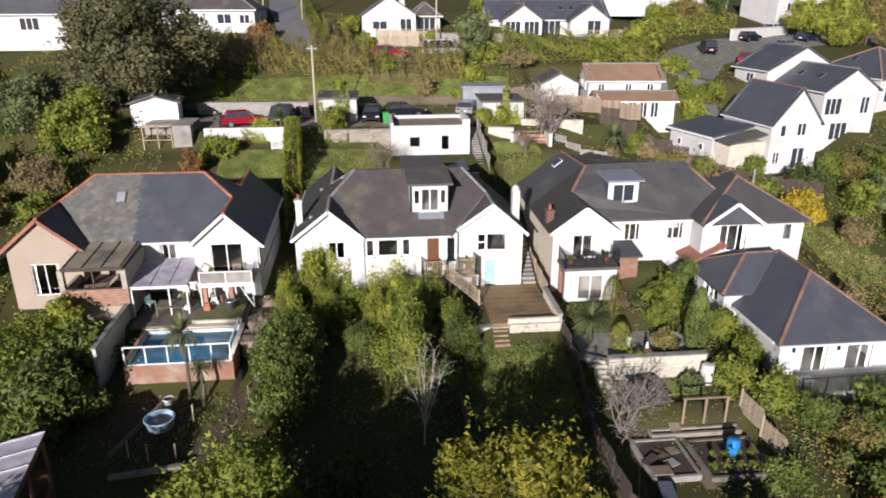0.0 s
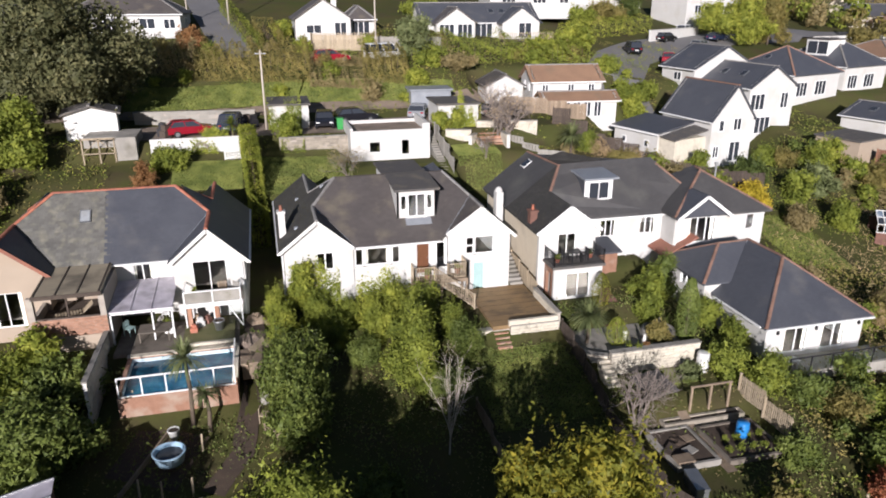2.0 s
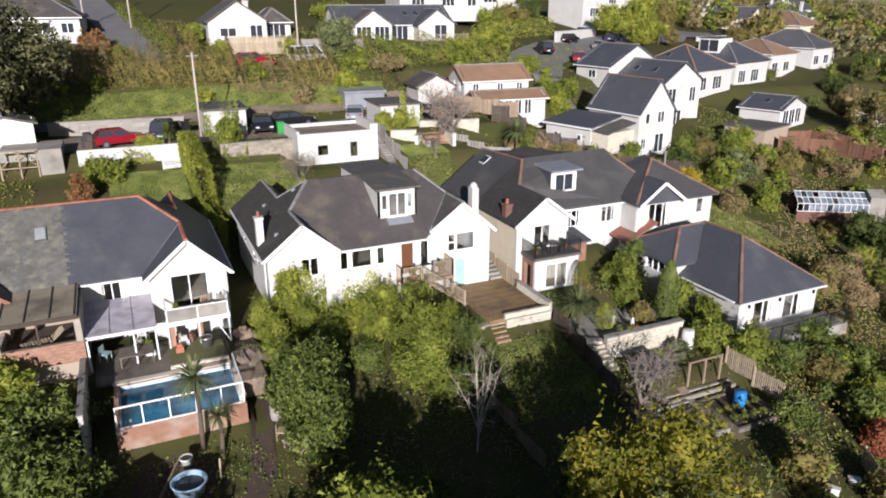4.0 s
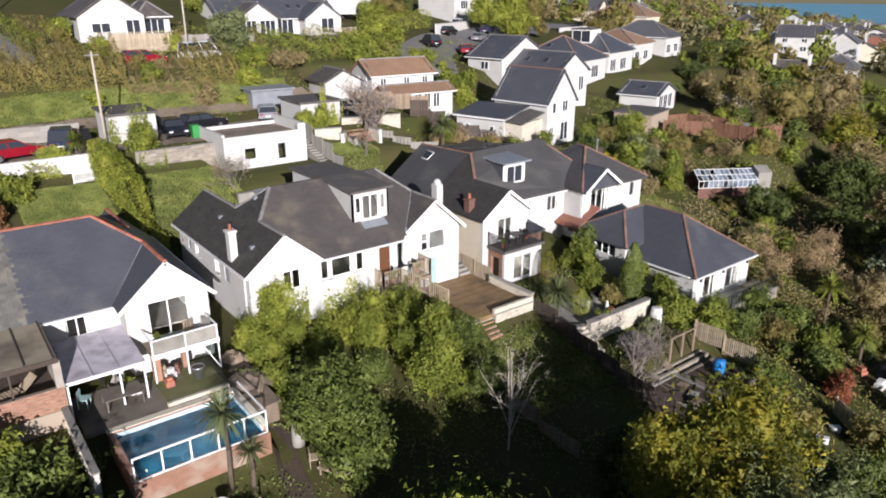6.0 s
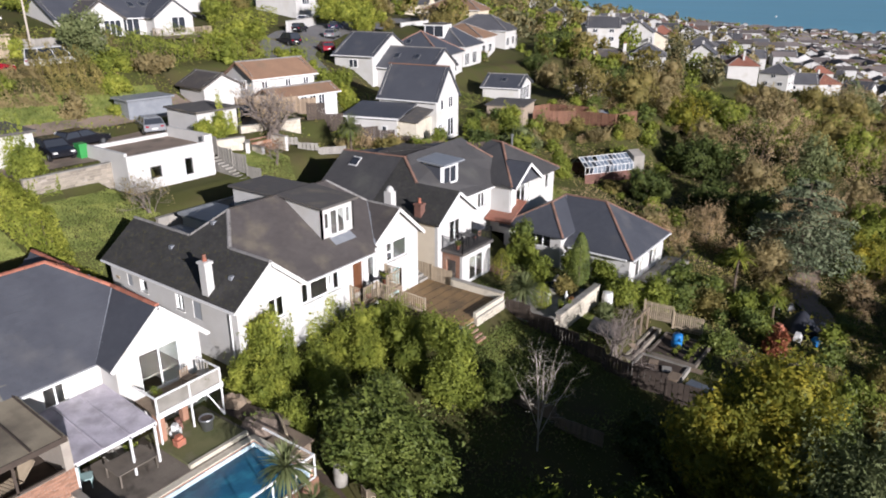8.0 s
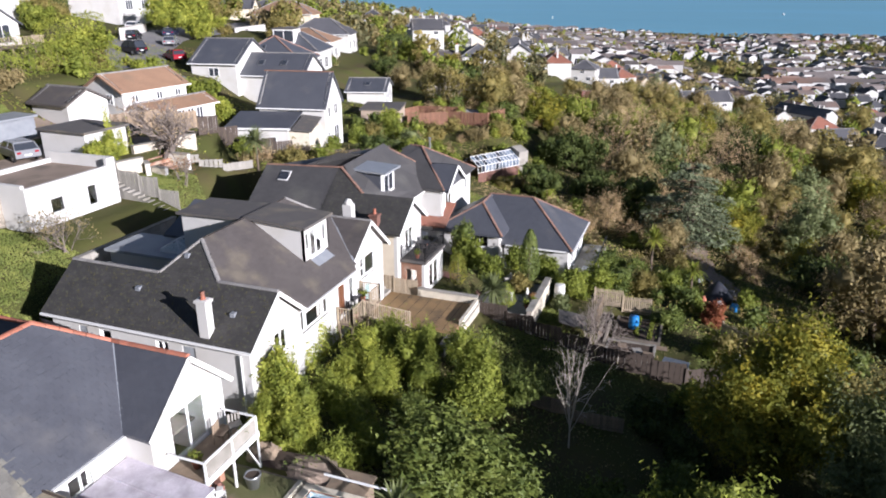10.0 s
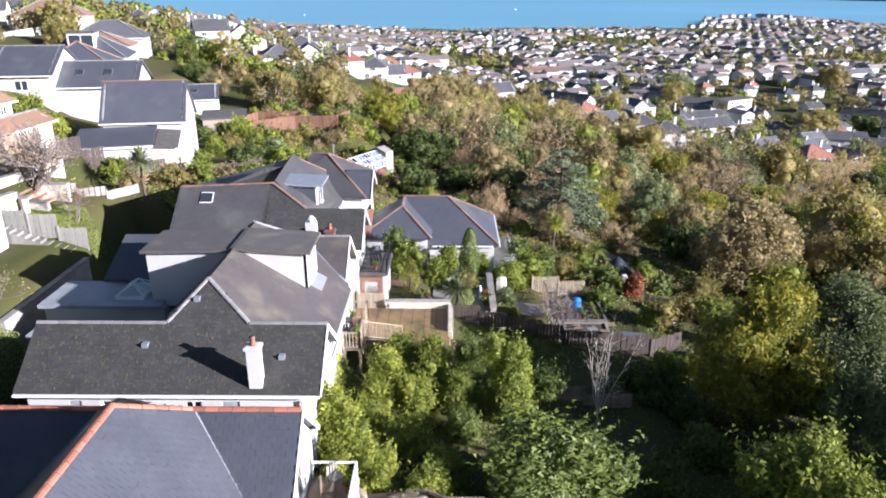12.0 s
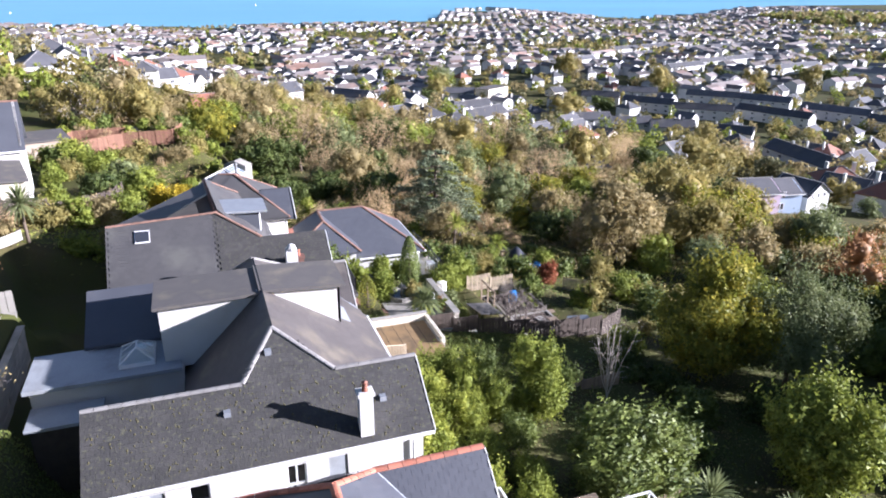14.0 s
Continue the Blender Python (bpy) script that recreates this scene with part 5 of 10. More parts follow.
def timber_deck():
    t = placed("timber_deck", "weathered timber deck with baluster railings and stairs", "deck", 4.8, 43, 0.2)
    for k in range(20):
        part("deck_board", Geo().box(3.05 + k * 0.18, 3.22 + k * 0.18, 41.95, 42.93, 1.4, 1.44), M["timber"], t)
    q = Geo()
    for x, y in ((3.1, 42.0), (4.9, 42.0), (6.6, 42.0), (6.6, 43.2), (3.1, 42.8)):
        q.box(x - 0.06, x + 0.06, y - 0.06, y + 0.06, -0.2, 1.4)
    q.box(3.05, 6.65, 41.98, 42.06, 1.22, 1.4).box(6.57, 6.65, 42.06, 43.3, 1.22, 1.4)
    part("joist", q, M["timber"], t)
    railing(t, [(3.1, 42.85, 1.44), (3.1, 42.0, 1.44), (4.4, 42.0, 1.44)], 0.95, 0.15)
    railing(t, [(5.3, 42.0, 1.44), (6.6, 42.0, 1.44), (6.6, 43.2, 1.44)], 1.05, 0.13)
    railing(t, [(4.4, 41.95, 1.4), (6.55, 40.1, 0.05)], 1.0, 0.14)
    for k in range(8):
        a = Vector((4.75, 41.9, 1.3)).lerp(Vector((6.65, 40.3, 0.1)), k / 7)
        part("tread", Geo().box(a.x - 0.15, a.x + 0.15, a.y - 0.1, a.y + 0.85, a.z - 0.03, a.z + 0.02), M["timber"], t)
    return t


timber_deck()


def terrace():
    t = placed("terrace", "brown paved terrace on a stone retaining wall", "terrace", 9, 40.5, -1.4)
    part("paving", Geo().box(6.95, 11.0, 37.5, 43.28, -0.25, 0.0), M["decking"], t)
    part("core", Geo().box(7.0, 10.95, 37.55, 43.2, -1.6, -0.25), M["mortar"], t)
    g = Geo()
    for k in range(1, 8):
        g.box(6.96, 10.99, 37.5 + k * 0.72, 37.53 + k * 0.72, 0.0, 0.004)
    part("paving_joint", g, M["soil"], t)
    g = Geo().box(7.9, 11.05, 37.3, 37.5, -0.02, 0.34).box(10.98, 11.16, 37.5, 41.2, -0.02, 0.34)
    part("kerb", g, M["pale_stone"], t)
    return t


terrace()
stone_wall("retaining_wall", "rubble stone retaining wall under the terrace", (8.0, 37.25), (11.1, 37.25), -1.7, -0.02, 0.3, "pale_stone", seed=3)
stone_wall("garden_wall", "low pale stone garden wall below the deck", (5.6, 37.6), (7.6, 37.6), -1.5, -0.3, 0.3, "pale_stone", seed=4)


def steps(name, label, x0, x1, y0, z0, n, run, rise, material, up=(0, 1)):
    t = thing(name, label, "steps", (x0 + x1) / 2, y0, z0)
    for k in range(n):
        part("step", Geo().box(-(x1 - x0) / 2, (x1 - x0) / 2, k * run, (k + 1) * run + 0.02, -0.6, (k + 1) * rise), M[material], t)
    return t


steps("stone_steps", "worn stone steps beside the white bungalow", 10.1, 11.0, 43.3, 0.0, 11, 0.36, 0.17, "concrete")
steps("brick_steps", "curved brick garden steps beside the terrace", 7.0, 7.9, 36.0, -1.5, 7, 0.27, 0.18, "brick")
fence("board_fence", "weathered timber board fence between two gardens", [(11.3, 50), (11.3, 41.5)], 1.3, "timber_pale")
stone_wall("boundary_wall", "low beige block boundary wall beside the terrace", (11.25, 37.4), (11.25, 41.4), -1.7, 0.45, 0.2, "pale_stone", seed=6, w=0.6, h=0.36)
fence("lower_fence", "grey timber fence down the slope", [(11.3, 37.2), (11.3, 33.8), (10.8, 28.5)], 1.1, "timber_dark", 0.2)
fence("shaded_fence", "old timber fence beside the bare tree", [(4.4, 32.4), (4.5, 30.0), (4.6, 27.4)], 0.9, "timber")

# ---- the semi-detached pair with red ridge tiles ----
def semi_pair():
    b = placed("semi_detached_house", "white and tan semi-detached bungalows under a hipped slate roof", "house", -15.2, 47, 0.3)
    g = Geo()
    g.wall((-11.3, 42.5), (-7.25, 42.5), -0.4, 4.1, 0.25, [(1.05, 3.0, 2.0, 3.95)]).gable((-11.3, 42.5), (-7.25, 42.5), (-9.2, 42.5, 5.82), 4.1)
    g.wall((-7.25, 42.75), (-7.25, 52.8), -0.2, 4.0)
    g.wall((-15.2, 43.8), (-11.3, 43.8), 0.2, 3.9, 0.25, [(1.45, 2.55, 2.55, 3.8)]).wall((-11.3, 43.8), (-11.3, 42.75), -0.2, 4.0)
    g.wall((-7.25, 52.8), (-15.2, 52.8), 0.2, 3.9)
    part("wall", g, M["render"], b)
    g = Geo()
    g.wall((-22.4, 42.5), (-18.1, 42.5), 0.0, 4.0, 0.25, [(1.2, 2.9, 0.9, 3.0)]).gable((-22.4, 42.5), (-18.1, 42.5), (-20.2, 42.5, 5.75), 4.0)
    g.wall((-18.1, 42.75), (-18.1, 43.8), 0.2, 3.9).wall((-18.1, 43.8), (-15.2, 43.8), 0.2, 3.9).wall((-22.4, 52.8), (-22.4, 42.75), 0.0, 4.0).wall((-15.2, 52.8), (-22.4, 52.8), 0.2, 3.9)
    part("wall", g, M["tan"], b, "tan rendered walls of the neighbouring half")
    room(b, -14.9, -7.2, 43.9, 52.5, 1.95, 4.0)
    room(b, -22.1, -15.4, 43.9, 52.5, 0.85, 3.85)
    window(b, (-10.25, 42.5, 2.0), (1, 0), 1.95, 1.95, 2, 1, 0.05, sill=False, label="white framed sliding balcony doors")
    window(b, (-13.75, 43.8, 2.55), (1, 0), 1.1, 1.25, 2, 1, curtain=True)
    window(b, (-21.2, 42.5, 0.9), (1, 0), 1.7, 2.1, 2, 1, 0.05, sill=False, curtain=True)
    R0, R1, H, K = (-11.15, 47.25, 7.4), (-18.2, 47.25, 7.4), (-9.2, 45.75, 6.0), (-9.2, 48.75, 6.0)
    HL, KL = (-20.2, 45.75, 6.0), (-20.2, 48.75, 6.0)
    front_new = [(-15.2, 43.4, 3.92), (-11.55, 43.4, 3.92), H, R0, (-15.2, 47.25, 7.4)]
    gab_w = [(-9.2, 42.2, 6.0), H, (-11.55, 43.4, 3.92), (-11.62, 42.2, 3.92)]
    east = [(-6.98, 42.2, 3.86), (-6.98, 53.2, 3.86), (-9.2, 53.2, 6.0), K, R0, H, (-9.2, 42.2, 6.0)]
    back = [R0, K, (-11.55, 51.0, 3.92), (-17.85, 51.0, 3.92), KL, R1]
    backs = [[K, (-9.2, 53.2, 6.0), (-11.62, 53.2, 3.92), (-11.55, 51.0, 3.92)], [(-20.2, 53.2, 6.0), KL, (-17.85, 51.0, 3.92), (-17.78, 53.2, 3.92)]]
    front_old = [(-17.85, 43.4, 3.92), (-15.2, 43.4, 3.92), (-15.2, 47.25, 7.4), R1, HL]
    gab_l = [(-20.2, 42.2, 6.0), (-17.78, 42.2, 3.92), (-17.85, 43.4, 3.92), HL]
    west = [(-22.8, 53.2, 3.86), (-22.8, 42.2, 3.86), (-20.2, 42.2, 6.0), HL, R1, KL, (-20.2, 53.2, 6.0)]
    r = roof(b, [front_new, gab_w, east, back] + backs, M["slate"], 0.13, M["slate"], 51, "smooth blue-grey slates", 0.32, 0.21)
    roof(b, [front_old], M["slate_pale"], 0.13, M["slate_pale"], 71, "old lichened grey slates", 0.3, 0.2)
    roof(b, [gab_l, west], M["slate"], 0.13, M["slate"], 81, "dark slates", 0.3, 0.2)
    up = Vector((0, 0, 0.04))
    for a, c in ((R1, R0), (R0, H), (H, (-9.2, 42.2, 6.0)), (R0, K), (K, (-9.2, 53.2, 6.0)), (R1, HL), (HL, (-20.2, 42.2, 6.0)), (R1, KL)):
        ridge_tiles(r, Vector(a) + up, Vector(c) + up, M["terracotta"], 0.45, 0.13)
    q = Geo().beam(Vector(H) + up, Vector((-11.55, 43.4, 3.95)), 0.15, 0.03)
    part("valley_flashing", q, M["lead"], r)
    # stepped edge where old slates meet new
    q = Geo()
    k = (7.4 - 3.92) / 3.85
    for i in range(1, 18):
        yy = 43.4 + i * 0.21
        if i % 3 != 1:
            zz = 3.92 + (yy - 43.4) * k
            q.slab([(-15.2, yy, zz + 0.045), (-14.85 + 0.12 * (i % 2), yy, zz + 0.045), (-14.85 + 0.12 * (i % 2), yy + 0.2, zz + 0.2 * k + 0.03), (-15.2, yy + 0.2, zz + 0.2 * k + 0.03)], 0.02)
    part("slate_edge", q, M["slate_pale"], r, "old slates toothed into the new", kind="stuff")
    n, u = Vector((0, -k, 1)).normalized(), Vector((0, 1, k)).normalized()
    c = Vector((-16.3, 45.9, 3.92 + 2.5 * k)) + n * 0.06
    s = part("skylight", Geo().beam(c - u * 0.42, c + u * 0.42, 0.62, 0.12, n), M["metal_grey"], r)
    part("pane", Geo().beam(c - u * 0.36 + n * 0.062, c + u * 0.36 + n * 0.062, 0.5, 0.02, n), M["membrane"], s, "pale blind behind the glass")
    q = Geo().beam((-11.62, 42.17, 3.84), (-9.2, 42.17, 5.92), 0.03, 0.2).beam((-9.2, 42.17, 5.92), (-6.98, 42.17, 3.78), 0.03, 0.2)
    part("bargeboard", q, M["paint"], b)
    part("bargeboard", Geo().beam((-22.8, 42.17, 3.78), (-20.2, 42.17, 5.92), 0.03, 0.2).beam((-20.2, 42.17, 5.92), (-17.78, 42.17, 3.84), 0.03, 0.2), M["roof_red"], b, "dark red bargeboards")
    gutter(b, (-15.2, 43.33, 3.82), (-11.6, 43.33, 3.82))
    gutter(b, (-6.92, 42.2, 3.76), (-6.92, 53.2, 3.76))
    part("downpipe", Geo().tube((-7.4, 42.44, 3.7), (-7.4, 42.44, 0.3), 0.04), M["upvc"], b)
    return b


semi_pair()


def balcony():
    t = placed("balcony", "white framed balcony over a brick store with glass screens", "balcony", -9.1, 41.3, 0.0)
    part("balcony_floor", Geo().box(-10.75, -7.55, 40.5, 42.17, 1.82, 1.98), M["timber"], t, "orange-brown boarded floor")
    part("fascia", Geo().box(-10.8, -7.5, 40.44, 40.5, 1.75, 2.0), M["upvc"], t)
    q = Geo()
    for x in (-10.72, -9.15, -7.58):
        q.box(x - 0.035, x + 0.035, 40.46, 40.53, 0.2, 2.72)
    q.beam((-10.75, 40.5, 2.72), (-7.55, 40.5, 2.72), 0.07, 0.06).beam((-7.58, 40.5, 2.72), (-7.58, 42.1, 2.72), 0.07, 0.06).beam((-10.72, 40.5, 2.72), (-10.72, 42.1, 2.72), 0.07, 0.06).beam((-8.35, 40.49, 1.8), (-7.55, 40.49, 0.25), 0.06, 0.05)
    part("frame", q, M["upvc"], t)
    for x0, x1 in ((-10.68, -9.19), (-9.11, -7.62)):
        part("screen_panel", Geo().box(x0, x1, 40.49, 40.505, 2.02, 2.66), M["concrete"], t, "beige milky panel")
    part("screen_panel", Geo().box(-8.4, -7.62, 40.49, 40.505, 0.3, 1.75), M["glass"], t)
    part("pillar", Geo().box(-10.75, -10.4, 40.6, 40.95, 0.0, 1.82), M["brick"], t, "orange brick pillar")
    part("pillar", Geo().box(-9.2, -8.9, 41.2, 41.5, 0.0, 1.82), M["brick"], t, "orange brick pillar")
    t.location.y += 0.3
    return t


balcony()


def canopy():
    t = placed("patio_canopy", "milky polycarbonate patio canopy on slim white posts", "canopy", -13, 42, 0.3)
    part("canopy_roof", Geo().slab([(-14.65, 40.0, 2.28), (-11.25, 40.0, 2.28), (-11.25, 43.75, 2.66), (-14.65, 43.75, 2.66)], 0.02), M["poly"], t)
    for k in range(4):
        x = -14.6 + k * 1.1
        part("glazing_bar", Geo().beam((x, 40.0, 2.3), (x, 43.75, 2.68), 0.05, 0.05), M["poly"], t)
    part("beam", Geo().box(-14.65, -11.25, 40.0, 40.08, 2.1, 2.26), M["upvc"], t)
    for x in (-14.55, -12.4, -11.35):
        part("post", Geo().box(x - 0.04, x + 0.04, 40.0, 40.08, 0.3, 2.2), M["upvc"], t)
    return t


canopy()


def lean_to():
    t = placed("brick_lean_to", "open brick lean-to with a sagging felt roof", "lean-to", -16.6, 41.8, 0.4)
    part("lean_to_roof", Geo().slab([(-18.2, 39.75, 3.72), (-14.75, 39.75, 3.72), (-14.75, 43.75, 4.0), (-18.2, 43.75, 4.0)], 0.16), M["felt_brown"], t, "brown stained felt roof")
    for k in range(4):
        x = -18.1 + k * 1.08
        part("batten", Geo().beam((x, 39.76, 3.74), (x, 43.75, 4.02), 0.06, 0.05), M["timber_dark"], t)
    part("fascia", Geo().box(-18.22, -14.73, 39.7, 39.75, 3.5, 3.72), M["timber_dark"], t)
    g = Geo().wall((-18.5, 39.85), (-14.65, 39.85), 0.2, 2.25, 0.22)
    for x0, x1 in ((-18.5, -18.2), (-14.95, -14.65)):
        g.box(x0, x1, 39.85, 40.15, 2.25, 3.56)
    g.wall((-14.65, 40.15), (-14.65, 43.7), 0.2, 3.6, 0.2).wall((-18.5, 43.7), (-18.5, 40.15), 0.2, 2.25, 0.2)
    w = part("brick_wall", g, M["mortar"], t)
    rng = np.random.default_rng(5)
    me = [mesh_from("brick", Geo().box(0.005, 0.22, -0.012, 0.02, 0.005, 0.07), M["brick"])]
    for r in range(14):
        for k in range(17):
            o = new("brick", me[0])
            o.parent = w
            o.location = (-18.49 + k * 0.2255 + (r % 2) * 0.1, 39.85 + rng.normal(0, 0.003), 1.2 + r * 0.075)
            if o.location.x > -14.88:
                o.scale.x = max(0.1, (-14.66 - o.location.x) / 0.22)
    part("lower_render", Geo().box(-18.55, -14.6, 39.78, 39.85, 0.0, 1.2), M["tan"], t, "pale rendered base")
    part("frame", Geo().box(-18.2, -14.95, 39.9, 39.96, 3.42, 3.52).box(-16.6, -16.52, 39.9, 39.96, 2.25, 3.42).box(-18.2, -14.95, 39.9, 39.98, 2.25, 2.32), M["timber_dark"], t)
    return t


lean_to()


def pool():
    t = placed("swimming_pool", "raised blue swimming pool with glass wind screen", "pool", -10.7, 36.5, -1.0)
    for a, b, top, thick in (((-13.6, 34.45), (-7.85, 34.45), 0.0, 0.25), ((-7.85, 34.7), (-7.85, 38.4), 0.28, 0.2), ((-7.85, 38.4), (-13.6, 38.4), 0.28, 0.2), ((-13.6, 38.2), (-13.6, 34.7), 0.28, 0.2)):
        part("pool_side", Geo().wall(a, b, -1.1, top, thick), M["brick"], t, "orange rendered block side")
    part("pool_liner", Geo().box(-13.38, -8.07, 34.72, 38.18, -1.05, -0.9).box(-13.38, -13.34, 34.72, 38.18, -0.9, 0.2).box(-8.11, -8.07, 34.72, 38.18, -0.9, 0.2).box(-13.34, -8.11, 38.14, 38.18, -0.9, 0.2), surface("pale_liner", (0.50, 0.60, 0.64), (0.42, 0.53, 0.58), 0.5, 2, 20, 0.0), t, "pale blue liner")
    part("pool_water", Geo().box(-13.33, -8.12, 34.74, 38.13, -0.12, 0.0), surface("pool_water", (0.016, 0.085, 0.15), (0.012, 0.065, 0.12), 0.12, 1.5, 4, 0.15, (0.03, 0.15, 0.22), 0.4, 1.2), t, "deep blue pool water")
    part("coping", Geo().box(-13.65, -7.8, 38.18, 38.5, 0.28, 0.33).box(-8.07, -7.8, 34.7, 38.18, 0.28, 0.33), M["pale_stone"], t)
    q = Geo()
    for x in (-13.5, -12.4, -11.25, -10.1, -8.95, -7.95):
        q.box(x - 0.03, x + 0.03, 34.5, 34.56, 0.0, 1.05)
    q.box(-13.53, -7.92, 34.5, 34.57, 1.05, 1.12).box(-13.53, -7.92, 34.5, 34.56, 0.0, 0.05)
    q.box(-7.98, -7.92, 34.57, 37.6, 1.05, 1.12)
    s = part("screen_frame", q, M["upvc"], t)
    for x0, x1 in ((-13.47, -12.43), (-12.37, -11.28), (-11.22, -10.13), (-10.07, -8.98), (-8.92, -7.98)):
        part("pane", Geo().box(x0, x1, 34.52, 34.535, 0.05, 1.05), M["glass"], s).visible_shadow = False
    return t


pool()
solo("patio", Geo().box(-14.4, -7.8, 38.5, 42.15, 0.2, 0.36), M["patio"], "stained concrete patio behind the pool", "patio", kind="structure")
stone_wall("side_wall", "white rendered boundary wall beside the pool", (-14.75, 34.2), (-14.75, 40.0), -1.2, 1.25, 0.18, "pale_stone", "render", 0.45, 0.24, seed=8)

# ---- the house with red hips and two fronts ----
def double_front():
    b = placed("double_fronted_house", "white rendered house with slate hips and red ridge tiles", "house", 21, 47, -0.5)
    g = Geo()
    g.wall((12.0, 43.2), (16.2, 43.2), -0.9, 3.85, 0.25, [(1.4, 2.75, 1.8, 3.45)]).gable((12.0, 43.2), (16.2, 43.2), (14.1, 43.2, 5.35), 3.85)
    g.wall((16.2, 43.45), (16.2, 46.0), -0.9, 3.8).wall((16.2, 46.0), (23.0, 46.0), -0.6, 3.45, 0.25, [(1.7, 3.2, 1.9, 3.2), (4.95, 6.5, 1.9, 3.2)])
    g.wall((23.0, 46.0), (23.0, 44.45), -0.4, 3.7).wall((23.0, 44.2), (30.5, 44.2), -0.6, 3.75, 0.25, [(1.1, 3.4, 1.5, 3.45), (6.0, 6.7, 2.2, 3.4)]).wall((30.5, 44.45), (30.5, 51), -0.6, 3.75)
    g.wall((30.5, 51), (23.2, 51), -0.4, 3.7).wall((23.2, 54.6), (12.0, 54.6), 0.4, 3.7)
    part("wall", g, M["render"], b)
    part("wall", Geo().wall((12.0, 54.4), (12.0, 43.45), -0.9, 3.7, 0.25), M["cream"], b, "pinkish cream side wall")
    room(b, 12.3, 30.2, 46.3, 50.8, 1.1, 3.45)
    room(b, 12.3, 15.9, 43.5, 46.2, 1.75, 3.7)
    room(b, 23.3, 30.2, 44.5, 46.2, 1.15, 3.5)
    window(b, (13.4, 43.2, 1.8), (1, 0), 1.35, 1.65, 2, 1, 0.05, sill=False)
    window(b, (17.9, 46, 1.9), (1, 0), 1.5, 1.3, 3, 1, curtain=True)
    window(b, (21.15, 46, 1.9), (1, 0), 1.55, 1.3, 3, 1, curtain=True)
    window(b, (24.1, 44.2, 1.5), (1, 0), 2.3, 1.95, 3, 1, 0.05, sill=False, curtain=True)
    window(b, (29.0, 44.2, 2.2), (1, 0), 0.7, 1.2, 1, 1)
    R0, R1 = (15.7, 49.0, 6.75), (23.5, 49.4, 6.75)
    W0, WB = (14.1, 46.6, 5.5), (15.5, 55.0, 6.5)
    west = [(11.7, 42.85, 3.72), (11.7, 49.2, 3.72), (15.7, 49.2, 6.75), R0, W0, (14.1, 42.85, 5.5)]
    west_new = [(11.7, 49.2, 3.72), (11.7, 55.0, 3.72), (15.5, 55.0, 6.6), (15.7, 49.2, 6.75)]
    ge = [(14.1, 42.85, 5.5), W0, (16.5, 45.65, 3.72), (16.5, 42.85, 3.72)]
    main = [W0, R0, R1, (25.1, 47.2, 5.2), (23.0, 45.65, 3.5), (16.5, 45.65, 3.55)]
    back = [R0, (15.5, 55.0, 6.55), (19.0, 55.0, 3.8), (24, 53.2, 3.6), R1]
    P, Q = (26.6, 47.2, 6.2), (26.9, 48.4, 6.2)
    wing = [[(22.7, 43.85, 3.7), (30.85, 43.85, 3.7), P], [(30.85, 43.85, 3.7), (30.85, 51.3, 3.7), Q, P], [(30.85, 51.3, 3.7), (22.7, 51.3, 3.7), Q], [(22.7, 51.3, 3.7), (22.7, 43.85, 3.7), P, Q]]
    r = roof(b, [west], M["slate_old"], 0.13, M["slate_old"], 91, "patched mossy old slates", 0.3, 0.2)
    r2 = roof(b, [ge, main, back, west_new] + wing, M["slate_mid"], 0.13, M["slate_mid"], 101, "grey slates", 0.3, 0.2)
    sg = [[(24.95, 43.45, 5.25), (22.75, 43.45, 3.65), (22.75, 43.9, 3.65), (24.95, 45.7, 5.25)], [(27.15, 43.45, 3.65), (24.95, 43.45, 5.25), (24.95, 45.7, 5.25), (27.15, 43.9, 3.65)]]
    roof(b, sg, M["slate"], 0.1, M["slate"], 121)
    part("gable_cladding", Geo().gable((22.9, 43.75), (27.0, 43.75), (24.95, 43.75, 5.12), 3.68, 0.2), M["slate"], b, "grey slate-hung gable")
    part("bargeboard", Geo().beam((22.72, 43.42, 3.6), (24.95, 43.42, 5.2), 0.04, 0.22).beam((24.95, 43.42, 5.2), (27.18, 43.42, 3.6), 0.04, 0.22), M["upvc"], b)
    up = Vector((0, 0, 0.04))
    for a, c in ((R0, R1), (R0, W0), (P, Q), (R1, (25.1, 47.2, 5.2)), ((22.7, 43.85, 3.7), P), ((30.85, 43.85, 3.7), P), (R0, (15.5, 55.0, 6.55))):
        ridge_tiles(r2, Vector(a) + up, Vector(c) + up, M["terracotta_old"], 0.45, 0.12)
    # dormer
    q = Geo().box(16.7, 18.9, 46.4, 48.6, 4.4, 6.25)
    d = part("dormer", q, M["upvc"], b, "white dormer with a slate-grey flat roof")
    part("dormer_roof", Geo().slab([(16.45, 45.95, 6.4), (19.15, 45.95, 6.4), (19.15, 48.9, 6.55), (16.45, 48.9, 6.55)], 0.14), M["lead"], d)
    part("dormer_cheek", Geo().box(16.66, 16.7, 46.45, 48.6, 4.9, 6.2), M["slate"], d)
    window(b, (17.0, 46.34, 4.75), (1, 0), 1.6, 1.3, 2, 1, 0.0, sill=True, pane="pane_far")
    # skylight in the old slates
    k = (6.55 - 3.72) / 3.8
    n, u = Vector((-k, 0, 1)).normalized(), Vector((1, 0, k)).normalized()
    c = Vector((14.75, 53.1, 3.72 + (14.75 - 11.7) * k)) + n * 0.06
    s = part("skylight", Geo().beam(c - u * 0.42, c + u * 0.42, 0.8, 0.12, n), M["upvc"], r)
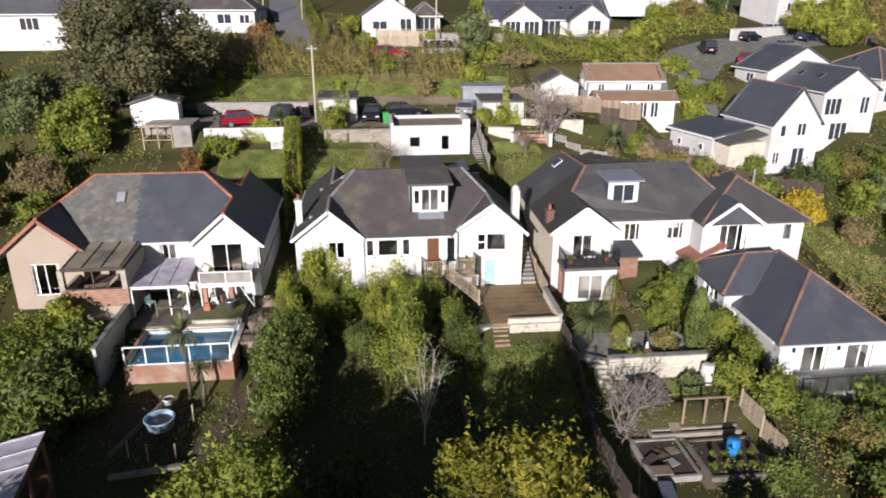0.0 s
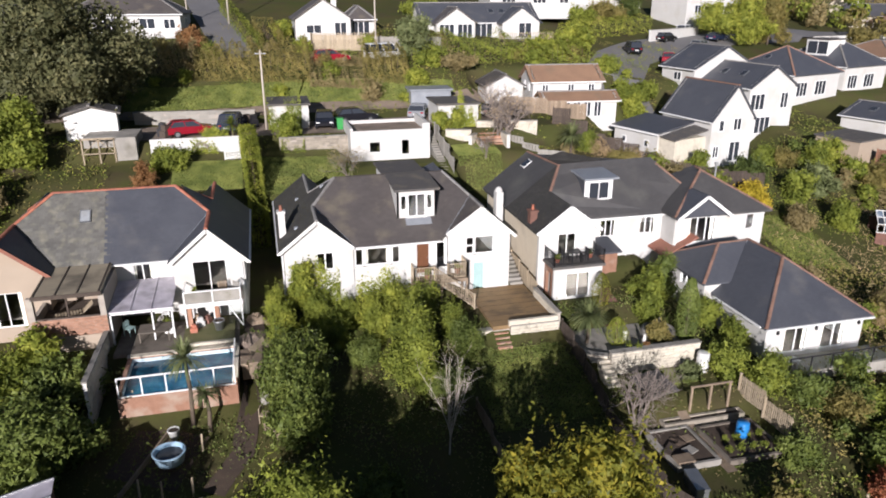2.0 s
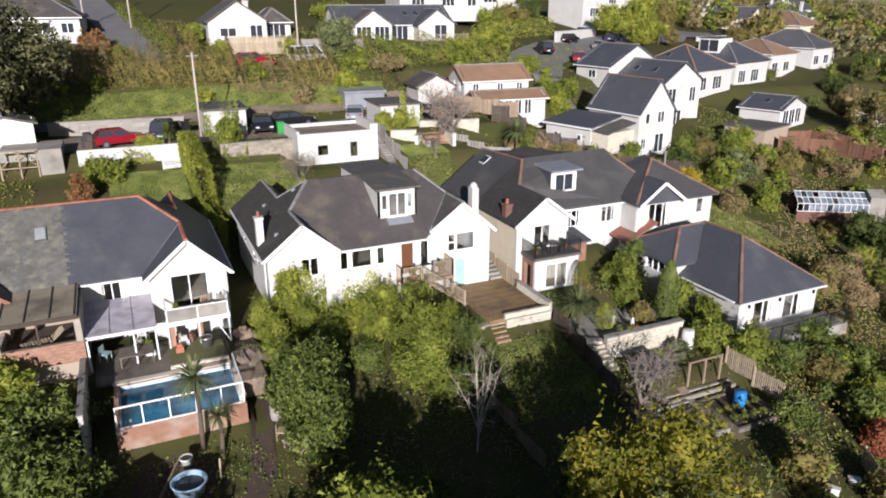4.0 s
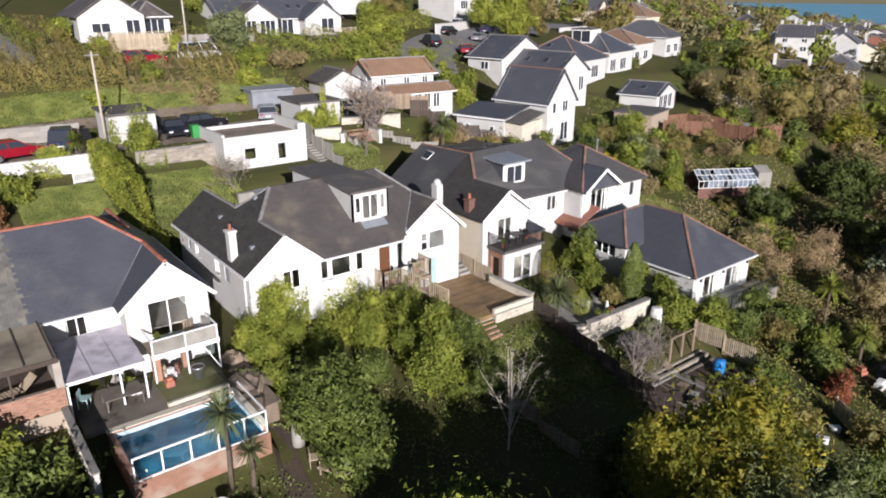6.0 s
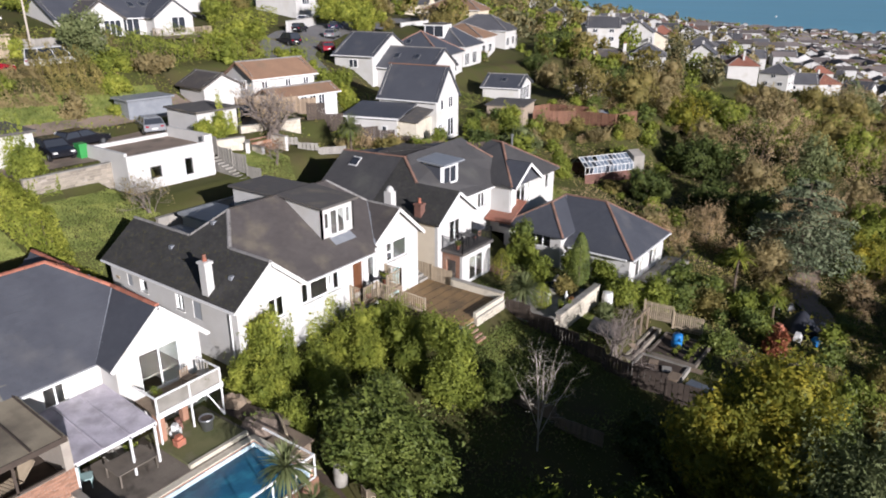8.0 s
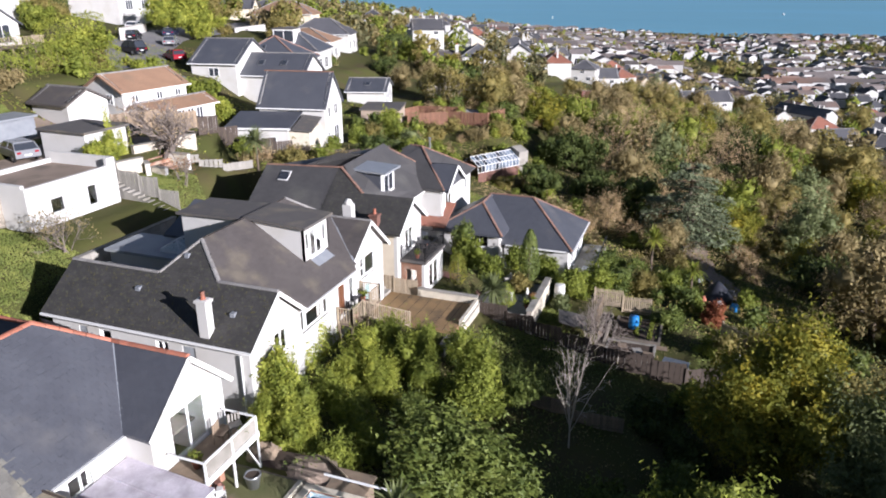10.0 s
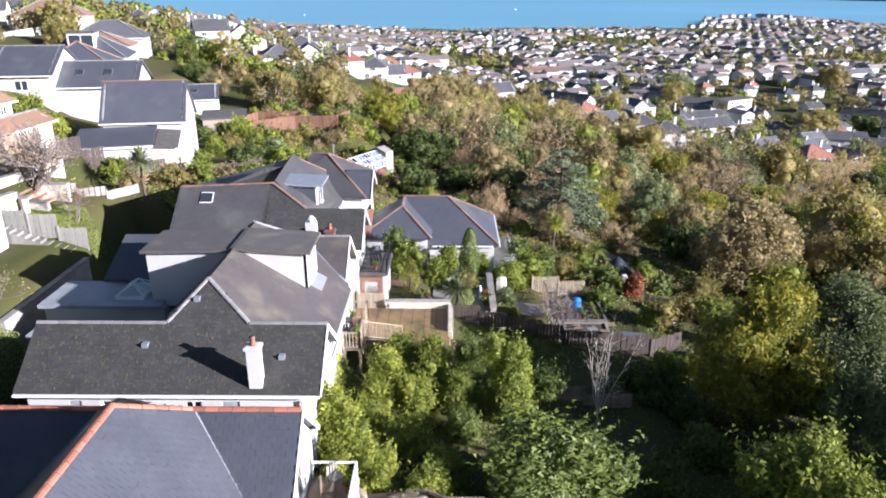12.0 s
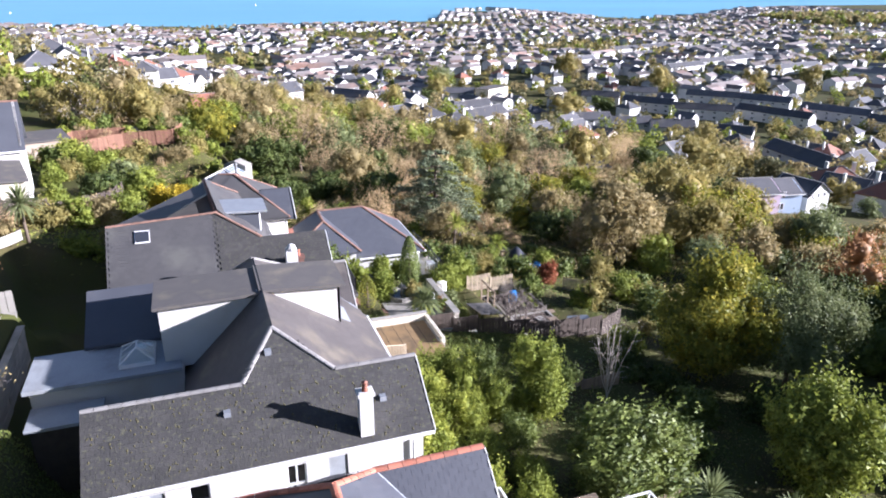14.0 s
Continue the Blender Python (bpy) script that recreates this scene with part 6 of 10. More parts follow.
    part("pane", Geo().beam(c - u * 0.36 + n * 0.063, c + u * 0.36 + n * 0.063, 0.75, 0.02, n), M["pane_far"], s)
    chimney(b, 12.1, 44.8, 3.6, 4.85, 0.5, 0.55, "brick_red", 1, 0.12)
    part("bargeboard", Geo().beam((11.7, 42.82, 3.64), (14.1, 42.82, 5.42), 0.03, 0.2).beam((14.1, 42.82, 5.42), (16.5, 42.82, 3.64), 0.03, 0.2), M["upvc"], b)
    gutter(b, (16.5, 45.6, 3.44), (23.0, 45.6, 3.42))
    part("downpipe", Geo().tube((20.2, 45.95, 3.4), (20.2, 45.95, 0.0), 0.05).tube((23.1, 44.1, 3.6), (23.1, 44.1, 0.0), 0.05), M["upvc"], b)
    part("flue", Geo().tube((27.8, 47.0, 5.0), (27.8, 47.0, 6.6), 0.09, 0.09).tube((27.8, 47.0, 6.6), (27.8, 47.0, 6.75), 0.14, 0.14), M["metal_grey"], b)
    return b


double_front()


def balcony_room():
    t = placed("balcony_room", "white flat-topped garden room with a railed balcony", "balcony", 14.3, 42.3, -0.7)
    g = Geo().wall((12.5, 41.5), (16.0, 41.5), -0.9, 1.6, 0.2, [(0.9, 2.65, -0.55, 1.2)]).wall((16.0, 41.7), (16.0, 43.15), -0.9, 1.6, 0.2)
    part("wall", g, M["render"], t)
    part("wall", Geo().wall((12.5, 43.15), (12.5, 41.7), -0.9, 1.6, 0.2, [(0.3, 1.1, -0.6, 1.1)]), M["brick"], t, "orange brick end wall with an arch")
    part("balcony_floor", Geo().box(12.35, 16.15, 41.35, 43.17, 1.6, 1.78), M["felt"], t)
    window(t, (13.4, 41.5, -0.55), (1, 0), 1.75, 1.75, 2, 1, 0.05, sill=False)
    room(t, 12.72, 15.78, 41.72, 43.1, -0.6, 1.5)
    part("inner_wall", Geo().box(12.72, 15.78, 43.1, 43.17, -0.6, 1.5), M["dark_room"], t)
    railing(t, [(12.45, 43.1, 1.78), (12.45, 41.45, 1.78), (16.05, 41.45, 1.78), (16.05, 43.1, 1.78)], 0.95, 0.12, 0.02, "metal_dark", 0.04, post=0.05)
    part("porch_roof", Geo().slab([(16.3, 43.6, 1.6), (18.6, 43.6, 1.6), (18.6, 46.0, 1.95), (16.3, 46.0, 1.95)], 0.12), M["slate"], t)
    part("porch", Geo().box(16.4, 18.4, 43.9, 46.0, -0.8, 1.6), M["brick"], t)
    return t


balcony_room()

# ---- the hipped bungalow lower down ----
def hip_bungalow():
    b = placed("hipped_bungalow", "cream bungalow with grey slate hips and red ridge tiles", "house", 27, 38, -2.6)
    g = Geo()
    g.wall((23.4, 33.9), (30.6, 33.9), -2.8, -0.3, 0.25, [(1.35, 3.15, -2.35, -0.5), (4.15, 6.0, -2.35, -0.45)]).wall((30.6, 34.15), (30.6, 43.0), -2.8, -0.3)
    g.wall((30.6, 43.0), (23.4, 43.0), -2.6, -0.2).wall((23.4, 39.0), (23.4, 34.15), -2.8, -0.3)
    g.wall((22.5, 39.2), (26.0, 39.2), -2.6, 0.6).wall((22.5, 44.3), (22.5, 39.45), -2.6, 0.65, 0.25, [(2.2, 4.2, -0.55, 0.5)])
    part("wall", g, M["render"], b)
    room(b, 23.6, 30.4, 34.1, 42.8, -2.4, -0.3)
    window(b, (24.75, 33.9, -2.35), (1, 0), 1.8, 1.85, 2, 1, 0.05, sill=False, curtain=True)
    window(b, (27.55, 33.9, -2.35), (1, 0), 1.85, 1.9, 2, 1, 0.05, sill=False, curtain=True)
    window(b, (22.5, 42.1, -0.55), (0, -1), 2.0, 1.05, 3, 1, 0.05)
    P, Q = (26.95, 37.6, 2.6), (26.95, 41.2, 2.6)
    main = [[(23.05, 33.55, -0.25), (30.95, 33.55, -0.25), P], [(30.95, 33.55, -0.25), (30.95, 43.3, -0.25), Q, P], [(30.95, 43.3, -0.25), (23.05, 43.3, -0.25), Q], [(23.05, 43.3, -0.25), (23.05, 33.55, -0.25), P, Q]]
    S, T = (24.6, 41.2, 2.5), (26.95, 41.2, 2.55)
    left = [[(22.15, 38.85, 0.62), (26.2, 38.85, 0.62), T, S], [(22.15, 44.6, 0.62), (22.15, 38.85, 0.62), S], [(26.9, 44.6, 0.62), (22.15, 44.6, 0.62), S, T]]
    r = roof(b, main + left, M["slate"], 0.13, M["slate"], 141, "smooth grey slates", 0.32, 0.21)
    up = Vector((0, 0, 0.04))
    for a, c in ((P, Q), ((23.05, 33.55, -0.25), P), ((30.95, 33.55, -0.25), P), ((30.95, 43.3, -0.25), Q), ((22.15, 38.85, 0.62), S), ((22.15, 44.6, 0.62), S), (S, T)):
        ridge_tiles(r, Vector(a) + up, Vector(c) + up, M["terracotta_old"], 0.45, 0.12)
    part("valley_flashing", Geo().beam((25.3, 39.5, 1.15), (26.95, 41.1, 2.6), 0.2, 0.05), M["lead"], r)
    part("tiled_slope", Geo().slab([(22.0, 43.5, 0.95), (24.6, 43.5, 2.2), (24.6, 45.9, 2.2), (22.0, 45.9, 0.95)], 0.12), M["roof_red"], b, "small red tiled roof slope")
    gutter(b, (23.05, 33.48, -0.34), (30.95, 33.48, -0.34))
    gutter(b, (22.98, 34.0, -0.34), (22.98, 38.8, -0.34))
    return b


hip_bungalow()

# ---- garages, sheds and cars by the lane ----
def white_garage():
    t = placed("garage", "white rendered flat-roofed garage with a raised parapet", "garage", 5.5, 64.5, 4.6)
    g = Geo().wall((1.9, 62.9), (9.1, 62.9), 4.2, 7.4, 0.25, [(1.7, 2.6, 5.5, 6.35), (4.6, 5.25, 5.2, 6.45)]).wall((9.1, 63.15), (9.1, 68.5), 4.4, 7.9, 0.25, [(0.5, 1.1, 5.2, 6.6)]).wall((9.1, 68.75), (1.9, 68.75), 4.4, 7.4).wall((1.9, 68.5), (1.9, 63.15), 4.4, 7.6)
    g.box(8.4, 9.1, 62.9, 63.15, 7.4, 7.9)
    part("wall", g, M["render"], t)
    part("flat_roof", Geo().box(2.15, 8.85, 63.15, 68.5, 6.9, 7.1), M["gravel"], t, "gravelled flat roof")
    part("room_floor", Geo().box(2.15, 8.85, 63.15, 68.5, 4.5, 4.6), M["dark_room"], t)
    window(t, (3.6, 62.9, 5.5), (1, 0), 0.9, 0.85, 1, 1, frame="metal_dark")
    window(t, (6.5, 62.9, 5.2), (1, 0), 0.65, 1.25, 1, 1, frame="metal_dark")
    window(t, (9.1, 63.65, 5.2), (0, 1), 0.6, 1.4, 1, 1)
    q = Geo()
    for k in range(6):
        q.box(5.35 + k * 0.17, 5.38 + k * 0.17, 62.85, 62.88, 4.9, 6.8)
    for k in range(9):
        q.box(5.35, 6.25, 62.84, 62.87, 4.95 + k * 0.22, 4.98 + k * 0.22)
    part("trellis", q, M["paint"], t, "white painted trellis")
    return t


white_garage()


def flat_shed(label, x0, x1, y0, y1, z0, z1, wall, top, group="", door_mat=None):
    t = placed("shed", label, "shed", (x0 + x1) / 2, (y0 + y1) / 2, z0, group)
    part("wall", Geo().box(x0, x1, y0, y1, z0 - 0.4, z1), M[wall], t)
    part("flat_roof", Geo().slab([(x0 - 0.2, y0 - 0.25, z1 + 0.16), (x1 + 0.2, y0 - 0.25, z1 + 0.12), (x1 + 0.2, y1 + 0.2, z1 + 0.2), (x0 - 0.2, y1 + 0.2, z1 + 0.24)], 0.16), M[top], t)
    if door_mat:
        part("door", Geo().box(x0 + 0.5, x1 - 0.5, y0 - 0.05, y0, z0, z1 - 0.3), M[door_mat], t)
    return t


flat_shed("white flat-roofed garage behind the lawn", -4.8, -1.2, 69.2, 73.5, 6.7, 9.0, "render", "felt")
flat_shed("white flat-roofed garage with dark felt roof", 11.0, 15.0, 67.3, 71.5, 6.5, 8.75, "render", "felt")
flat_shed("grey metal container by the yard", 10.2, 14.6, 76.2, 78.4, 7.4, 9.0, "lead", "lead")
house("white painted garden shed with a black felt roof", -20.3, 70.2, 8, 4.2, 3.4, 1.5, 0.6, "cross", "paint", "felt", [("e", 0, 0.8, 0.9, 0.8)], z=7.6, name="shed")


def frame_shed():
    t = placed("potting_shed", "half-open grey potting shed with a weathered frame", "shed", -18.2, 65.5, 5.6)
    q = Geo()
    for x in (-20.2, -18.9, -17.7):
        q.box(x - 0.05, x + 0.05, 64.4, 64.5, 5.0, 7.5)
    q.box(-20.3, -17.6, 64.4, 64.5, 7.4, 7.55).box(-20.3, -17.6, 64.4, 64.5, 6.2, 6.28).beam((-20.2, 64.45, 6.3), (-18.9, 64.45, 7.4), 0.05, 0.05).beam((-18.9, 64.45, 7.4), (-17.7, 64.45, 6.3), 0.05, 0.05)
    part("frame", q, M["timber_pale"], t)
    part("wall", Geo().box(-17.6, -16.0, 64.5, 68.5, 4.8, 7.5).box(-20.3, -17.6, 65.6, 68.5, 4.8, 7.4), M["concrete"], t)
    return t


frame_shed()


def yard_walls():
    t = placed("yard_wall", "white rendered yard wall with an ivy-topped arch", "wall", -11.5, 65.2, 5.0)
    part("wall", Geo().wall((-15.0, 65.0), (-7.2, 65.0), 4.6, 7.1, 0.3, [(3.6, 4.7, 4.6, 6.2)]), M["render"], t)
    g = Geo()
    for k in range(9):
        a0, a1 = math.pi * k / 9, math.pi * (k + 1) / 9
        g.beam((-10.85 - 0.6 * math.cos(a0), 64.92, 6.0 + 0.6 * math.sin(a0)), (-10.85 - 0.6 * math.cos(a1), 64.92, 6.0 + 0.6 * math.sin(a1)), 0.2, 0.16, (0, 1, 0))
    part("arch", g, M["stone"], t)
    part("gate", Geo().box(-11.35, -10.35, 65.1, 65.14, 4.7, 6.3), M["timber_pale"], t)
    return t


yard_walls()
# a white wall: the grey stone colour carries the shade of the yard
stone_wall("yard_wall", "white retaining wall behind the flat roofs, greyed for its shade", (9.3, 58.75), (1.0, 58.75), 0.8, 3.95, 0.25, "concrete", "mortar", 0.8, 0.4, seed=17)
stone_wall("retaining_wall", "brown stone retaining wall behind the lawn", (-4.2, 65.0), (1.9, 65.0), 4.8, 6.7, 0.3, "stone", seed=12, w=0.5, h=0.2)
stone_wall("lane_wall", "grey concrete wall along the lane", (-17.5, 74.3), (-6.2, 73.6), 6.6, 8.0, 0.3, "concrete", seed=13, w=0.8, h=0.4)
stone_wall("yard_wall", "pale stone yard wall by the gnarled tree", (14.6, 66.4), (20.4, 65.2), 4.8, 7.2, 0.4, "pale_stone", seed=14, w=0.6, h=0.3)
fence("lawn_fence", "weathered grey panel fence with square posts beside the lawn", [(10.2, 65.6), (10.25, 62.2), (10.3, 58.9)], 1.5, "concrete", 0.3, 0.004)
fence("black_fence", "long dark stained timber fence across the gardens", [(22.6, 66.6), (28.5, 62.9), (34.4, 57.0), (40, 56.2)], 1.7, "timber_dark", 0.2)
fence("path_fence", "low pale timber fence down the sloping path", [(17.4, 65.0), (19.3, 61.9), (21.4, 60.5)], 0.7, "concrete", 0.3, 0.004)
stone_wall("garden_wall", "cream stone garden wall above the lawn", (11.2, 65.3), (13.5, 64.6), 4.6, 6.7, 0.4, "pale_stone", "render", 0.9, 0.5, seed=18)
stone_wall("garden_wall", "low cream stone wall beside the brick steps", (13.4, 63.9), (14.2, 64.9), 4.4, 6.3, 0.35, "pale_stone", "render", 0.6, 0.4, seed=19)
steps("brick_steps", "weathered brick steps up the terraced garden", 14.5, 16.7, 63.2, 4.7, 6, 0.42, 0.26, "brick")
stone_wall("step_pier", "cream stone pier beside the brick steps", (14.3, 63.1), (14.3, 64.4), 4.2, 5.9, 0.34, "pale_stone", "render", 0.5, 0.3, seed=20)
stone_wall("step_pier", "cream stone pier below the gnarled tree", (16.9, 63.1), (16.9, 65.0), 4.2, 6.4, 0.34, "pale_stone", "render", 0.5, 0.3, seed=23)
fence("cottage_fence", "brown boarded fence below the tiled cottage", [(19.5, 73.2), (24.3, 72.4), (28.6, 71.6)], 1.7, "timber", 0.16, 0.004)
steps("yard_steps", "long concrete steps beside the white garage", 9.35, 10.05, 59.5, 4.2, 16, 0.42, 0.15, "concrete")
fence("bungalow_fence", "pale boarded fence below the upper bungalow", [(1.2, 90.6), (7.5, 90.2)], 1.9, "timber_pale")
fence("bungalow_fence", "grey boarded fence below the glazed house", [(7.5, 90.2), (17.2, 90.6)], 1.7, "concrete", 0.3)


def car(label, x, y, rz, paint, z=None, long=4.2, wide=1.75, tall=1.45, van=False, group="parked cars"):
    z = float(ground_z(x, y)) + 0.07 if z is None else z
    t = thing("car", label, "car", x, y, z, rz, group)
    l, w, h = long / 2, wide / 2, tall
    side = [(-l, 0.35), (-l, 0.75), (-l + 0.1, 0.9), (-l * 0.55 if not van else -l + 0.15, 0.95), (l * 0.42, 0.93), (l - 0.2, 0.78), (l, 0.6), (l, 0.35)]
    n = len(side)
    g = Geo()
    rows = [(-w, 1.0), (-w * 0.9, 1.03), (w * 0.9, 1.03), (w, 1.0)]
    for yy, k in rows:
        g.v += [(px, yy, pz * k) for px, pz in side]
    for r in range(3):
        g.f += [(r * n + i, r * n + i + 1, (r + 1) * n + i + 1, (r + 1) * n + i) for i in range(n - 1)]
    g.f += [tuple(range(n - 1, -1, -1)), tuple(range(3 * n, 4 * n)), tuple([0, n, 2 * n, 3 * n, 4 * n - 1, 3 * n - 1, 2 * n - 1, n - 1])]
    part("body", g, M[paint], t, smooth=False)
    x0, x1, x2, x3 = (-l + 0.15, -l + 0.55, l * 0.12, l * 0.45) if not van else (-l + 0.1, -l + 0.15, l * 0.35, l * 0.7)
    wt = w * 0.8
    cab = Geo().hexa([(x0, -w * 0.93, 0.93), (x3, -w * 0.93, 0.93), (x3, w * 0.93, 0.93), (x0, w * 0.93, 0.93), (x1, -wt, h - 0.06), (x2, -wt, h - 0.06), (x2, wt, h - 0.06), (x1, wt, h - 0.06)])
    part("glasshouse", cab, M["pane_far"], t, "dark glazing")
    g = Geo().hexa([(x1 - 0.03, -wt, h - 0.08), (x2 + 0.05, -wt, h - 0.08), (x2 + 0.05, wt, h - 0.08), (x1 - 0.03, wt, h - 0.08), (x1 + 0.06, -wt + 0.08, h), (x2 - 0.06, -wt + 0.08, h), (x2 - 0.06, wt - 0.08, h), (x1 + 0.06, wt - 0.08, h)])
    for s in (-1, 1):
        for a, b in (((x0, 0.93), (x1, h - 0.07)), ((x3, 0.93), (x2, h - 0.07)), (((x0 + x3) / 2, 0.93), ((x1 + x2) / 2, h - 0.07))):
            part("pillar", Geo().beam((a[0], s * w * 0.935, a[1]), (b[0], s * wt * 1.005, b[1]), 0.07, 0.05, (0, 1, 0)), M[paint], t)
    part("roof", g, M[paint], t)
    for sx in (-l * 0.62, l * 0.62):
        for sy in (-w + 0.08, w - 0.08):
            wh = part("wheel", Geo().tube((sx, sy - 0.1, 0.31), (sx, sy + 0.1, 0.31), 0.31, 0.31, 14), M["black"], t)
            part("rim", Geo().tube((sx, sy - 0.108, 0.31), (sx, sy + 0.108, 0.31), 0.19, 0.19, 10), M["metal_grey"], wh)
    for sy in (-w * 0.7, w * 0.7):
        part("headlight", Geo().box(l - 0.12, l + 0.01, sy - 0.16, sy + 0.16, 0.6, 0.72), M["plastic_white"], t)
        part("tail_light", Geo().box(-l - 0.01, -l + 0.08, sy - 0.14, sy + 0.14, 0.68, 0.82), M["car_red"], t)
    part("number_plate", Geo().box(-l - 0.012, -l, -0.25, 0.25, 0.5, 0.61), M["plastic_white"], t)
    return t


car("dark red hatchback on the stony yard", -11.8, 68.0, 12, "car_red", long=4.1)
car("dark blue off-road car on the yard", -8.2, 69.8, 75, "car_blue", tall=1.75)
car("black hatchback beside the flat-roofed garage", 0.3, 69.8, -95, "car_black", long=3.9)
car("dark estate car on the yard", 3.6, 72.2, 10, "car_black")
car("bright red car parked behind the hedge bank", 2.6, 84.4, 5, "car_red")
car("white van by the boarded fence", 9.0, 86.0, 20, "car_white", van=True, tall=1.9, long=4.6)
car("silver car by the white garage", 10.4, 73.5, 70, "car_grey")
car("dark car on the yard of the orange-roofed house", 18.6, 71.5, 15, "car_black")
car("black off-road car on the street", 46.6, 95.4, 80, "car_black", tall=1.75)
car("dark car on the street", 58.0, 105.5, 30, "car_black")
car("silver car on the street", 62.5, 102.5, 30, "car_grey")
car("dark blue car under the bright tree", 69, 108, 30, "car_blue")
car("red car by the low white bungalow", 50.5, 92.0, 60, "car_red")
car("pale car on the far side of the street", 66, 112.3, 25, "car_white")


def pole(label, x, y, z0, z1, r=0.11, arm=True, wires=()):
    t = placed("utility_pole", label, "utility pole", x, y, z0)
    part("mast", Geo().tube((x, y, z0 - 0.3), (x, y, z1), r, r * 0.75, 8), M["bark_pale"], t, smooth=True)
    if arm:
        part("crossarm", Geo().box(x - 0.5, x + 0.5, y - 0.04, y + 0.04, z1 - 0.35, z1 - 0.27), M["metal_grey"], t)
    for w in wires:
        a, b = Vector((x, y, z1 - 0.25)), Vector(w)
        g = Geo()
        for i in range(14):
            p, q = a.lerp(b, i / 14), a.lerp(b, (i + 1) / 14)
            sag = lambda k: Vector((0, 0, -1.2 * 4 * k * (1 - k)))
            g.tube(p + sag(i / 14), q + sag((i + 1) / 14), 0.008, 0.008, 3, False)
        part("wire", g, M["black"], t)
    return t


pole("grey wooden utility pole beside the yard", -5.2, 69.5, 6.7, 14.0)
pole("wooden utility pole in front of the glazed house", 8.5, 88.5, 11.5, 19.5)
pole("wooden utility pole up the lane", -8.8, 104, 14.8, 23)
pole("wooden utility pole further up the lane", -14.0, 104, 14.8, 24)

# ---- houses above the lane ----
house("white bungalow with a dark hipped roof above the bank", -20.5, 101.5, -4, 13, 8, 2.9, 2.4, "hip", "render", "slate_brown", [("s", 2.6, 0.9, 1.9, 1.3), ("s", -2.0, 0.5, 2.8, 1.8), ("s", 5.2, 0.9, 1.4, 1.2), ("e", 0, 0.9, 1.4, 1.2)], [(-3, 0, 2.6)], z=13.8)
house("white bungalow behind the big oak", -38, 96, 5, 15, 9, 2.9, 2.5, "hip", "render", "roof_far", [("s", 4, 0.8, 2.2, 1.5), ("s", -2, 0.8, 2.2, 1.5), ("e", 0, 0.8, 1.5, 1.3)], [(-3, 0, 2.6)], z=13.5)
house("white gabled bungalow with a balcony", 3.0, 100.5, 0, 7.0, 9, 2.9, 2.3, "cross", "render", "slate_brown", [("s", -1.2, 0.9, 2.0, 1.1), ("s", 2.2, 0.3, 1.6, 2.0)], [(2, 1, 2.2)], z=13.1)
house("white side wing of the gabled bungalow", 8.1, 101.5, 0, 3.6, 7, 2.7, 1.5, "hip", "render", "slate_brown", [("s", 0, 0.3, 2.4, 2.0)], z=13.1)
house("glazed white house with twin gables and grey roof", 25.5, 104.5, 0, 17, 8, 2.6, 2.4, "gable", "render", "slate", [("s", -5.6, 0.3, 2.6, 2.0), ("s", -2.6, 0.3, 2.6, 2.0), ("s", 0.4, 0.3, 2.6, 2.0), ("s", 5.3, 0.3, 2.4, 2.0)], z=12.6, skylights=[(2, 0.5), (3.6, 0.5), (6.2, 0.5)])
house("white gable front of the glazed house", 21.3, 100.6, 0, 5.5, 4, 2.6, 1.9, "cross", "render", "slate_brown", [("s", -1.3, 0.4, 2.2, 1.9), ("s", 1.3, 0.4, 2.2, 1.9)], z=12.6)
house("white gable front of the glazed house with grey roof", 30.8, 100.6, 0, 5.5, 4, 2.6, 1.9, "cross", "render", "slate", [("s", 0.6, 0.4, 2.0, 2.0)], z=12.6)


def hill_deck(label, x0, x1, y0, y1, z, foot):
    """A boarded deck with posts and a pale balustrade in front of a house on the hill."""
    t = placed("house_deck", label, "deck", (x0 + x1) / 2, y0, foot)
    part("platform", Geo().box(x0, x1, y0, y1, z - 0.25, z), M["timber_dark"], t)
    for k in range(6):
        x = x0 + 0.1 + (x1 - x0 - 0.2) * k / 5
        part("post", Geo().box(x - 0.07, x + 0.07, y0 + 0.02, y0 + 0.16, foot - 0.4, z - 0.25), M["timber"], t)
    railing(t, [(x0 + 0.1, y1 - 0.1, z), (x0 + 0.1, y0 + 0.1, z), (x1 - 0.1, y0 + 0.1, z), (x1 - 0.1, y1 - 0.1, z)], 0.9, 0.3, 0.06, "timber_pale", 0.08)
    return t


hill_deck("dark timber deck with pale rails before the gabled bungalow", 1.2, 9.6, 94.0, 95.95, 13.2, 12.0)
hill_deck("raised timber deck with pale rails before the glazed house", 27.5, 35.0, 96.4, 98.5, 12.8, 11.6)
house("pale house far up the hill", 38, 116, -6, 14, 9, 3.6, 2.4, "hip", "render", "roof_far", [("s", -4, 0.8, 2.2, 1.6), ("s", 1, 0.8, 2.2, 1.6), ("s", 5, 0.8, 1.6, 1.6)], z=16.5)
house("white house far up the hill", 56, 128, 5, 14, 9, 4.6, 2.0, "flat", "render", "felt", [("s", -4, 0.8, 3, 1.8), ("s", 3, 0.8, 3, 1.8)], z=17)
house("white house beside the upper street", 76, 124, 12, 16, 9, 4.8, 2.2, "hip", "render", "roof_far", [("s", -5, 0.8, 2.2, 1.6), ("s", 0, 0.8, 2.2, 1.6), ("s", 5, 0.8, 2.2, 1.6), ("s", 0, 3.0, 2.2, 1.4)], z=14.5)
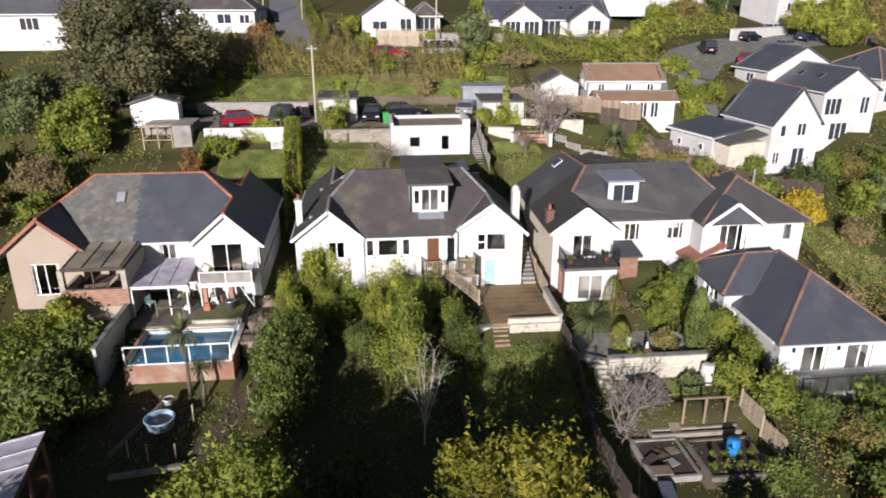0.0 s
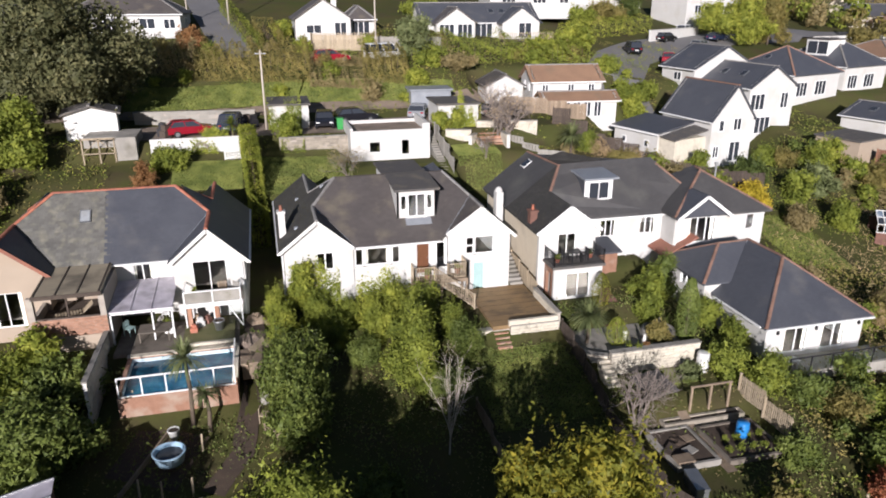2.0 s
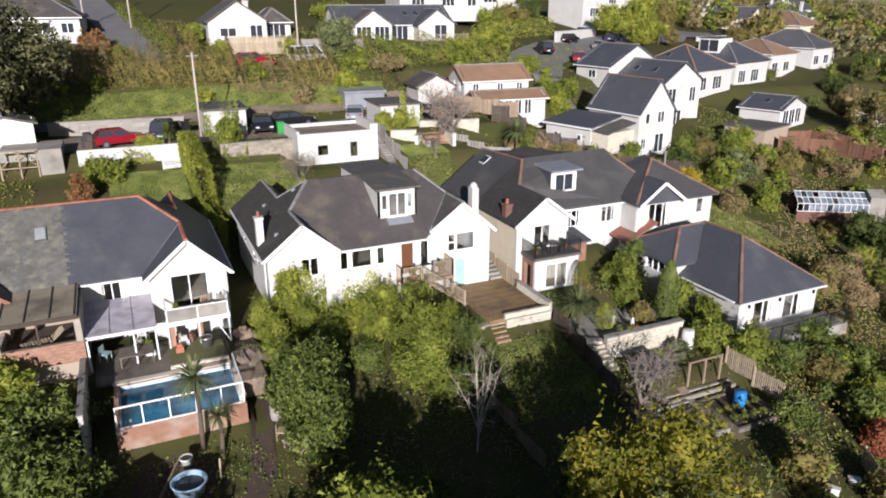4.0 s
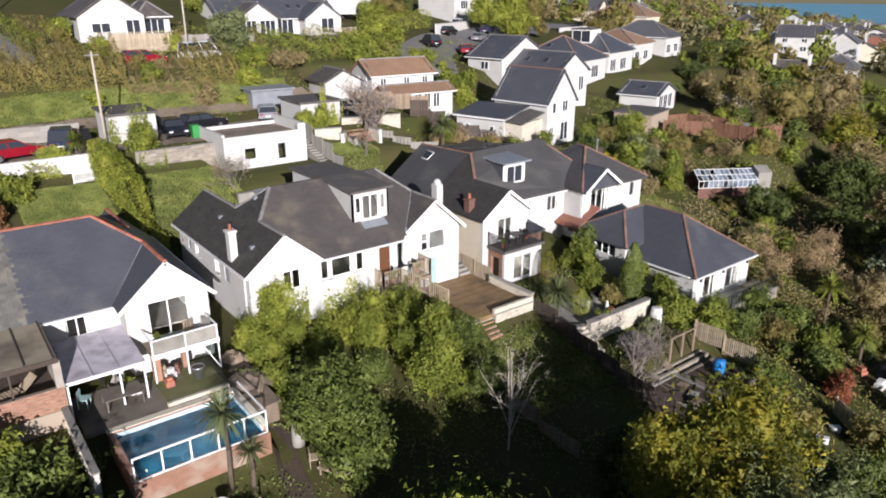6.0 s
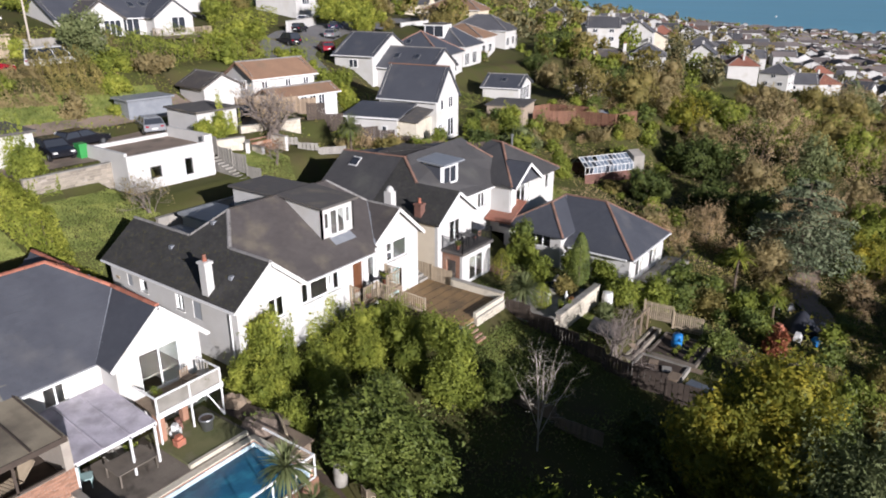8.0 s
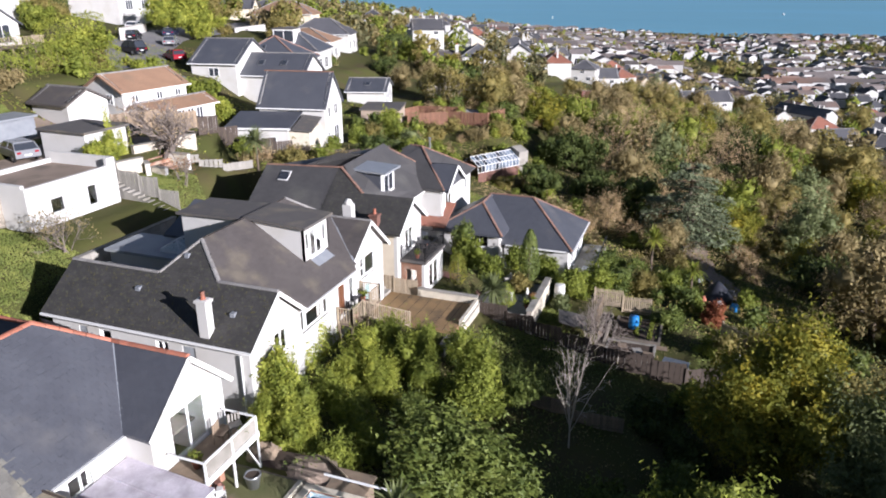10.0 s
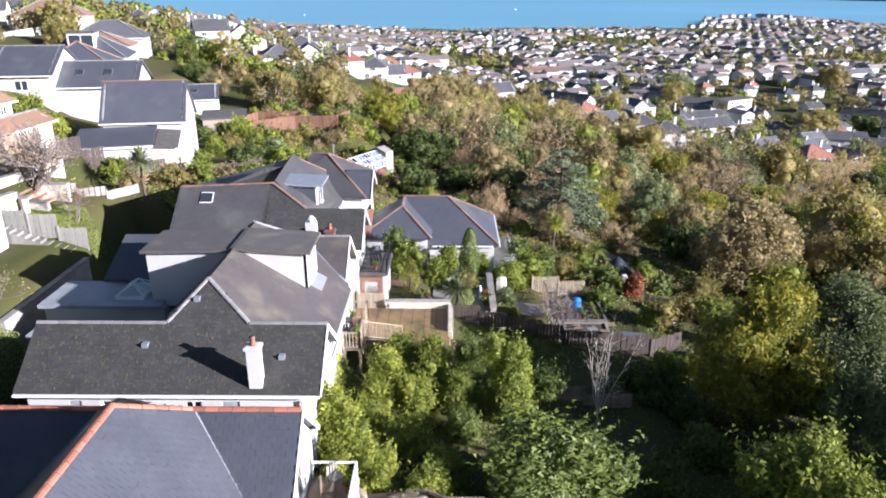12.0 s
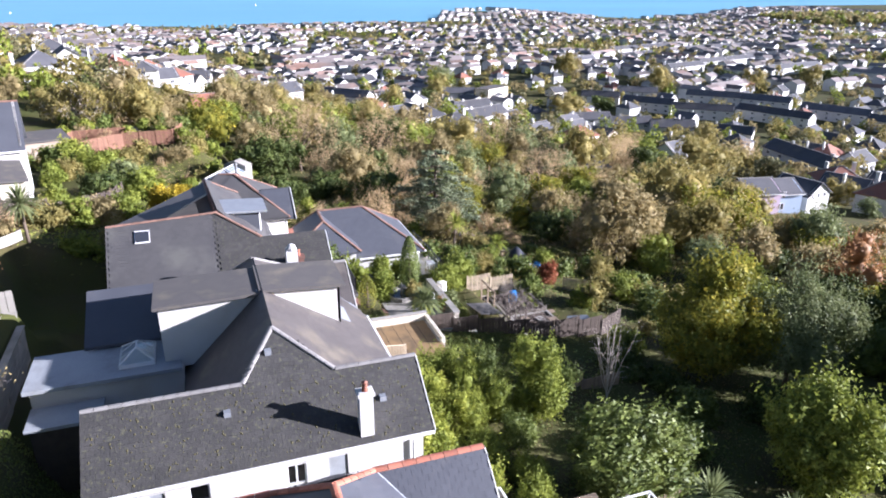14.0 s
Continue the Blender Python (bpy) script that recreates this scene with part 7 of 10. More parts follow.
house("white cottage with a brown-orange tiled roof", 28.3, 78.2, -5, 8.0, 5.0, 3.6, 1.4, "gable", "render", "roof_orange", [("s", -2.6, 2.3, 0.8, 0.8), ("s", 0.4, 2.3, 0.8, 0.8), ("s", 2.8, 2.3, 0.8, 0.8), ("w", -0.9, 2.2, 0.8, 1.0), ("w", 0.9, 2.2, 0.8, 1.0)], z=6.2)
house("white garage wing with a low grey-brown roof", 21.4, 79.6, -5, 4.2, 4.6, 2.4, 1.1, "cross", "render", "slate_brown", [("e", 0.0, 0.1, 1.4, 1.9)], z=6.9)
house("low porch wing with tiled roof and white posts", 28.6, 74.3, -5, 8.4, 2.8, 2.1, 0.7, "gable", "render", "roof_orange", [("s", -1.6, 0.1, 0.9, 1.8), ("s", -0.4, 0.1, 0.9, 1.8), ("s", 0.8, 0.1, 0.9, 1.8), ("s", 2.0, 0.1, 0.9, 1.8)], z=5.9)
# the house with the big dark roof
house("tall white house with a steep dark blue slate roof", 40.5, 67.1, -81, 7.4, 5.5, 5.0, 3.25, "gable", "render", "slate", [("e", -1.5, 3.6, 0.7, 1.2), ("e", 0.6, 3.6, 1.1, 1.3), ("e", 0.6, 0.4, 1.5, 2.1), ("e", -1.9, 0.9, 0.8, 1.3)], z=2.0, over=0.25, ridge="terracotta_old")
def side_wing():
    """A low wing with a single shallow slate slope against the tall house, and a paler flat end."""
    t = thing("side_wing", "low white wing with a shallow grey slate roof", "outbuilding", 34.9, 68.1, 2.6, -74)
    part("wall", Geo().box(-3.1, 3.1, -2.6, 2.2, -1.2, 2.9), M["render"], t)
    r = roof(t, [[(-3.4, -2.9, 2.95), (3.4, -2.9, 2.95), (3.4, 2.25, 3.75), (-3.4, 2.25, 3.75)]], M["slate"], 0.14)
    part("fascia", Geo().box(-3.4, 3.4, -2.98, -2.9, 2.72, 2.9), M["upvc"], t)
    part("end_bay", Geo().box(3.1, 5.2, -2.4, 2.0, -1.2, 2.5), M["pale_stone"], t)
    part("end_roof", Geo().slab([(3.45, -2.7, 2.75), (5.5, -2.7, 2.6), (5.5, 2.2, 3.3), (3.45, 2.2, 3.45)], 0.12), M["felt"], t, "worn grey felt roof")
    for u in (-1.9, 1.3):
        window(t, (u, -2.72, 1.3), (1, 0), 0.6, 0.7, 1, 1, 0.05, pane="pane_far", sill=False, bar=0.08)
    return t


side_wing()
house("white house with skylights beside the street", 52.0, 77.0, -81, 9, 7, 6.2, 2.2, "gable", "render", "slate", [("e", -2.2, 3.4, 2.2, 1.9), ("e", 2.0, 3.4, 1.2, 1.9), ("e", -1.0, 0.6, 2.4, 2.0), ("w", 0, 3, 1.2, 1.2)], z=2.6, skylights=[(-1.5, 0.5), (1.5, 0.5)])
house("low white bungalow with a grey slate roof by the street", 51.2, 83.6, -81, 6, 9.6, 2.7, 2.5, "gable", "render", "slate", [("s", 0, 0.9, 1.4, 1.1), ("w", 0, 0.9, 1.4, 1.2)], z=7.5)
house("white house with a grey roof and glazed balcony", 64.5, 85.5, -74, 10, 10, 6.6, 3.0, "hip", "render", "slate", [("e", -3, 3.5, 2.2, 1.9), ("e", 1, 3.5, 2.4, 1.9), ("e", -1, 0.6, 2.6, 2.0), ("e", 3, 0.6, 1.6, 2.0)], z=2.6, skylights=[(-1, 0.5)], ridge="terracotta_old")
house("white house with a broad dormer in the row", 76, 90, -74, 11, 10, 6.8, 3.2, "hip", "render", "slate", [("e", -3, 3.5, 2.2, 1.9), ("e", 1, 3.5, 2.4, 1.9), ("e", -1, 0.6, 2.6, 2.0), ("e", 3.4, 0.6, 1.6, 2.0)], z=2.8, dormers=[(0, 3.5)])
house("white house with a flat brown roof in the row", 88, 94, -74, 10, 9, 6.6, 2.0, "hip", "render", "roof_orange", [("e", -3, 3.5, 2.0, 1.6), ("e", 1, 3.5, 2.0, 1.6), ("e", -1, 0.6, 2.6, 2.0)], z=3.5)
house("white house at the end of the row", 101, 98, -74, 12, 9, 6.6, 2.6, "hip", "render", "roof_far", [("e", -3, 3.5, 2.0, 1.6), ("e", 1, 3.5, 2.0, 1.6), ("e", -1, 0.6, 2.6, 2.0)], z=4)
house("long bungalow with an orange tiled roof and white walls", 120, 118, -74, 14, 10, 4.5, 2.6, "hip", "cream", "roof_orange", [("e", -3, 1, 2.0, 1.6), ("e", 1, 1, 2.0, 1.6)], z=9)
house("glazed garden room with a grey lean-to roof", 69, 72.5, -74, 5.5, 7.5, 2.4, 1.4, "gable", "render", "slate", [("e", -2.2, 0.2, 1.6, 2.0), ("e", -0.4, 0.2, 1.6, 2.0), ("e", 1.4, 0.2, 1.6, 2.0)], z=2.4, skylights=[(0, 0.5)])
house("low brown outbuilding with a mossy flat roof", 58.5, 65.5, -74, 5, 6, 2.4, 0.4, "flat", "tan", "felt", [], z=1.4)
house("long low bungalow with two tall white chimneys", 137, 86, -60, 15, 9, 2.8, 2.4, "hip", "cream", "slate_brown", [("s", -4, 0.9, 1.8, 1.3), ("s", 0, 0.9, 1.8, 1.3), ("s", 4, 0.9, 1.8, 1.3)], [(-3.4, -1.5, 3.8), (3.4, -1.5, 3.8)], z=-0.6)
house("small white house with a red-brown tiled roof in the wood", 126, 46, -80, 7, 6, 2.6, 2.4, "gable", "render", "roof_red", [("s", -1.4, 0.8, 1.2, 1.2), ("e", 0, 0.8, 1.4, 1.3)])
house("small grey-roofed cottage among the trees", 90, -22, -60, 7, 5.5, 2.6, 2.0, "gable", "cream", "slate_mid", [("s", 0, 0.8, 1.6, 1.2)])
stone_wall("street_wall", "white garden wall along the street", (54.5, 104.2), (68, 111.8), 11.4, 13.4, 0.3, "render", "render", 2.0, 1.0, seed=15)
stone_wall("curved_wall", "white parapet wall at the bend of the street", (92, 112), (112, 116), 9.5, 11.5, 0.3, "render", "render", 2.0, 1.0, seed=16)
fence("red_fence", "red-brown stained timber fences round a terraced garden", [(58.5, 62), (62.0, 57.5), (62.6, 52.2), (67.0, 51)], 1.8, "timber_red", 0.16)
fence("red_fence", "red-brown stained timber fence on the upper terrace", [(60.5, 64.5), (65.2, 63.2), (66.0, 57.5)], 1.8, "timber_red", 0.16)
house("pale green garden shed with a grey roof", 73.2, 57.4, -74, 3.4, 2.6, 1.7, 0.5, "gable", "teal", "lead", [], z=-0.6, name="shed")
stone_wall("pale_garden_wall", "pale rendered garden wall below the outbuilding", (57.5, 59.5), (61, 55.5), -0.6, 1.2, 0.3, "pale_stone", "render", 1.2, 0.6, seed=17)


def greenhouse():
    t = thing("greenhouse", "derelict greenhouse with grey-blue dusty panes and white glazing bars", "greenhouse", 49.2, 47.6, -1.3, -31)
    n, x0, x1 = 12, -3.3, 3.1
    step = (x1 - x0) / n
    # front wall, front slope, back slope: foot and head of each as (y, z)
    faces = [((-1.35, 0.55), (-1.35, 1.3)), ((-1.35, 1.3), (0.1, 2.15)), ((1.4, 1.3), (0.1, 2.15))]
    for k in range(n + 1):
        x = x0 + k * step
        for (ya, za), (yb, zb) in faces:
            part("glazing_bar", Geo().beam((x, ya, za), (x, yb, zb), 0.04, 0.05, (1, 0, 0)), M["paint"], t)
    for y, z in ((-1.35, 0.55), (-1.35, 1.3), (0.1, 2.15), (1.4, 1.3), (-0.62, 1.73)):
        part("rail", Geo().beam((x0, y, z), (x1, y, z), 0.06, 0.06), M["paint"], t)
    rng = np.random.default_rng(4)
    for k in range(n):
        for i, ((ya, za), (yb, zb)) in enumerate(faces):
            for j in range(1 if i == 0 else 2):
                if rng.uniform() < 0.9:
                    h0, h1 = (0, 1) if i == 0 else (j / 2, (j + 1) / 2)
                    a, b = (ya + (yb - ya) * h0, za + (zb - za) * h0), (ya + (yb - ya) * h1, za + (zb - za) * h1)
                    x = x0 + k * step
                    d = 0.012 if i == 0 else 0.0
                    q = Geo().hexa([(x + 0.03, a[0], a[1]), (x + step - 0.03, a[0], a[1]), (x + step - 0.03, a[0] + d, a[1] - 0.012 + d), (x + 0.03, a[0] + d, a[1] - 0.012 + d), (x + 0.03, b[0], b[1]), (x + step - 0.03, b[0], b[1]), (x + step - 0.03, b[0] + d, b[1] - 0.012 + d), (x + 0.03, b[0] + d, b[1] - 0.012 + d)])
                    part("pane", q, M["dusty_pane" if rng.uniform() < 0.8 else "pane_far"], t)
    part("base", Geo().box(x0, x1, -1.4, -1.3, -0.6, 0.52).box(x0, x1, 1.35, 1.45, -0.6, 1.28), M["brick_red"], t, "low old brick wall")
    part("end_shed", Geo().box(x1 + 0.05, x1 + 1.5, -1.3, 1.3, -0.6, 2.0).add([(x1 + 0.05, -1.3, 2.0), (x1 + 0.05, 1.3, 2.0), (x1 + 0.05, 0, 2.5), (x1 + 1.5, -1.3, 2.0), (x1 + 1.5, 1.3, 2.0), (x1 + 1.5, 0, 2.5)], [(0, 2, 1), (3, 4, 5), (0, 3, 5, 2), (1, 2, 5, 4)]), M["concrete"], t, "pale rendered end shed")
    return t


greenhouse()

# ---- trees and bushes near the gardens ----
tree("laurel_tree", "broad glossy green laurel bush in the garden", -4.7, 33.0, 2.9, 2.3, "laurel", 0.15, 13000, 1, low=-0.8, lobes=22, crown_h=2.5, oval=(0.95, 1.65))
tree("round_tree", "rounded dense green tree", 1.6, 34.4, 3.0, 1.9, "green", 0.13, 7500, 2, low=-0.85, crown_h=2.3)
tree("yellowing_tree", "large tree with green and yellow autumn leaves", 5.0, 20.6, 3.7, 3.9, "yellow", 0.19, 15000, 3, lobes=26, low=-0.7, crown_h=3.5)
tree("willowy_tree", "large grey-green tree with narrow leaves", 2.8, 16.2, 3.3, 3.4, "grey", 0.19, 13000, 4, slim=0.35, low=-0.78, crown_h=3.9)
tree("garden_tree", "dense green tree with a brown patch", -5.6, 22.8, 2.7, 3.6, "green", 0.2, 14000, 5, lobes=24, low=-0.9, crown_h=3.2)
tree("garden_tree", "tall green tree beside the wooden greenhouse", -17.2, 31.4, 1.9, 3.6, "laurel", 0.2, 11000, 6, lobes=22, low=-0.9)
tree("shrub", "tall mixed green shrub below the tan bungalow", -20.0, 37.0, 1.6, 2.6, "green", 0.2, 5000, 7, low=-0.7)
tree("shrub", "spreading green shrub below the brick lean-to", -16.6, 36.8, 1.2, 2.2, "laurel", 0.2, 4000, 8, low=-0.7)
for i, (x, y, top, r, kind) in enumerate([(-5.6, 42.0, 2.2, 0.9, "bright"), (-5.3, 40.3, 1.9, 1.2, "bright"), (-3.3, 41.4, 1.7, 1.1, "green"), (-1.6, 41.0, 1.3, 1.2, "green"), (0.2, 41.0, 1.7, 1.2, "bright"), (1.6, 40.6, 2.3, 1.3, "bright"), (3.2, 40.0, 2.2, 1.2, "green"), (2.6, 38.4, 2.3, 1.3, "green"), (0.2, 39.0, 1.6, 1.4, "bright"), (-2.4, 39.2, 1.1, 1.3, "green"), (4.6, 38.4, 1.4, 1.0, "green"), (4.8, 36.4, 1.0, 1.2, "laurel"), (-5.6, 38.2, 1.0, 1.0, "green"), (-1.0, 36.8, 0.4, 1.1, "laurel"), (3.0, 32.4, 0.0, 1.2, "laurel"), (1.4, 37.0, 1.3, 1.1, "green"), (-3.8, 37.6, 0.4, 1.0, "green")]):
    tree("shrub", "leafy evergreen shrub in front of the white bungalow" if kind != "bright" else "bright yellow-green bamboo-like shrub", x, y, top, r, kind, 0.12, 3400, 20 + i, low=-0.95, trunk=0.05, group="shrubs in the front garden", category="shrub", slim=0.4, crown_h=(top + 0.8) * 0.52, lobes=20)
whip_tree("bare_tree", "pale leafless young tree with a fan of slim stems", 2.2, 29.8, 6.1, 31, "bark_pale", 9)
tree("shrub", "tall yellow-green bush beside the white garage", 10.9, 66.3, 8.4, 1.0, "bright", 0.14, 2600, 411, low=-0.8, category="shrub")
bare_tree("bare_tree", "grey leafless fruit tree by the fence", 12.9, 30.4, 4.6, 32, "bark_grey", 5, 5, 0.07, 0.5, 0.6)
bare_tree("gnarled_tree", "gnarled pale tree with straw-coloured twigs and a few dry leaves", 16.9, 65.6, 6.6, 33, "bark_grey", 6, 5, 0.15, 0.55, 0.6, "straw", 0.13, 1, base=5.0)
bare_tree("bare_shrub", "leafless brown shrub on the lawn", 1.2, 59.5, 3.4, 34, "bark_grey", 7, 4, 0.03, 0.5, 0.5, "brown", 0.12, 2)
bare_tree("bare_tree", "small reddish bare tree on the sloping lawn", 14.0, 61.4, 3.0, 35, "bark_grey", 4, 4, 0.035, 0.5, 0.5, "rust", 0.1, 2)
palm("cabbage_palm", "cabbage palm with a grey-green head in the garden", 12.9, 36.9, 2.0, 41, 1.35, 200, kind="grey")
palm("cabbage_palm", "grey-green cabbage palm in front of the pool", -10.1, 33.6, 4.0, 42, 1.15, 150, kind="grey")
palm("cabbage_palm", "small grey-green cabbage palm below the pool", -9.3, 33.2, 2.2, 43, 0.85, 110, kind="grey")
palm("cabbage_palm", "cabbage palm in the terraced garden above", 21.8, 60.3, 2.6, 44, 1.5, 190, kind="grey")
palm("cabbage_palm", "cabbage palm among the scrub", 31.0, 28.0, 3.2, 45, 1.4, 110)
palm("cabbage_palm", "cabbage palm at the edge of the scrub", 29.0, 24.6, 2.0, 46, 1.2, 100)
palm("cabbage_palm", "grey-green palm low in the garden", -8.2, 26.9, 0.9, 47, 1.1, 110, kind="grey")


def column_tree(name, label, x, y, top, r, kind, n, seed, leaf=0.12):
    rng = np.random.default_rng(seed)
    z0 = float(ground_z(x, y)) - 0.05
    t = thing(name, label, "conifer", x, y, z0)
    h = top - z0
    u = rng.uniform(0, 1, n) ** 0.8
    az = rng.uniform(0, 2 * math.pi, n)
    prof = r * np.sin(np.pi * np.clip(u * 0.92 + 0.06, 0, 1)) ** 0.55 * (1 - 0.35 * u)
    rad = prof * (1 + 0.08 * np.sin(az * 5 + u * 9)) * rng.uniform(0.88, 1.03, n)
    p = np.stack([rad * np.cos(az), rad * np.sin(az), u * h], 1)
    nor = np.stack([np.cos(az), np.sin(az), np.full(n, 0.5)], 1)
    v = leaf_quads(p, nor, leaf, rng, 0.5, 0.45)
    part("crown", fast_mesh("crown", v, np.arange(len(v)).reshape(-1, 3), L[kind]), None, t)
    part("trunk", Geo().tube((0, 0, 0), (0, 0, h * 0.9), r * 0.15, 0.02, 6), M["bark"], t)
    return t


column_tree("cypress", "dark green columnar cypress", 19.2, 36.0, 2.5, 0.85, "laurel", 5200, 51)
column_tree("golden_conifer", "small golden-green ball conifer", 14.7, 36.5, 0.15, 0.8, "bright", 2200, 52, 0.09)
column_tree("golden_conifer", "golden-green conifer by the balcony room", 15.3, 40.1, 1.6, 0.75, "yellow", 1500, 53, 0.1)
hedge("garden_hedge", "tall clipped bright green hedge beside the lawn", (-6.9, 64.6), (-6.3, 54.0), 1.2, 2.8, "bright", 54, 0.16, 17000, wobble=0.12)
tree("ivy_bush", "ivy-covered wall shrub above the stone wall", -3.3, 65.9, 8.8, 1.6, "green", 0.16, 2500, 55, low=-0.9, category="shrub")
tree("shrub", "round green shrub by the white wall", -13.4, 62.4, 6.9, 1.9, "green", 0.17, 3500, 56, low=-0.8, category="shrub")
tree("ivy_bush", "green creeper over the white yard wall", -9.9, 65.6, 7.7, 0.95, "bright", 0.13, 2600, 57, low=-0.8, trunk=0.05, category="creeper", oval=(1.6, 0.7))
palm("cabbage_palm", "small cabbage palm beside the white yard wall", -8.2, 65.4, 1.5, 412, 1.1, 120, kind="green")
fence("picket_fence", "white picket fence above the garden steps", [(-8.9, 63.9), (-7.2, 64.2)], 0.9, "paint", 0.08, 0.05)
for i, (x, y, top, r, kind) in enumerate([(46.6, 45.4, -1.2, 1.2, "olive"), (48.6, 44.4, -1.5, 1.1, "brown"), (50.6, 43.5, -1.9, 1.2, "straw"), (52.6, 42.8, -2.0, 1.2, "olive")]):
    tree("shrub", "dry scrub below the derelict greenhouse", x, y, top, r, kind, 0.15, 1300, 420 + i, low=-0.8, trunk=0.05, group="scrub below the greenhouse", category="shrub")
tree("ivy_bush", "bright creeper on the garage wall", 12.6, 66.9, 8.6, 0.9, "bright", 0.15, 2500, 58, low=-0.9, category="shrub", crown_h=1.6)
tree("rust_bush", "rust-brown conifer by the shed", -14.8, 58.6, 6.7, 0.9, "rust", 0.13, 1800, 59, low=-0.9, category="shrub", crown_h=1.2)
tree("oak_tree", "huge dark evergreen oak behind the sheds", -22.5, 74.0, 19.2, 7.3, "oak", 0.33, 20000, 60, lobes=28, trunk=0.45, crown_h=6.3, low=-0.75)
tree("green_tree", "dense green tree beside the white shed", -25.6, 64.5, 10.8, 3.3, "green", 0.26, 6000, 61)
tree("grey_tree", "grey-green tree under the big oak", -31, 66, 11.5, 3.0, "grey", 0.26, 5000, 62)
tree("dark_tree", "dark evergreen tree at the edge of the gardens", -38, 70, 14.5, 5.0, "dark", 0.34, 6000, 63)
tree("brown_tree", "small tree with dull brown leaves", -26.5, 57.5, 6.6, 2.2, "brown", 0.2, 3500, 64)
tree("dark_tree", "dark green tree beyond the bungalows", -33, 58, 7.5, 3.0, "dark", 0.28, 4500, 65)
for i, (x, y, top, r, kind) in enumerate([(19.2, 40.6, 1.6, 1.6, "green"), (20.8, 41.6, 2.2, 1.5, "laurel"), (18.0, 38.4, 0.6, 1.0, "green"), (17.4, 36.2, -0.4, 0.8, "olive"), (21.6, 37.5, 0.2, 1.1, "green"), (22.3, 35.4, -0.4, 1.2, "green"), (20.2, 33.0, -0.6, 1.6, "green"), (21.6, 31.2, -0.4, 1.7, "green"), (23.2, 30.0, -1.2, 1.6, "laurel"), (24.6, 28.4, -1.6, 1.8, "olive"), (17.8, 33.3, -1.7, 0.7, "grey"), (19.6, 25.8, -2.2, 1.2, "laurel"), (22.2, 23.0, -2.5, 0.9, "red"), (24.2, 24.6, -2.5, 1.5, "green"), (26.8, 26.4, -2.2, 1.6, "green"), (16.5, 23.0, -2.4, 1.5, "green"), (19.0, 18.0, -2.8, 2.2, "green"), (14.2, 18.4, -2.0, 2.0, "laurel"), (12.0, 14.5, -2.4, 2.6, "green"), (24.5, 16.5, -3.8, 2.0, "olive")]):
    tree("shrub", "bushy garden shrub with %s leaves" % {"green": "green", "laurel": "glossy dark green", "rust": "rust-brown", "brown": "dry brown", "olive": "olive", "grey": "grey-green", "red": "dark red"}[kind], x, y, top, r, kind, 0.15, 2000, 80 + i, low=-0.8, trunk=0.05, group="garden shrubs", category="shrub")

# bank and lane
for i, (x0, x1, y, h, kind) in enumerate([(-19, -12, 84.6, 3.6, "brown"), (-12, -6, 83.6, 3.2, "olive"), (-6, 0, 82.8, 3.0, "olive"), (0, 6, 81.8, 1.1, "brown"), (6, 11, 82.5, 2.6, "olive")]):
    hedge("bank_hedge", "rough overgrown autumn hedge on the bank", (x0, y), (x1, y - 0.4), 3.2, h * 0.75, kind, 110 + i, 0.15, 7000, group="overgrown bank hedges", wobble=0.5)
hedge("clipped_hedge", "clipped green hedge beside the lane", (-5.5, 91), (-9.5, 112), 1.4, 1.8, "green", 120, 0.18, 3500)
hedge("clipped_hedge", "brown-green hedge beside the upper bungalow", (-3.4, 92), (-4.6, 101), 2.4, 1.9, "olive", 121, 0.18, 3000)
hedge("clipped_hedge", "bright green hedge below the glazed house", (12.5, 87.0), (36, 88.5), 3.0, 2.6, "green", 122, 0.17, 11000, wobble=0.5)
hedge("clipped_hedge", "clipped green hedge along the street", (38, 100), (58, 112), 2.2, 2.4, "bright", 123, 0.22, 5000)
hedge("clipped_hedge", "tall dark green clipped hedge on the ridge", (104, 86), (124, 90), 3, 4.0, "dark", 124, 0.4, 3500)
for i, (x, y, top, r, kind) in enumerate([(12.5, 86.5, 17.0, 2.6, "grey"), (35.7, 91.3, 14.6, 3.2, "bright"), (30, 89, 13.5, 2.0, "bright"), (72, 106, 18.5, 6.0, "bright"), (79, 108, 18, 4.2, "olive"), (11.5, 80.8, 10.6, 1.4, "bright"), (17, 83, 12, 2.0, "brown"), (36, 77.5, 9.5, 1.8, "green"), (35.5, 74.0, 7.8, 1.4, "bright"), (39.5, 79, 9.0, 1.5, "green"), (-2, 98, 15.8, 1.4, "bright"), (-13, 93, 15, 1.6, "rust"), (44, 108, 17, 3, "green"), (52, 116, 18, 3.5, "olive"), (18, 108, 18.5, 3, "green"), (60, 122, 19, 3, "dark"), (94, 103, 14, 3.5, "olive")]):
    tree("tree", "tree with %s foliage above the lane" % kind, x, y, top, r, kind, 0.26, 2400 if r < 4 else 9000, 130 + i, low=-0.6)
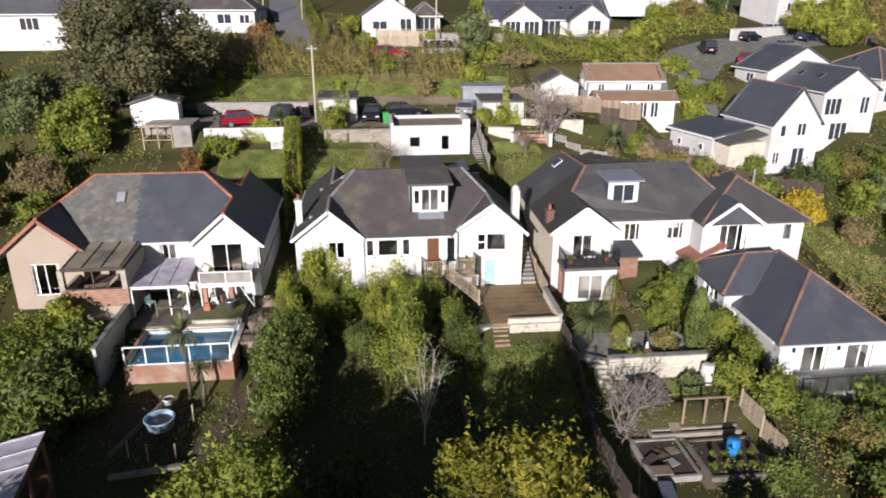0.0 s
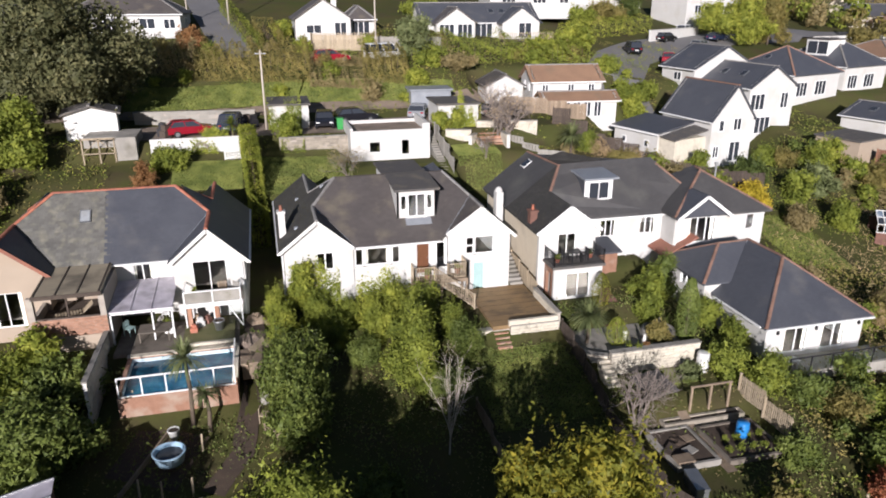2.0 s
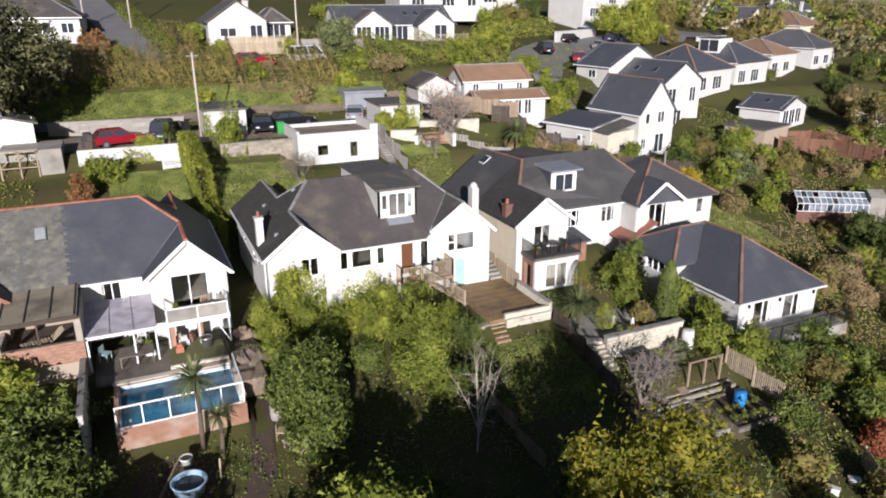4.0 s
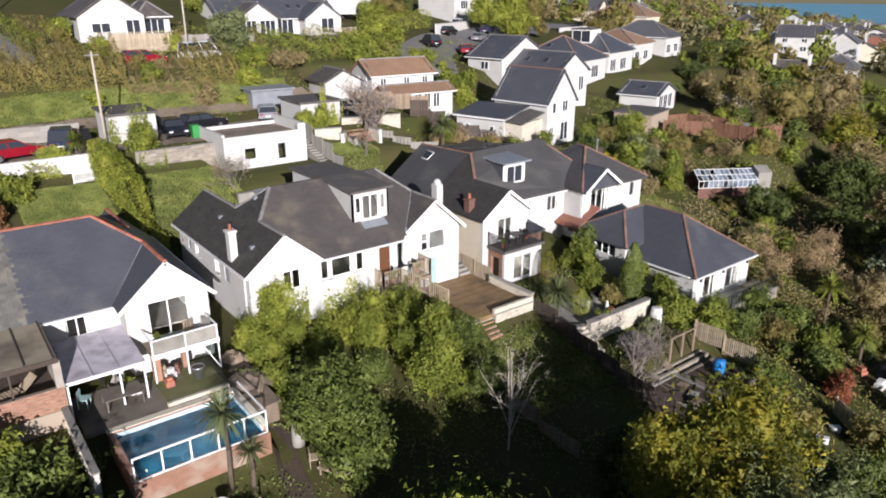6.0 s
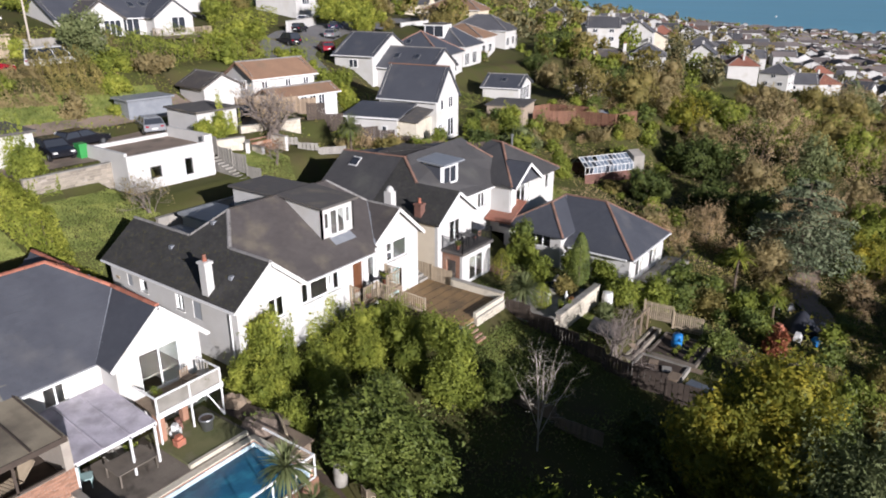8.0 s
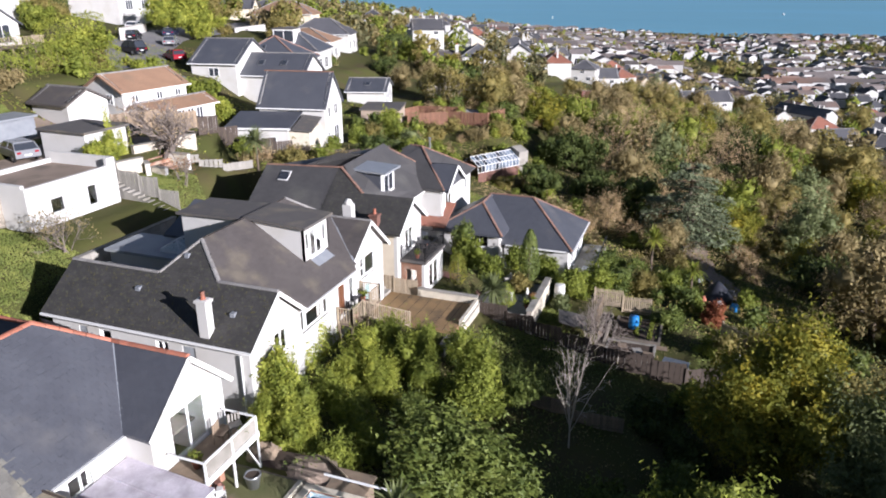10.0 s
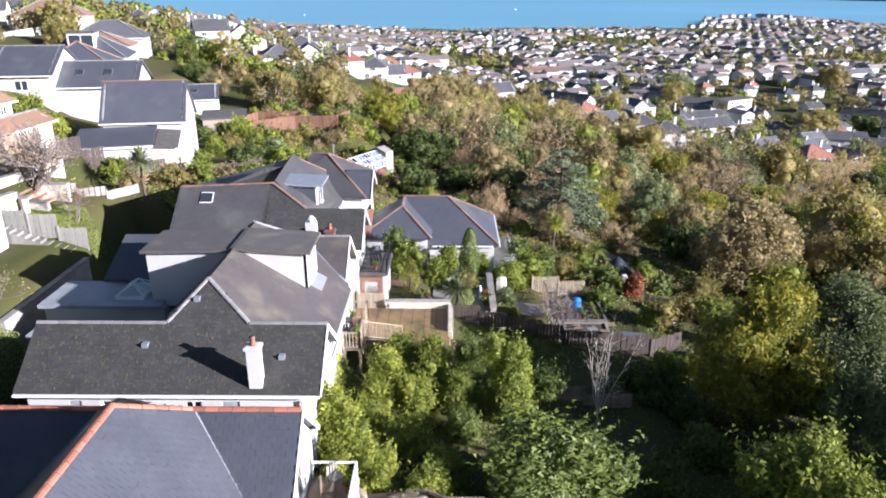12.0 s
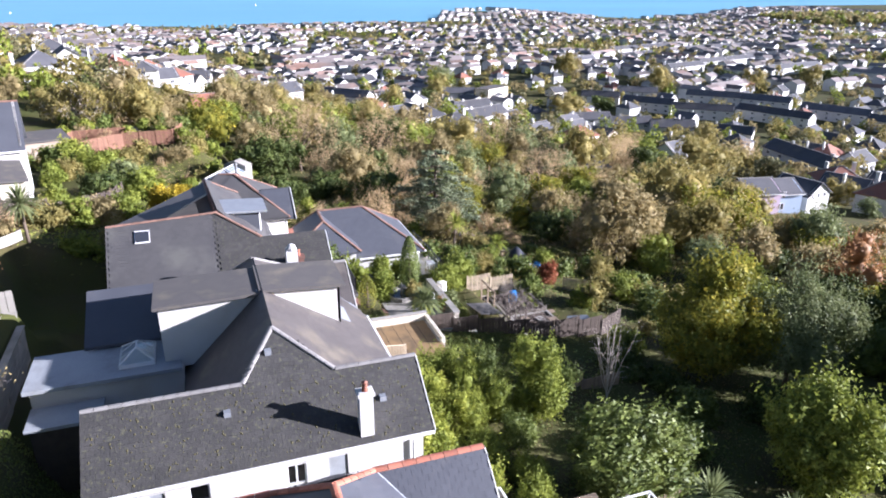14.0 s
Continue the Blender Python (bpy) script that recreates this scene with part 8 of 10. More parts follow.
# gardens between the houses
for i, (x, y, top, r, kind) in enumerate([(27.0, 60.5, 4.8, 2.0, "olive"), (30.5, 57.5, 4.2, 2.4, "brown"), (33.5, 56.0, 3.6, 2.2, "green"), (36.5, 53.0, 3.4, 1.6, "gold"), (34.5, 51.5, 3.8, 1.5, "gold"), (39.5, 57.5, 4.2, 2.2, "dark"), (42.5, 55.0, 3.4, 2.2, "green"), (46, 56.5, 3.8, 2.4, "grey"), (49, 60, 4.4, 2.4, "green"), (52, 62, 4.6, 2.0, "bright"), (54, 57, 3, 2.2, "olive"), (22, 57.5, 3.8, 1.4, "green"), (25.5, 64.0, 6.0, 1.3, "green"), (44, 50.5, 1.8, 1.8, "green"), (39, 50, 1.4, 1.6, "brown"), (57, 52, 2.0, 2.2, "brown"), (61, 50, 2.4, 2.4, "olive"), (44.6, 62.4, 4.2, 1.4, "green"), (46.2, 61.2, 3.8, 1.3, "olive"), (36.0, 61.0, 4.4, 1.4, "green")]):
    tree("shrub", "%s garden bush between the houses" % {"gold": "golden yellow", "olive": "olive green", "brown": "brown", "green": "green", "dark": "dark green", "grey": "grey-green", "bright": "bright green"}[kind], x, y, top, r, kind, 0.19, 2000, 150 + i, low=-0.8, trunk=0.06, category="shrub", group="bushes between the houses")
bare_tree("bare_tree", "big pale-limbed tree with thinning yellow-grey leaves", 79.3, 63.3, 8.0, 170, "bark_pale", 6, 5, 0.2, 0.5, 0.5, "olive", 0.34, 7, up=0.1)
def cedar(x, y, tall, r, seed):
    """A cedar: tiers of flat, drooping fans of needles round a straight trunk."""
    rng = np.random.default_rng(seed)
    z0 = float(ground_z(x, y)) - 0.1
    t = thing("cedar", "blue-green cedar with layered drooping branches", "conifer", x, y, z0)
    g = Geo().tube((0, 0, 0), (0, 0, tall * 0.95), 0.3, 0.04, 8)
    ps = []
    for k in range(11):
        u = k / 10
        for b in range(9 - k // 3):
            az = rng.uniform(0, 2 * math.pi)
            ln = r * (1 - 0.72 * u ** 2) * rng.uniform(0.7, 1.08)
            zb = tall * (0.12 + 0.8 * u)
            d = Vector((math.cos(az), math.sin(az), 0))
            g.tube((0, 0, zb), d * ln + Vector((0, 0, zb + 0.1 - 0.12 * ln)), 0.07, 0.02, 4, False)
            m = int(170 * (0.3 + ln / r))
            s = rng.uniform(0.15, 1, m) ** 0.7
            w = rng.normal(0, 0.30, m) * ln * (0.35 + 0.65 * s) * 0.55
            ps.append(np.stack([d.x * ln * s - d.y * w, d.y * ln * s + d.x * w, zb + 0.25 - 0.14 * ln * s ** 2 - 0.25 * np.abs(w) + rng.normal(0, 0.09, m)], 1))
    p = np.concatenate(ps)
    v = leaf_quads(p, np.tile(np.array([0, -0.2, 1.0]), (len(p), 1)), 0.36, rng, 0.35, 0.5)
    part("crown", fast_mesh("crown", v, np.arange(len(v)).reshape(-1, 3), L["cedar"]), None, t)
    part("trunk", g, M["bark"], t)


cedar(43.6, 25.6, 8.4, 5.6, 171)

# unseen trees, added out of view to cast shade over the lawns
for i, (x, y, top, r, kind) in enumerate([(-3.9, 11.4, 6.6, 3.2, "green"), (-5.2, 7.0, 7.2, 3.0, "green"), (-6.0, 14.2, 4.8, 2.6, "green"), (-17.5, 20.0, 1.2, 3.4, "green"), (-8.6, 9.0, 4.2, 2.6, "green"), (-18.0, 13.0, 4.4, 3.2, "green"), (-2.4, 2.0, 3.8, 3.3, "laurel"), (2.6, 1.6, 3.6, 3.2, "green"), (7.0, -0.6, 3.2, 3.0, "laurel")]):
    tree("shade_tree", "unseen leafy tree added to shade the gardens", x, y, top, r, kind, 0.36, 7000, 300 + i, low=-0.9, lobes=18, crown_h=6.2, group="trees at the foot of the gardens")

for i, (x, y, top, r, kind, lab) in enumerate([(16.0, -4.5, -0.6, 4.3, "rust", "round tree with thinning rust-brown leaves"), (10.0, 0.5, -3.2, 2.8, "dark", "dark green bush at the foot of the slope"), (5.0, 5.5, -2.6, 2.7, "laurel", "glossy dark bush at the foot of the slope"), (14.0, 7.0, -3.6, 2.4, "green", "green bush at the foot of the slope"), (9.5, 10.5, -3.0, 2.2, "dark", "dark green bush under the willowy tree"), (23.0, -8.0, -4.8, 3.2, "brown", "brown leafed tree at the edge of the wood"), (22.0, 2.0, -4.4, 3.0, "green", "green tree at the edge of the wood"), (1.0, 24.5, -1.9, 1.6, "laurel", "low dark bush in the shaded garden"), (6.5, 26.0, -2.2, 1.5, "dark", "low dark bush in the shaded garden"), (-1.6, 27.2, -1.7, 1.5, "laurel", "low dark bush in the shaded garden"), (9.2, 24.0, -2.4, 1.5, "green", "low green bush in the shaded garden"), (4.2, 24.2, -2.6, 1.7, "dark", "dark green bush in the shaded garden"), (7.6, 15.8, -2.9, 2.1, "dark", "dark green bush behind the yellowing tree"), (0.4, 20.0, -2.4, 1.9, "dark", "dark green bush in the shaded garden")]):
    tree("garden_tree" if r > 2 else "shrub", lab, x, y, top, r, kind, 0.2, 2600, 330 + i, low=-0.85, category="tree" if r > 2 else "shrub")

# ---- scrub and undergrowth ----
BARE = [(6.6, 11.3, 36.8, 50), (-14.8, -7.5, 34, 44), (-24, -6, 40, 54), (-5.4, 10.4, 42.6, 58), (11.6, 31, 43, 55), (12, 16.5, 41, 43.5), (22, 31.2, 33.3, 45.5), (-18, 22, 66, 74.5), (1.8, 9.3, 62, 69), (32, 50, 60, 74), (18, 34, 71, 83), (46, 54, 71, 82), (60, 70, 80, 91), (71, 81, 85, 96), (84, 94, 89, 100), (66, 72, 68, 77), (56, 61, 62, 69), (-6, 1.5, 56, 65), (1.5, 20, 55, 66), (-18, -6, 55, 64)]


def clear_of(x, y):
    ok = np.ones(len(x), bool)
    for x0, x1, y0, y1 in BARE:
        ok &= ~((x > x0) & (x < x1) & (y > y0) & (y < y1))
    return ok


def undergrowth(name, label, region, n, leaf, kind, seed, tall, clump, slim=0.6):
    """Low growth with a broken outline over the open ground."""
    rng = np.random.default_rng(seed)
    x, y = rng.uniform(region[0], region[1], n), rng.uniform(region[2], region[3], n)
    m = np.sin(x / clump + seed) * np.sin(y / clump * 1.1 + 2 * seed) + 0.5 * np.sin(x / clump * 2.3 + y / clump * 1.7 + seed)
    keep = (m + rng.normal(0, 0.3, n) > -0.1) & clear_of(x, y)
    x, y, m = x[keep], y[keep], m[keep]
    z = ground_z(x, y) + rng.uniform(0.02, 1, len(x)) ** 1.5 * tall * np.clip(0.25 + m, 0.15, 1.4)
    nor = np.stack([np.full(len(x), -0.25), np.full(len(x), -0.6), np.full(len(x), 0.7)], 1)
    v = leaf_quads(np.stack([x, y, z], 1), nor, leaf, rng, slim, 0.6)
    return solo(name, fast_mesh(name, v, np.arange(len(v)).reshape(-1, 3), L[kind]), None, label, "undergrowth", kind="stuff")


undergrowth("ivy", "ivy and low green plants over the garden slope", (-26, 22, 14, 43), 42000, 0.14, "laurel", 1, 0.5, 1.9)
undergrowth("dead_leaves", "brown leaf litter and dead stems in the gardens", (-26, 30, 14, 43), 24000, 0.11, "brown", 2, 0.15, 1.6)
undergrowth("scrub", "olive scrub over the eastern slope", (22, 62, -6, 44), 45000, 0.19, "olive", 3, 0.9, 2.6)
undergrowth("scrub", "straw-coloured dry stems over the eastern slope", (26, 62, 4, 54), 24000, 0.24, "straw", 4, 0.9, 3.1, 0.2)
undergrowth("scrub", "green brambles over the eastern slope", (20, 62, -6, 56), 30000, 0.17, "green", 5, 0.7, 2.2)
undergrowth("weeds", "rough green growth behind the houses", (-40, 64, 54, 100), 51000, 0.19, "green", 6, 0.35, 3.0)
undergrowth("weeds", "rough brown growth on the banks", (-40, 64, 54, 104), 24000, 0.19, "olive", 7, 0.35, 2.4)
undergrowth("weeds", "rough growth west of the bungalows", (-48, -24, 24, 66), 21000, 0.20, "green", 8, 0.5, 2.4)


def lawn(label, region, n, seed, kind="grass", blade=0.085):
    rng = np.random.default_rng(seed)
    x, y = rng.uniform(region[0], region[1], n), rng.uniform(region[2], region[3], n)
    z = ground_z(x, y) + 0.05
    az = rng.uniform(0, 2 * math.pi, n)
    nor = np.stack([np.cos(az), np.sin(az), np.full(n, 0.35)], 1)
    nor[:, 1] = -np.abs(nor[:, 1]) - 0.5
    v = leaf_quads(np.stack([x, y, z], 1), nor, blade * 1.2, rng, 0.7, 0.35)
    return solo("lawn", fast_mesh("lawn", v, np.arange(len(v)).reshape(-1, 3), L[kind]), None, label, "lawn", kind="stuff")


lawn("rough sunlit lawn behind the bungalow", (-6.0, 1.6, 55.5, 64.8), 19760, 1)
lawn("green lawn beside the long steps", (11.4, 15.5, 60.4, 64.4), 12000, 2)
lawn("grass verge along the lane under the bank", (-20, 16, 77.6, 81.2), 32110, 3, "grass", 0.18)
lawn("shaded lawn below the terrace", (5.0, 11.0, 30.5, 37.2), 12350, 4)
lawn("small lawn in the terraced garden", (14.5, 18.6, 32.6, 34.6), 4940, 5)
lawn("grass terrace behind the semi-detached pair", (-13, -7.5, 58.5, 63.5), 17290, 6)
lawn("lawn in the garden beyond the double-fronted house", (34.5, 40.0, 44, 52), 11115, 7)
lawn("sloping lawn in the eastern gardens", (28, 36, 14, 21), 11115, 8)

shrub_kinds = []
for i, (k, lab) in enumerate([("green", "green"), ("olive", "olive-brown"), ("brown", "dry brown"), ("laurel", "glossy dark green"), ("straw", "pale straw-coloured"), ("bright", "yellow-green")]):
    o = tree("wild_shrub", "%s wild shrub on the slope" % lab, 0, 0, 2.0, 1.35, k, 0.21, 450, 320 + i, low=-0.9, trunk=0.04, base=0, group="wild shrubs on the slope", category="shrub", lobes=9, slim=0.25 if k == "straw" else 0.55)
    shrub_kinds.append(o)
rng_s = np.random.default_rng(55)
first = True
for x0, x1, y0, y1, n, mixk in [(23, 33, 5, 32, 34, [0, 3, 3, 1, 3, 0, 2, 1]), (31.5, 60, 4, 46, 62, [1, 1, 2, 4, 0, 3, 4]), (-42, -25, 28, 64, 24, [0, 3, 1, 0]), (-24, -14, 26, 39, 14, [0, 3, 5]), (18, 33, 55, 63, 14, [0, 1, 2, 4]), (44, 80, -6, 36, 32, [1, 2, 4, 0, 3]), (48, 78, 44, 66, 60, [0, 1, 2, 4, 3, 0, 5]), (70, 128, 42, 92, 48, [0, 1, 2, 4, 3, 0]), (-18, 18, 77, 92, 22, [1, 2, 0, 5]), (13, 40, 83, 90, 18, [5, 0, 5, 1]), (-16, -7, 55.5, 63, 8, [0, 2, 5]), (4, 22, 10, 24, 14, [0, 3, 1])]:
    placed_n = 0
    while placed_n < n:
        x, y = rng_s.uniform(x0, x1), rng_s.uniform(y0, y1)
        if not clear_of(np.array([x]), np.array([y]))[0]:
            if rng_s.uniform() < 0.05:
                placed_n += 1
            continue
        s = rng_s.uniform(0.55, 1.3)
        o = shrub_kinds[int(rng_s.choice(mixk))]
        m = pose(x, y, float(ground_z(x, y)) - 0.1, 0, 0, rng_s.uniform(0, 360)) @ Matrix.Diagonal((s, s, s * rng_s.uniform(0.7, 1.1), 1))
        c = copy_thing(o, m)
        c.scale = (s, s, s * 0.9)
        placed_n += 1
for i, o in enumerate(shrub_kinds):
    o.matrix_basis = pose(33 + 2.1 * i, 36 + 0.7 * i, float(ground_z(33 + 2.1 * i, 36 + 0.7 * i)) - 0.1)

# ---- the wood in the valley: a few trees, copied ----
rng_w = np.random.default_rng(77)
WOOD_KINDS = ["olive", "brown", "straw", "dark", "green", "olive", "grey", "straw", "yellow", "brown"]
protos = []
for i, k in enumerate(WOOD_KINDS):
    r = [4.2, 3.6, 5.0, 3.2, 3.4, 4.6, 3.6, 3.0, 3.2, 2.8][i]
    o = tree("wood_tree", "%s tree in the scrubby valley wood" % {"olive": "olive-brown autumn", "brown": "brown autumn", "dark": "dark evergreen", "green": "green", "grey": "grey-green", "yellow": "yellowing", "straw": "pale twiggy half-bare"}[k], 0, 0, r * 1.75, r, k, 0.235, 2700, 200 + i, lobes=24, slim=0.22 if k == "straw" else 0.6, group="trees of the valley wood", base=0, low=-0.6, trunk=0.2, dome=k != "straw")
    protos.append((o, r))
spots = []


def wood_edge(x):
    """The lower edge of the wood: south of it the town begins."""
    return float(np.interp(x, [10, 40, 60, 80, 100, 125, 160, 240], [-18, -30, -30, -26, -18, 0, 8, 12]))


def wood_ok(x, y):
    if x < 33 and y > 2:
        return False
    if 33 <= x < 47 and y > 20:
        return False
    if y > 44 and x < 72:
        return False
    return True


def plant(x, y, k, s=1.0):
    o, r = protos[k]
    spots.append((x, y, r * s))
    return copy_thing(o, pose(x, y, float(ground_z(x, y)) - 0.15, 0, 0, rng_w.uniform(0, 360)) @ Matrix.Diagonal((s, s, s * rng_w.uniform(0.85, 1.1), 1)))


for x, y, k, s in [(34.5, 7, 1, 1.0), (42, -6.5, 0, 1.5), (33, -4, 5, 1.1), (38, 14, 3, 0.9), (52, 14, 6, 1.0), (30, -17, 6, 1.2), (50, -16, 8, 1.3), (40, 33, 7, 0.7), (36.5, 27, 1, 0.7), (24, 4, 6, 0.9), (20, -6, 9, 1.2), (31, 13, 2, 0.6), (27, 9, 4, 0.7), (60, 30, 3, 1.2), (64, 42, 3, 1.1), (52, 36, 3, 0.8), (55, 26, 7, 1.2), (100, 60, 9, 1.7), (93, 66, 3, 1.0), (48, 31, 3, 0.9), (72, 36, 2, 1.2), (78, 48, 8, 1.2)]:
    plant(x, y, k, s)
for x, y, k, s in [(35, -6, 8, 1.6), (30, 11, 1, 1.35), (82, -42, 5, 1.45), (90, -28, 7, 1.5), (101, -43, 3, 1.3), (95, -15, 6, 1.1), (112, -26, 4, 1.15), (90, 0, 8, 1.25), (129, -1, 3, 1.1), (117, 16, 0, 1.4), (96, 40, 1, 1.3), (74, 31, 6, 1.15), (66, 39, 3, 0.95), (80, 57, 0, 1.05), (79, 0, 5, 0.85), (70, 17, 1, 1.2), (136, -106, 7, 1.6), (85, -72, 4, 0.8), (72, -68, 0, 0.8), (98, -98, 3, 0.9), (80, -90, 9, 0.9), (66, -82, 4, 0.8), (104, -108, 5, 1.0), (60, -62, 6, 0.7), (90, -115, 1, 1.0), (76, -105, 3, 1.0), (120, -90, 0, 1.0), (58, -12, 0, 1.1), (62, -24, 9, 1.1), (28, -14, 8, 0.9), (36, -22, 6, 0.9), (46, -18, 5, 1.1)]:
    plant(x, y, k, s)
for x, y, k, s in [(283, -147, 3, 2.0), (129, -63, 4, 1.5), (126, -77, 5, 1.7), (147, -113, 7, 1.5), (250, -108, 0, 2.2), (256, -114, 5, 1.8), (350, -284, 3, 2.0), (330, -347, 3, 2.4), (324, -279, 0, 1.8), (323, -323, 5, 1.8), (108, -39, 2, 1.1), (112, -46, 7, 1.4), (401, -190, 5, 2.6), (410, -202, 1, 2.2), (404, -98, 8, 2.4), (366, -86, 4, 2.2), (378, -94, 6, 2.4), (390, -100, 4, 2.0), (352, -82, 0, 2.0), (330, -215, 0, 2.2), (345, -228, 9, 2.4), (300, -60, 3, 1.6), (262, -30, 4, 1.5), (240, -24, 0, 1.5)]:
    plant(x, y, k, s)
# trees above the red fences and between the row and the town
for x0, x1, y0, y1, n in [(86, 140, 46, 70, 10), (100, 130, 72, 86, 6), (120, 150, 80, 98, 3), (84, 98, 68, 80, 3)]:
    for i in range(n):
        plant(rng_w.uniform(x0, x1), rng_w.uniform(y0, y1), int(rng_w.choice([0, 1, 3, 4, 4, 5, 6, 8])), rng_w.uniform(0.4, 0.75))
tries = 0
while len(spots) < 250 and tries < 6000:
    tries += 1
    x, y = rng_w.uniform(10, 215), rng_w.uniform(-95, 62)
    if not wood_ok(x, y) or y < wood_edge(x) or y > 62 - 0.16 * (x - 70) or (x < 24 and y < -18):
        continue
    if (x > 150 and rng_w.uniform() < 0.5) or (72 < x < 145 and y > 44 and rng_w.uniform() < 0.7):
        continue
    k = int(rng_w.choice([1, 2, 3, 3, 7, 9]) if x < 80 and y > 24 else rng_w.integers(0, len(protos)))
    s = rng_w.uniform(0.65, 1.15) * (1.2 if x > 75 else 1.0)
    r = protos[k][1] * s
    if all((x - a) ** 2 + (y - b) ** 2 > (0.62 * (r + c)) ** 2 for a, b, c in spots):
        plant(x, y, k, s)
for o, r in protos:
    o.matrix_basis = pose(240 + 9 * protos.index((o, r)), 10 + 3 * protos.index((o, r)), float(ground_z(240 + 9 * protos.index((o, r)), 10 + 3 * protos.index((o, r)))))

# ---- the town ----
rng_t = np.random.default_rng(99)
HOUSE_KINDS = [
    ("white semi-detached house with a dark slate roof", 9, 8, 4.6, 2.4, "hip", "render", "roof_far"),
    ("white gabled bungalow of the town", 8, 9, 2.9, 2.6, "cross", "render", "roof_far"),
    ("white house of the town with a red tiled roof", 9, 8, 4.4, 2.6, "hip", "render", "roof_red"),
    ("cream bungalow of the town with a slate roof", 10, 8, 2.9, 2.3, "gable", "cream", "roof_far"),
    ("white gabled house of the town", 9, 7.5, 4.8, 2.6, "gable", "render", "roof_far"),
]
kinds = []
for i, (lab, w, d, h, rise, kd, wl, rf) in enumerate(HOUSE_KINDS):
    wins = [("w", -d * 0.25, 0.9, 1.4, 1.2), ("w", d * 0.25, 0.9, 1.4, 1.2), ("s", -w * 0.25, 0.9, 1.6, 1.3), ("s", w * 0.25, 0.9, 1.6, 1.3)]
    if h > 4:
        wins += [("w", 0, 3.1, 1.4, 1.1), ("s", -w * 0.25, 3.1, 1.4, 1.1), ("s", w * 0.25, 3.1, 1.4, 1.1)]
    x, y = 205 + 14 * i, 62 - 4 * i
    kinds.append(house(lab, x, y, 20 * i, w, d, h, rise, kd, wl, rf, wins, [(w * 0.3, 0, rise + 0.9)], group="houses of the town", simple=True))
taken = [(205 + 14 * i, 62 - 4 * i) for i in range(5)]


def town_ok(x, y, gap=11):
    return all((x - a) ** 2 + (y - b) ** 2 > gap * gap for a, b in taken)


def terrace_row(x, y, rz, n, unit=5.6, wall="render"):
    w = unit * n
    wins = []
    for k in range(n):
        u = -w / 2 + unit * (k + 0.5)
        wins += [("s", u, 0.8, 1.5, 1.1), ("s", u, 3.2, 1.5, 1.0)]
    house("long white terrace with a dark roof", x, y, rz, w, 7.5, 5.0, 2.4, "gable", wall, "roof_far", wins, [(-w / 4, 0, 3.2), (w / 4, 0, 3.2)], group="white terraces", simple=True)
    for k in range(-2, 3):
        taken.append((x + math.cos(radians(rz)) * k * w / 5, y + math.sin(radians(rz)) * k * w / 5))


# dark-roofed rows that climb the hill, and long pale rows beyond them, each by the two ends of its front
def row_between(x0, y0, x1, y1, unit):
    w = math.hypot(x1 - x0, y1 - y0)
    a = math.atan2(y1 - y0, x1 - x0)
    n = max(2, round(w / unit))
    terrace_row((x0 + x1) / 2 - 3.75 * math.sin(a), (y0 + y1) / 2 + 3.75 * math.cos(a), math.degrees(a), n, w / n)


for ends in [(289, -162, 269, -178), (263, -174, 245, -196), (295, -207, 275, -226), (254, -205, 220, -217), (277, -225, 255, -240), (246, -238, 217, -250), (211, -242, 196, -248), (237, -103, 233, -120), (220, -112, 215, -128), (210, -124, 202, -139), (197, -138, 183, -150), (144, -118, 110, -113), (254, -58, 260, -76), (193, -38, 203, -57), (347, -78, 339, -99), (187, 30, 193, 17), (262, 0, 247, -15), (310, -150, 298, -166), (318, -178, 306, -196)]:
    row_between(*ends, 5.6)
for ends in [(547, -321, 572, -410), (528, -383, 547, -480), (429, -325, 435, -354), (490, -296, 502, -334), (463, -397, 470, -427), (376, -343, 387, -400), (456, -205, 480, -262), (440, -360, 450, -395), (400, -275, 410, -312)]:
    row_between(*ends, 8.0)
house("three-storey pale flats with a flat roof", 335, -108, -60, 18, 9, 8.0, 1, "flat", "cream", "felt", [("s", u, z, 1.8, 1.4) for u in (-6, -2, 2, 6) for z in (0.8, 3.4, 6.0)])
house("pink end house of a coloured row", 66, -40.5, -100, 6, 7, 3.9, 1.7, "gable", "pink", "roof_far", [("s", -1, 0.9, 1.4, 1.2), ("s", -1, 3, 1.4, 1.2)])
house("pale blue house of a coloured row", 67.0, -46.4, -100, 6, 7, 3.9, 1.7, "gable", "blue_render", "roof_far", [("s", -1, 0.9, 1.4, 1.2), ("s", -1, 3, 1.4, 1.2)])
house("white gabled end house of a coloured row", 67.5, -52.7, -80, 6.2, 7.6, 3.9, 2.0, "cross", "render", "roof_far", [("s", 0, 3, 0.8, 1.0), ("s", 1.7, 3, 0.8, 1.0), ("s", -1.7, 3, 0.8, 1.0)])
taken += [(66, -41), (68, -48), (70, -55)]
for i, (x, y, rz) in enumerate([(92, -90, 20), (78, -77, 110), (63, -70, 20), (88, -104, 200), (70, -92, 110), (98, -118, 20), (56, -84, 20), (83, -80, -113)]):
    copy_thing(kinds[i % 5], pose(x, y, float(ground_z(x, y)), 0, 0, rz))
    taken.append((x, y))
count = 0
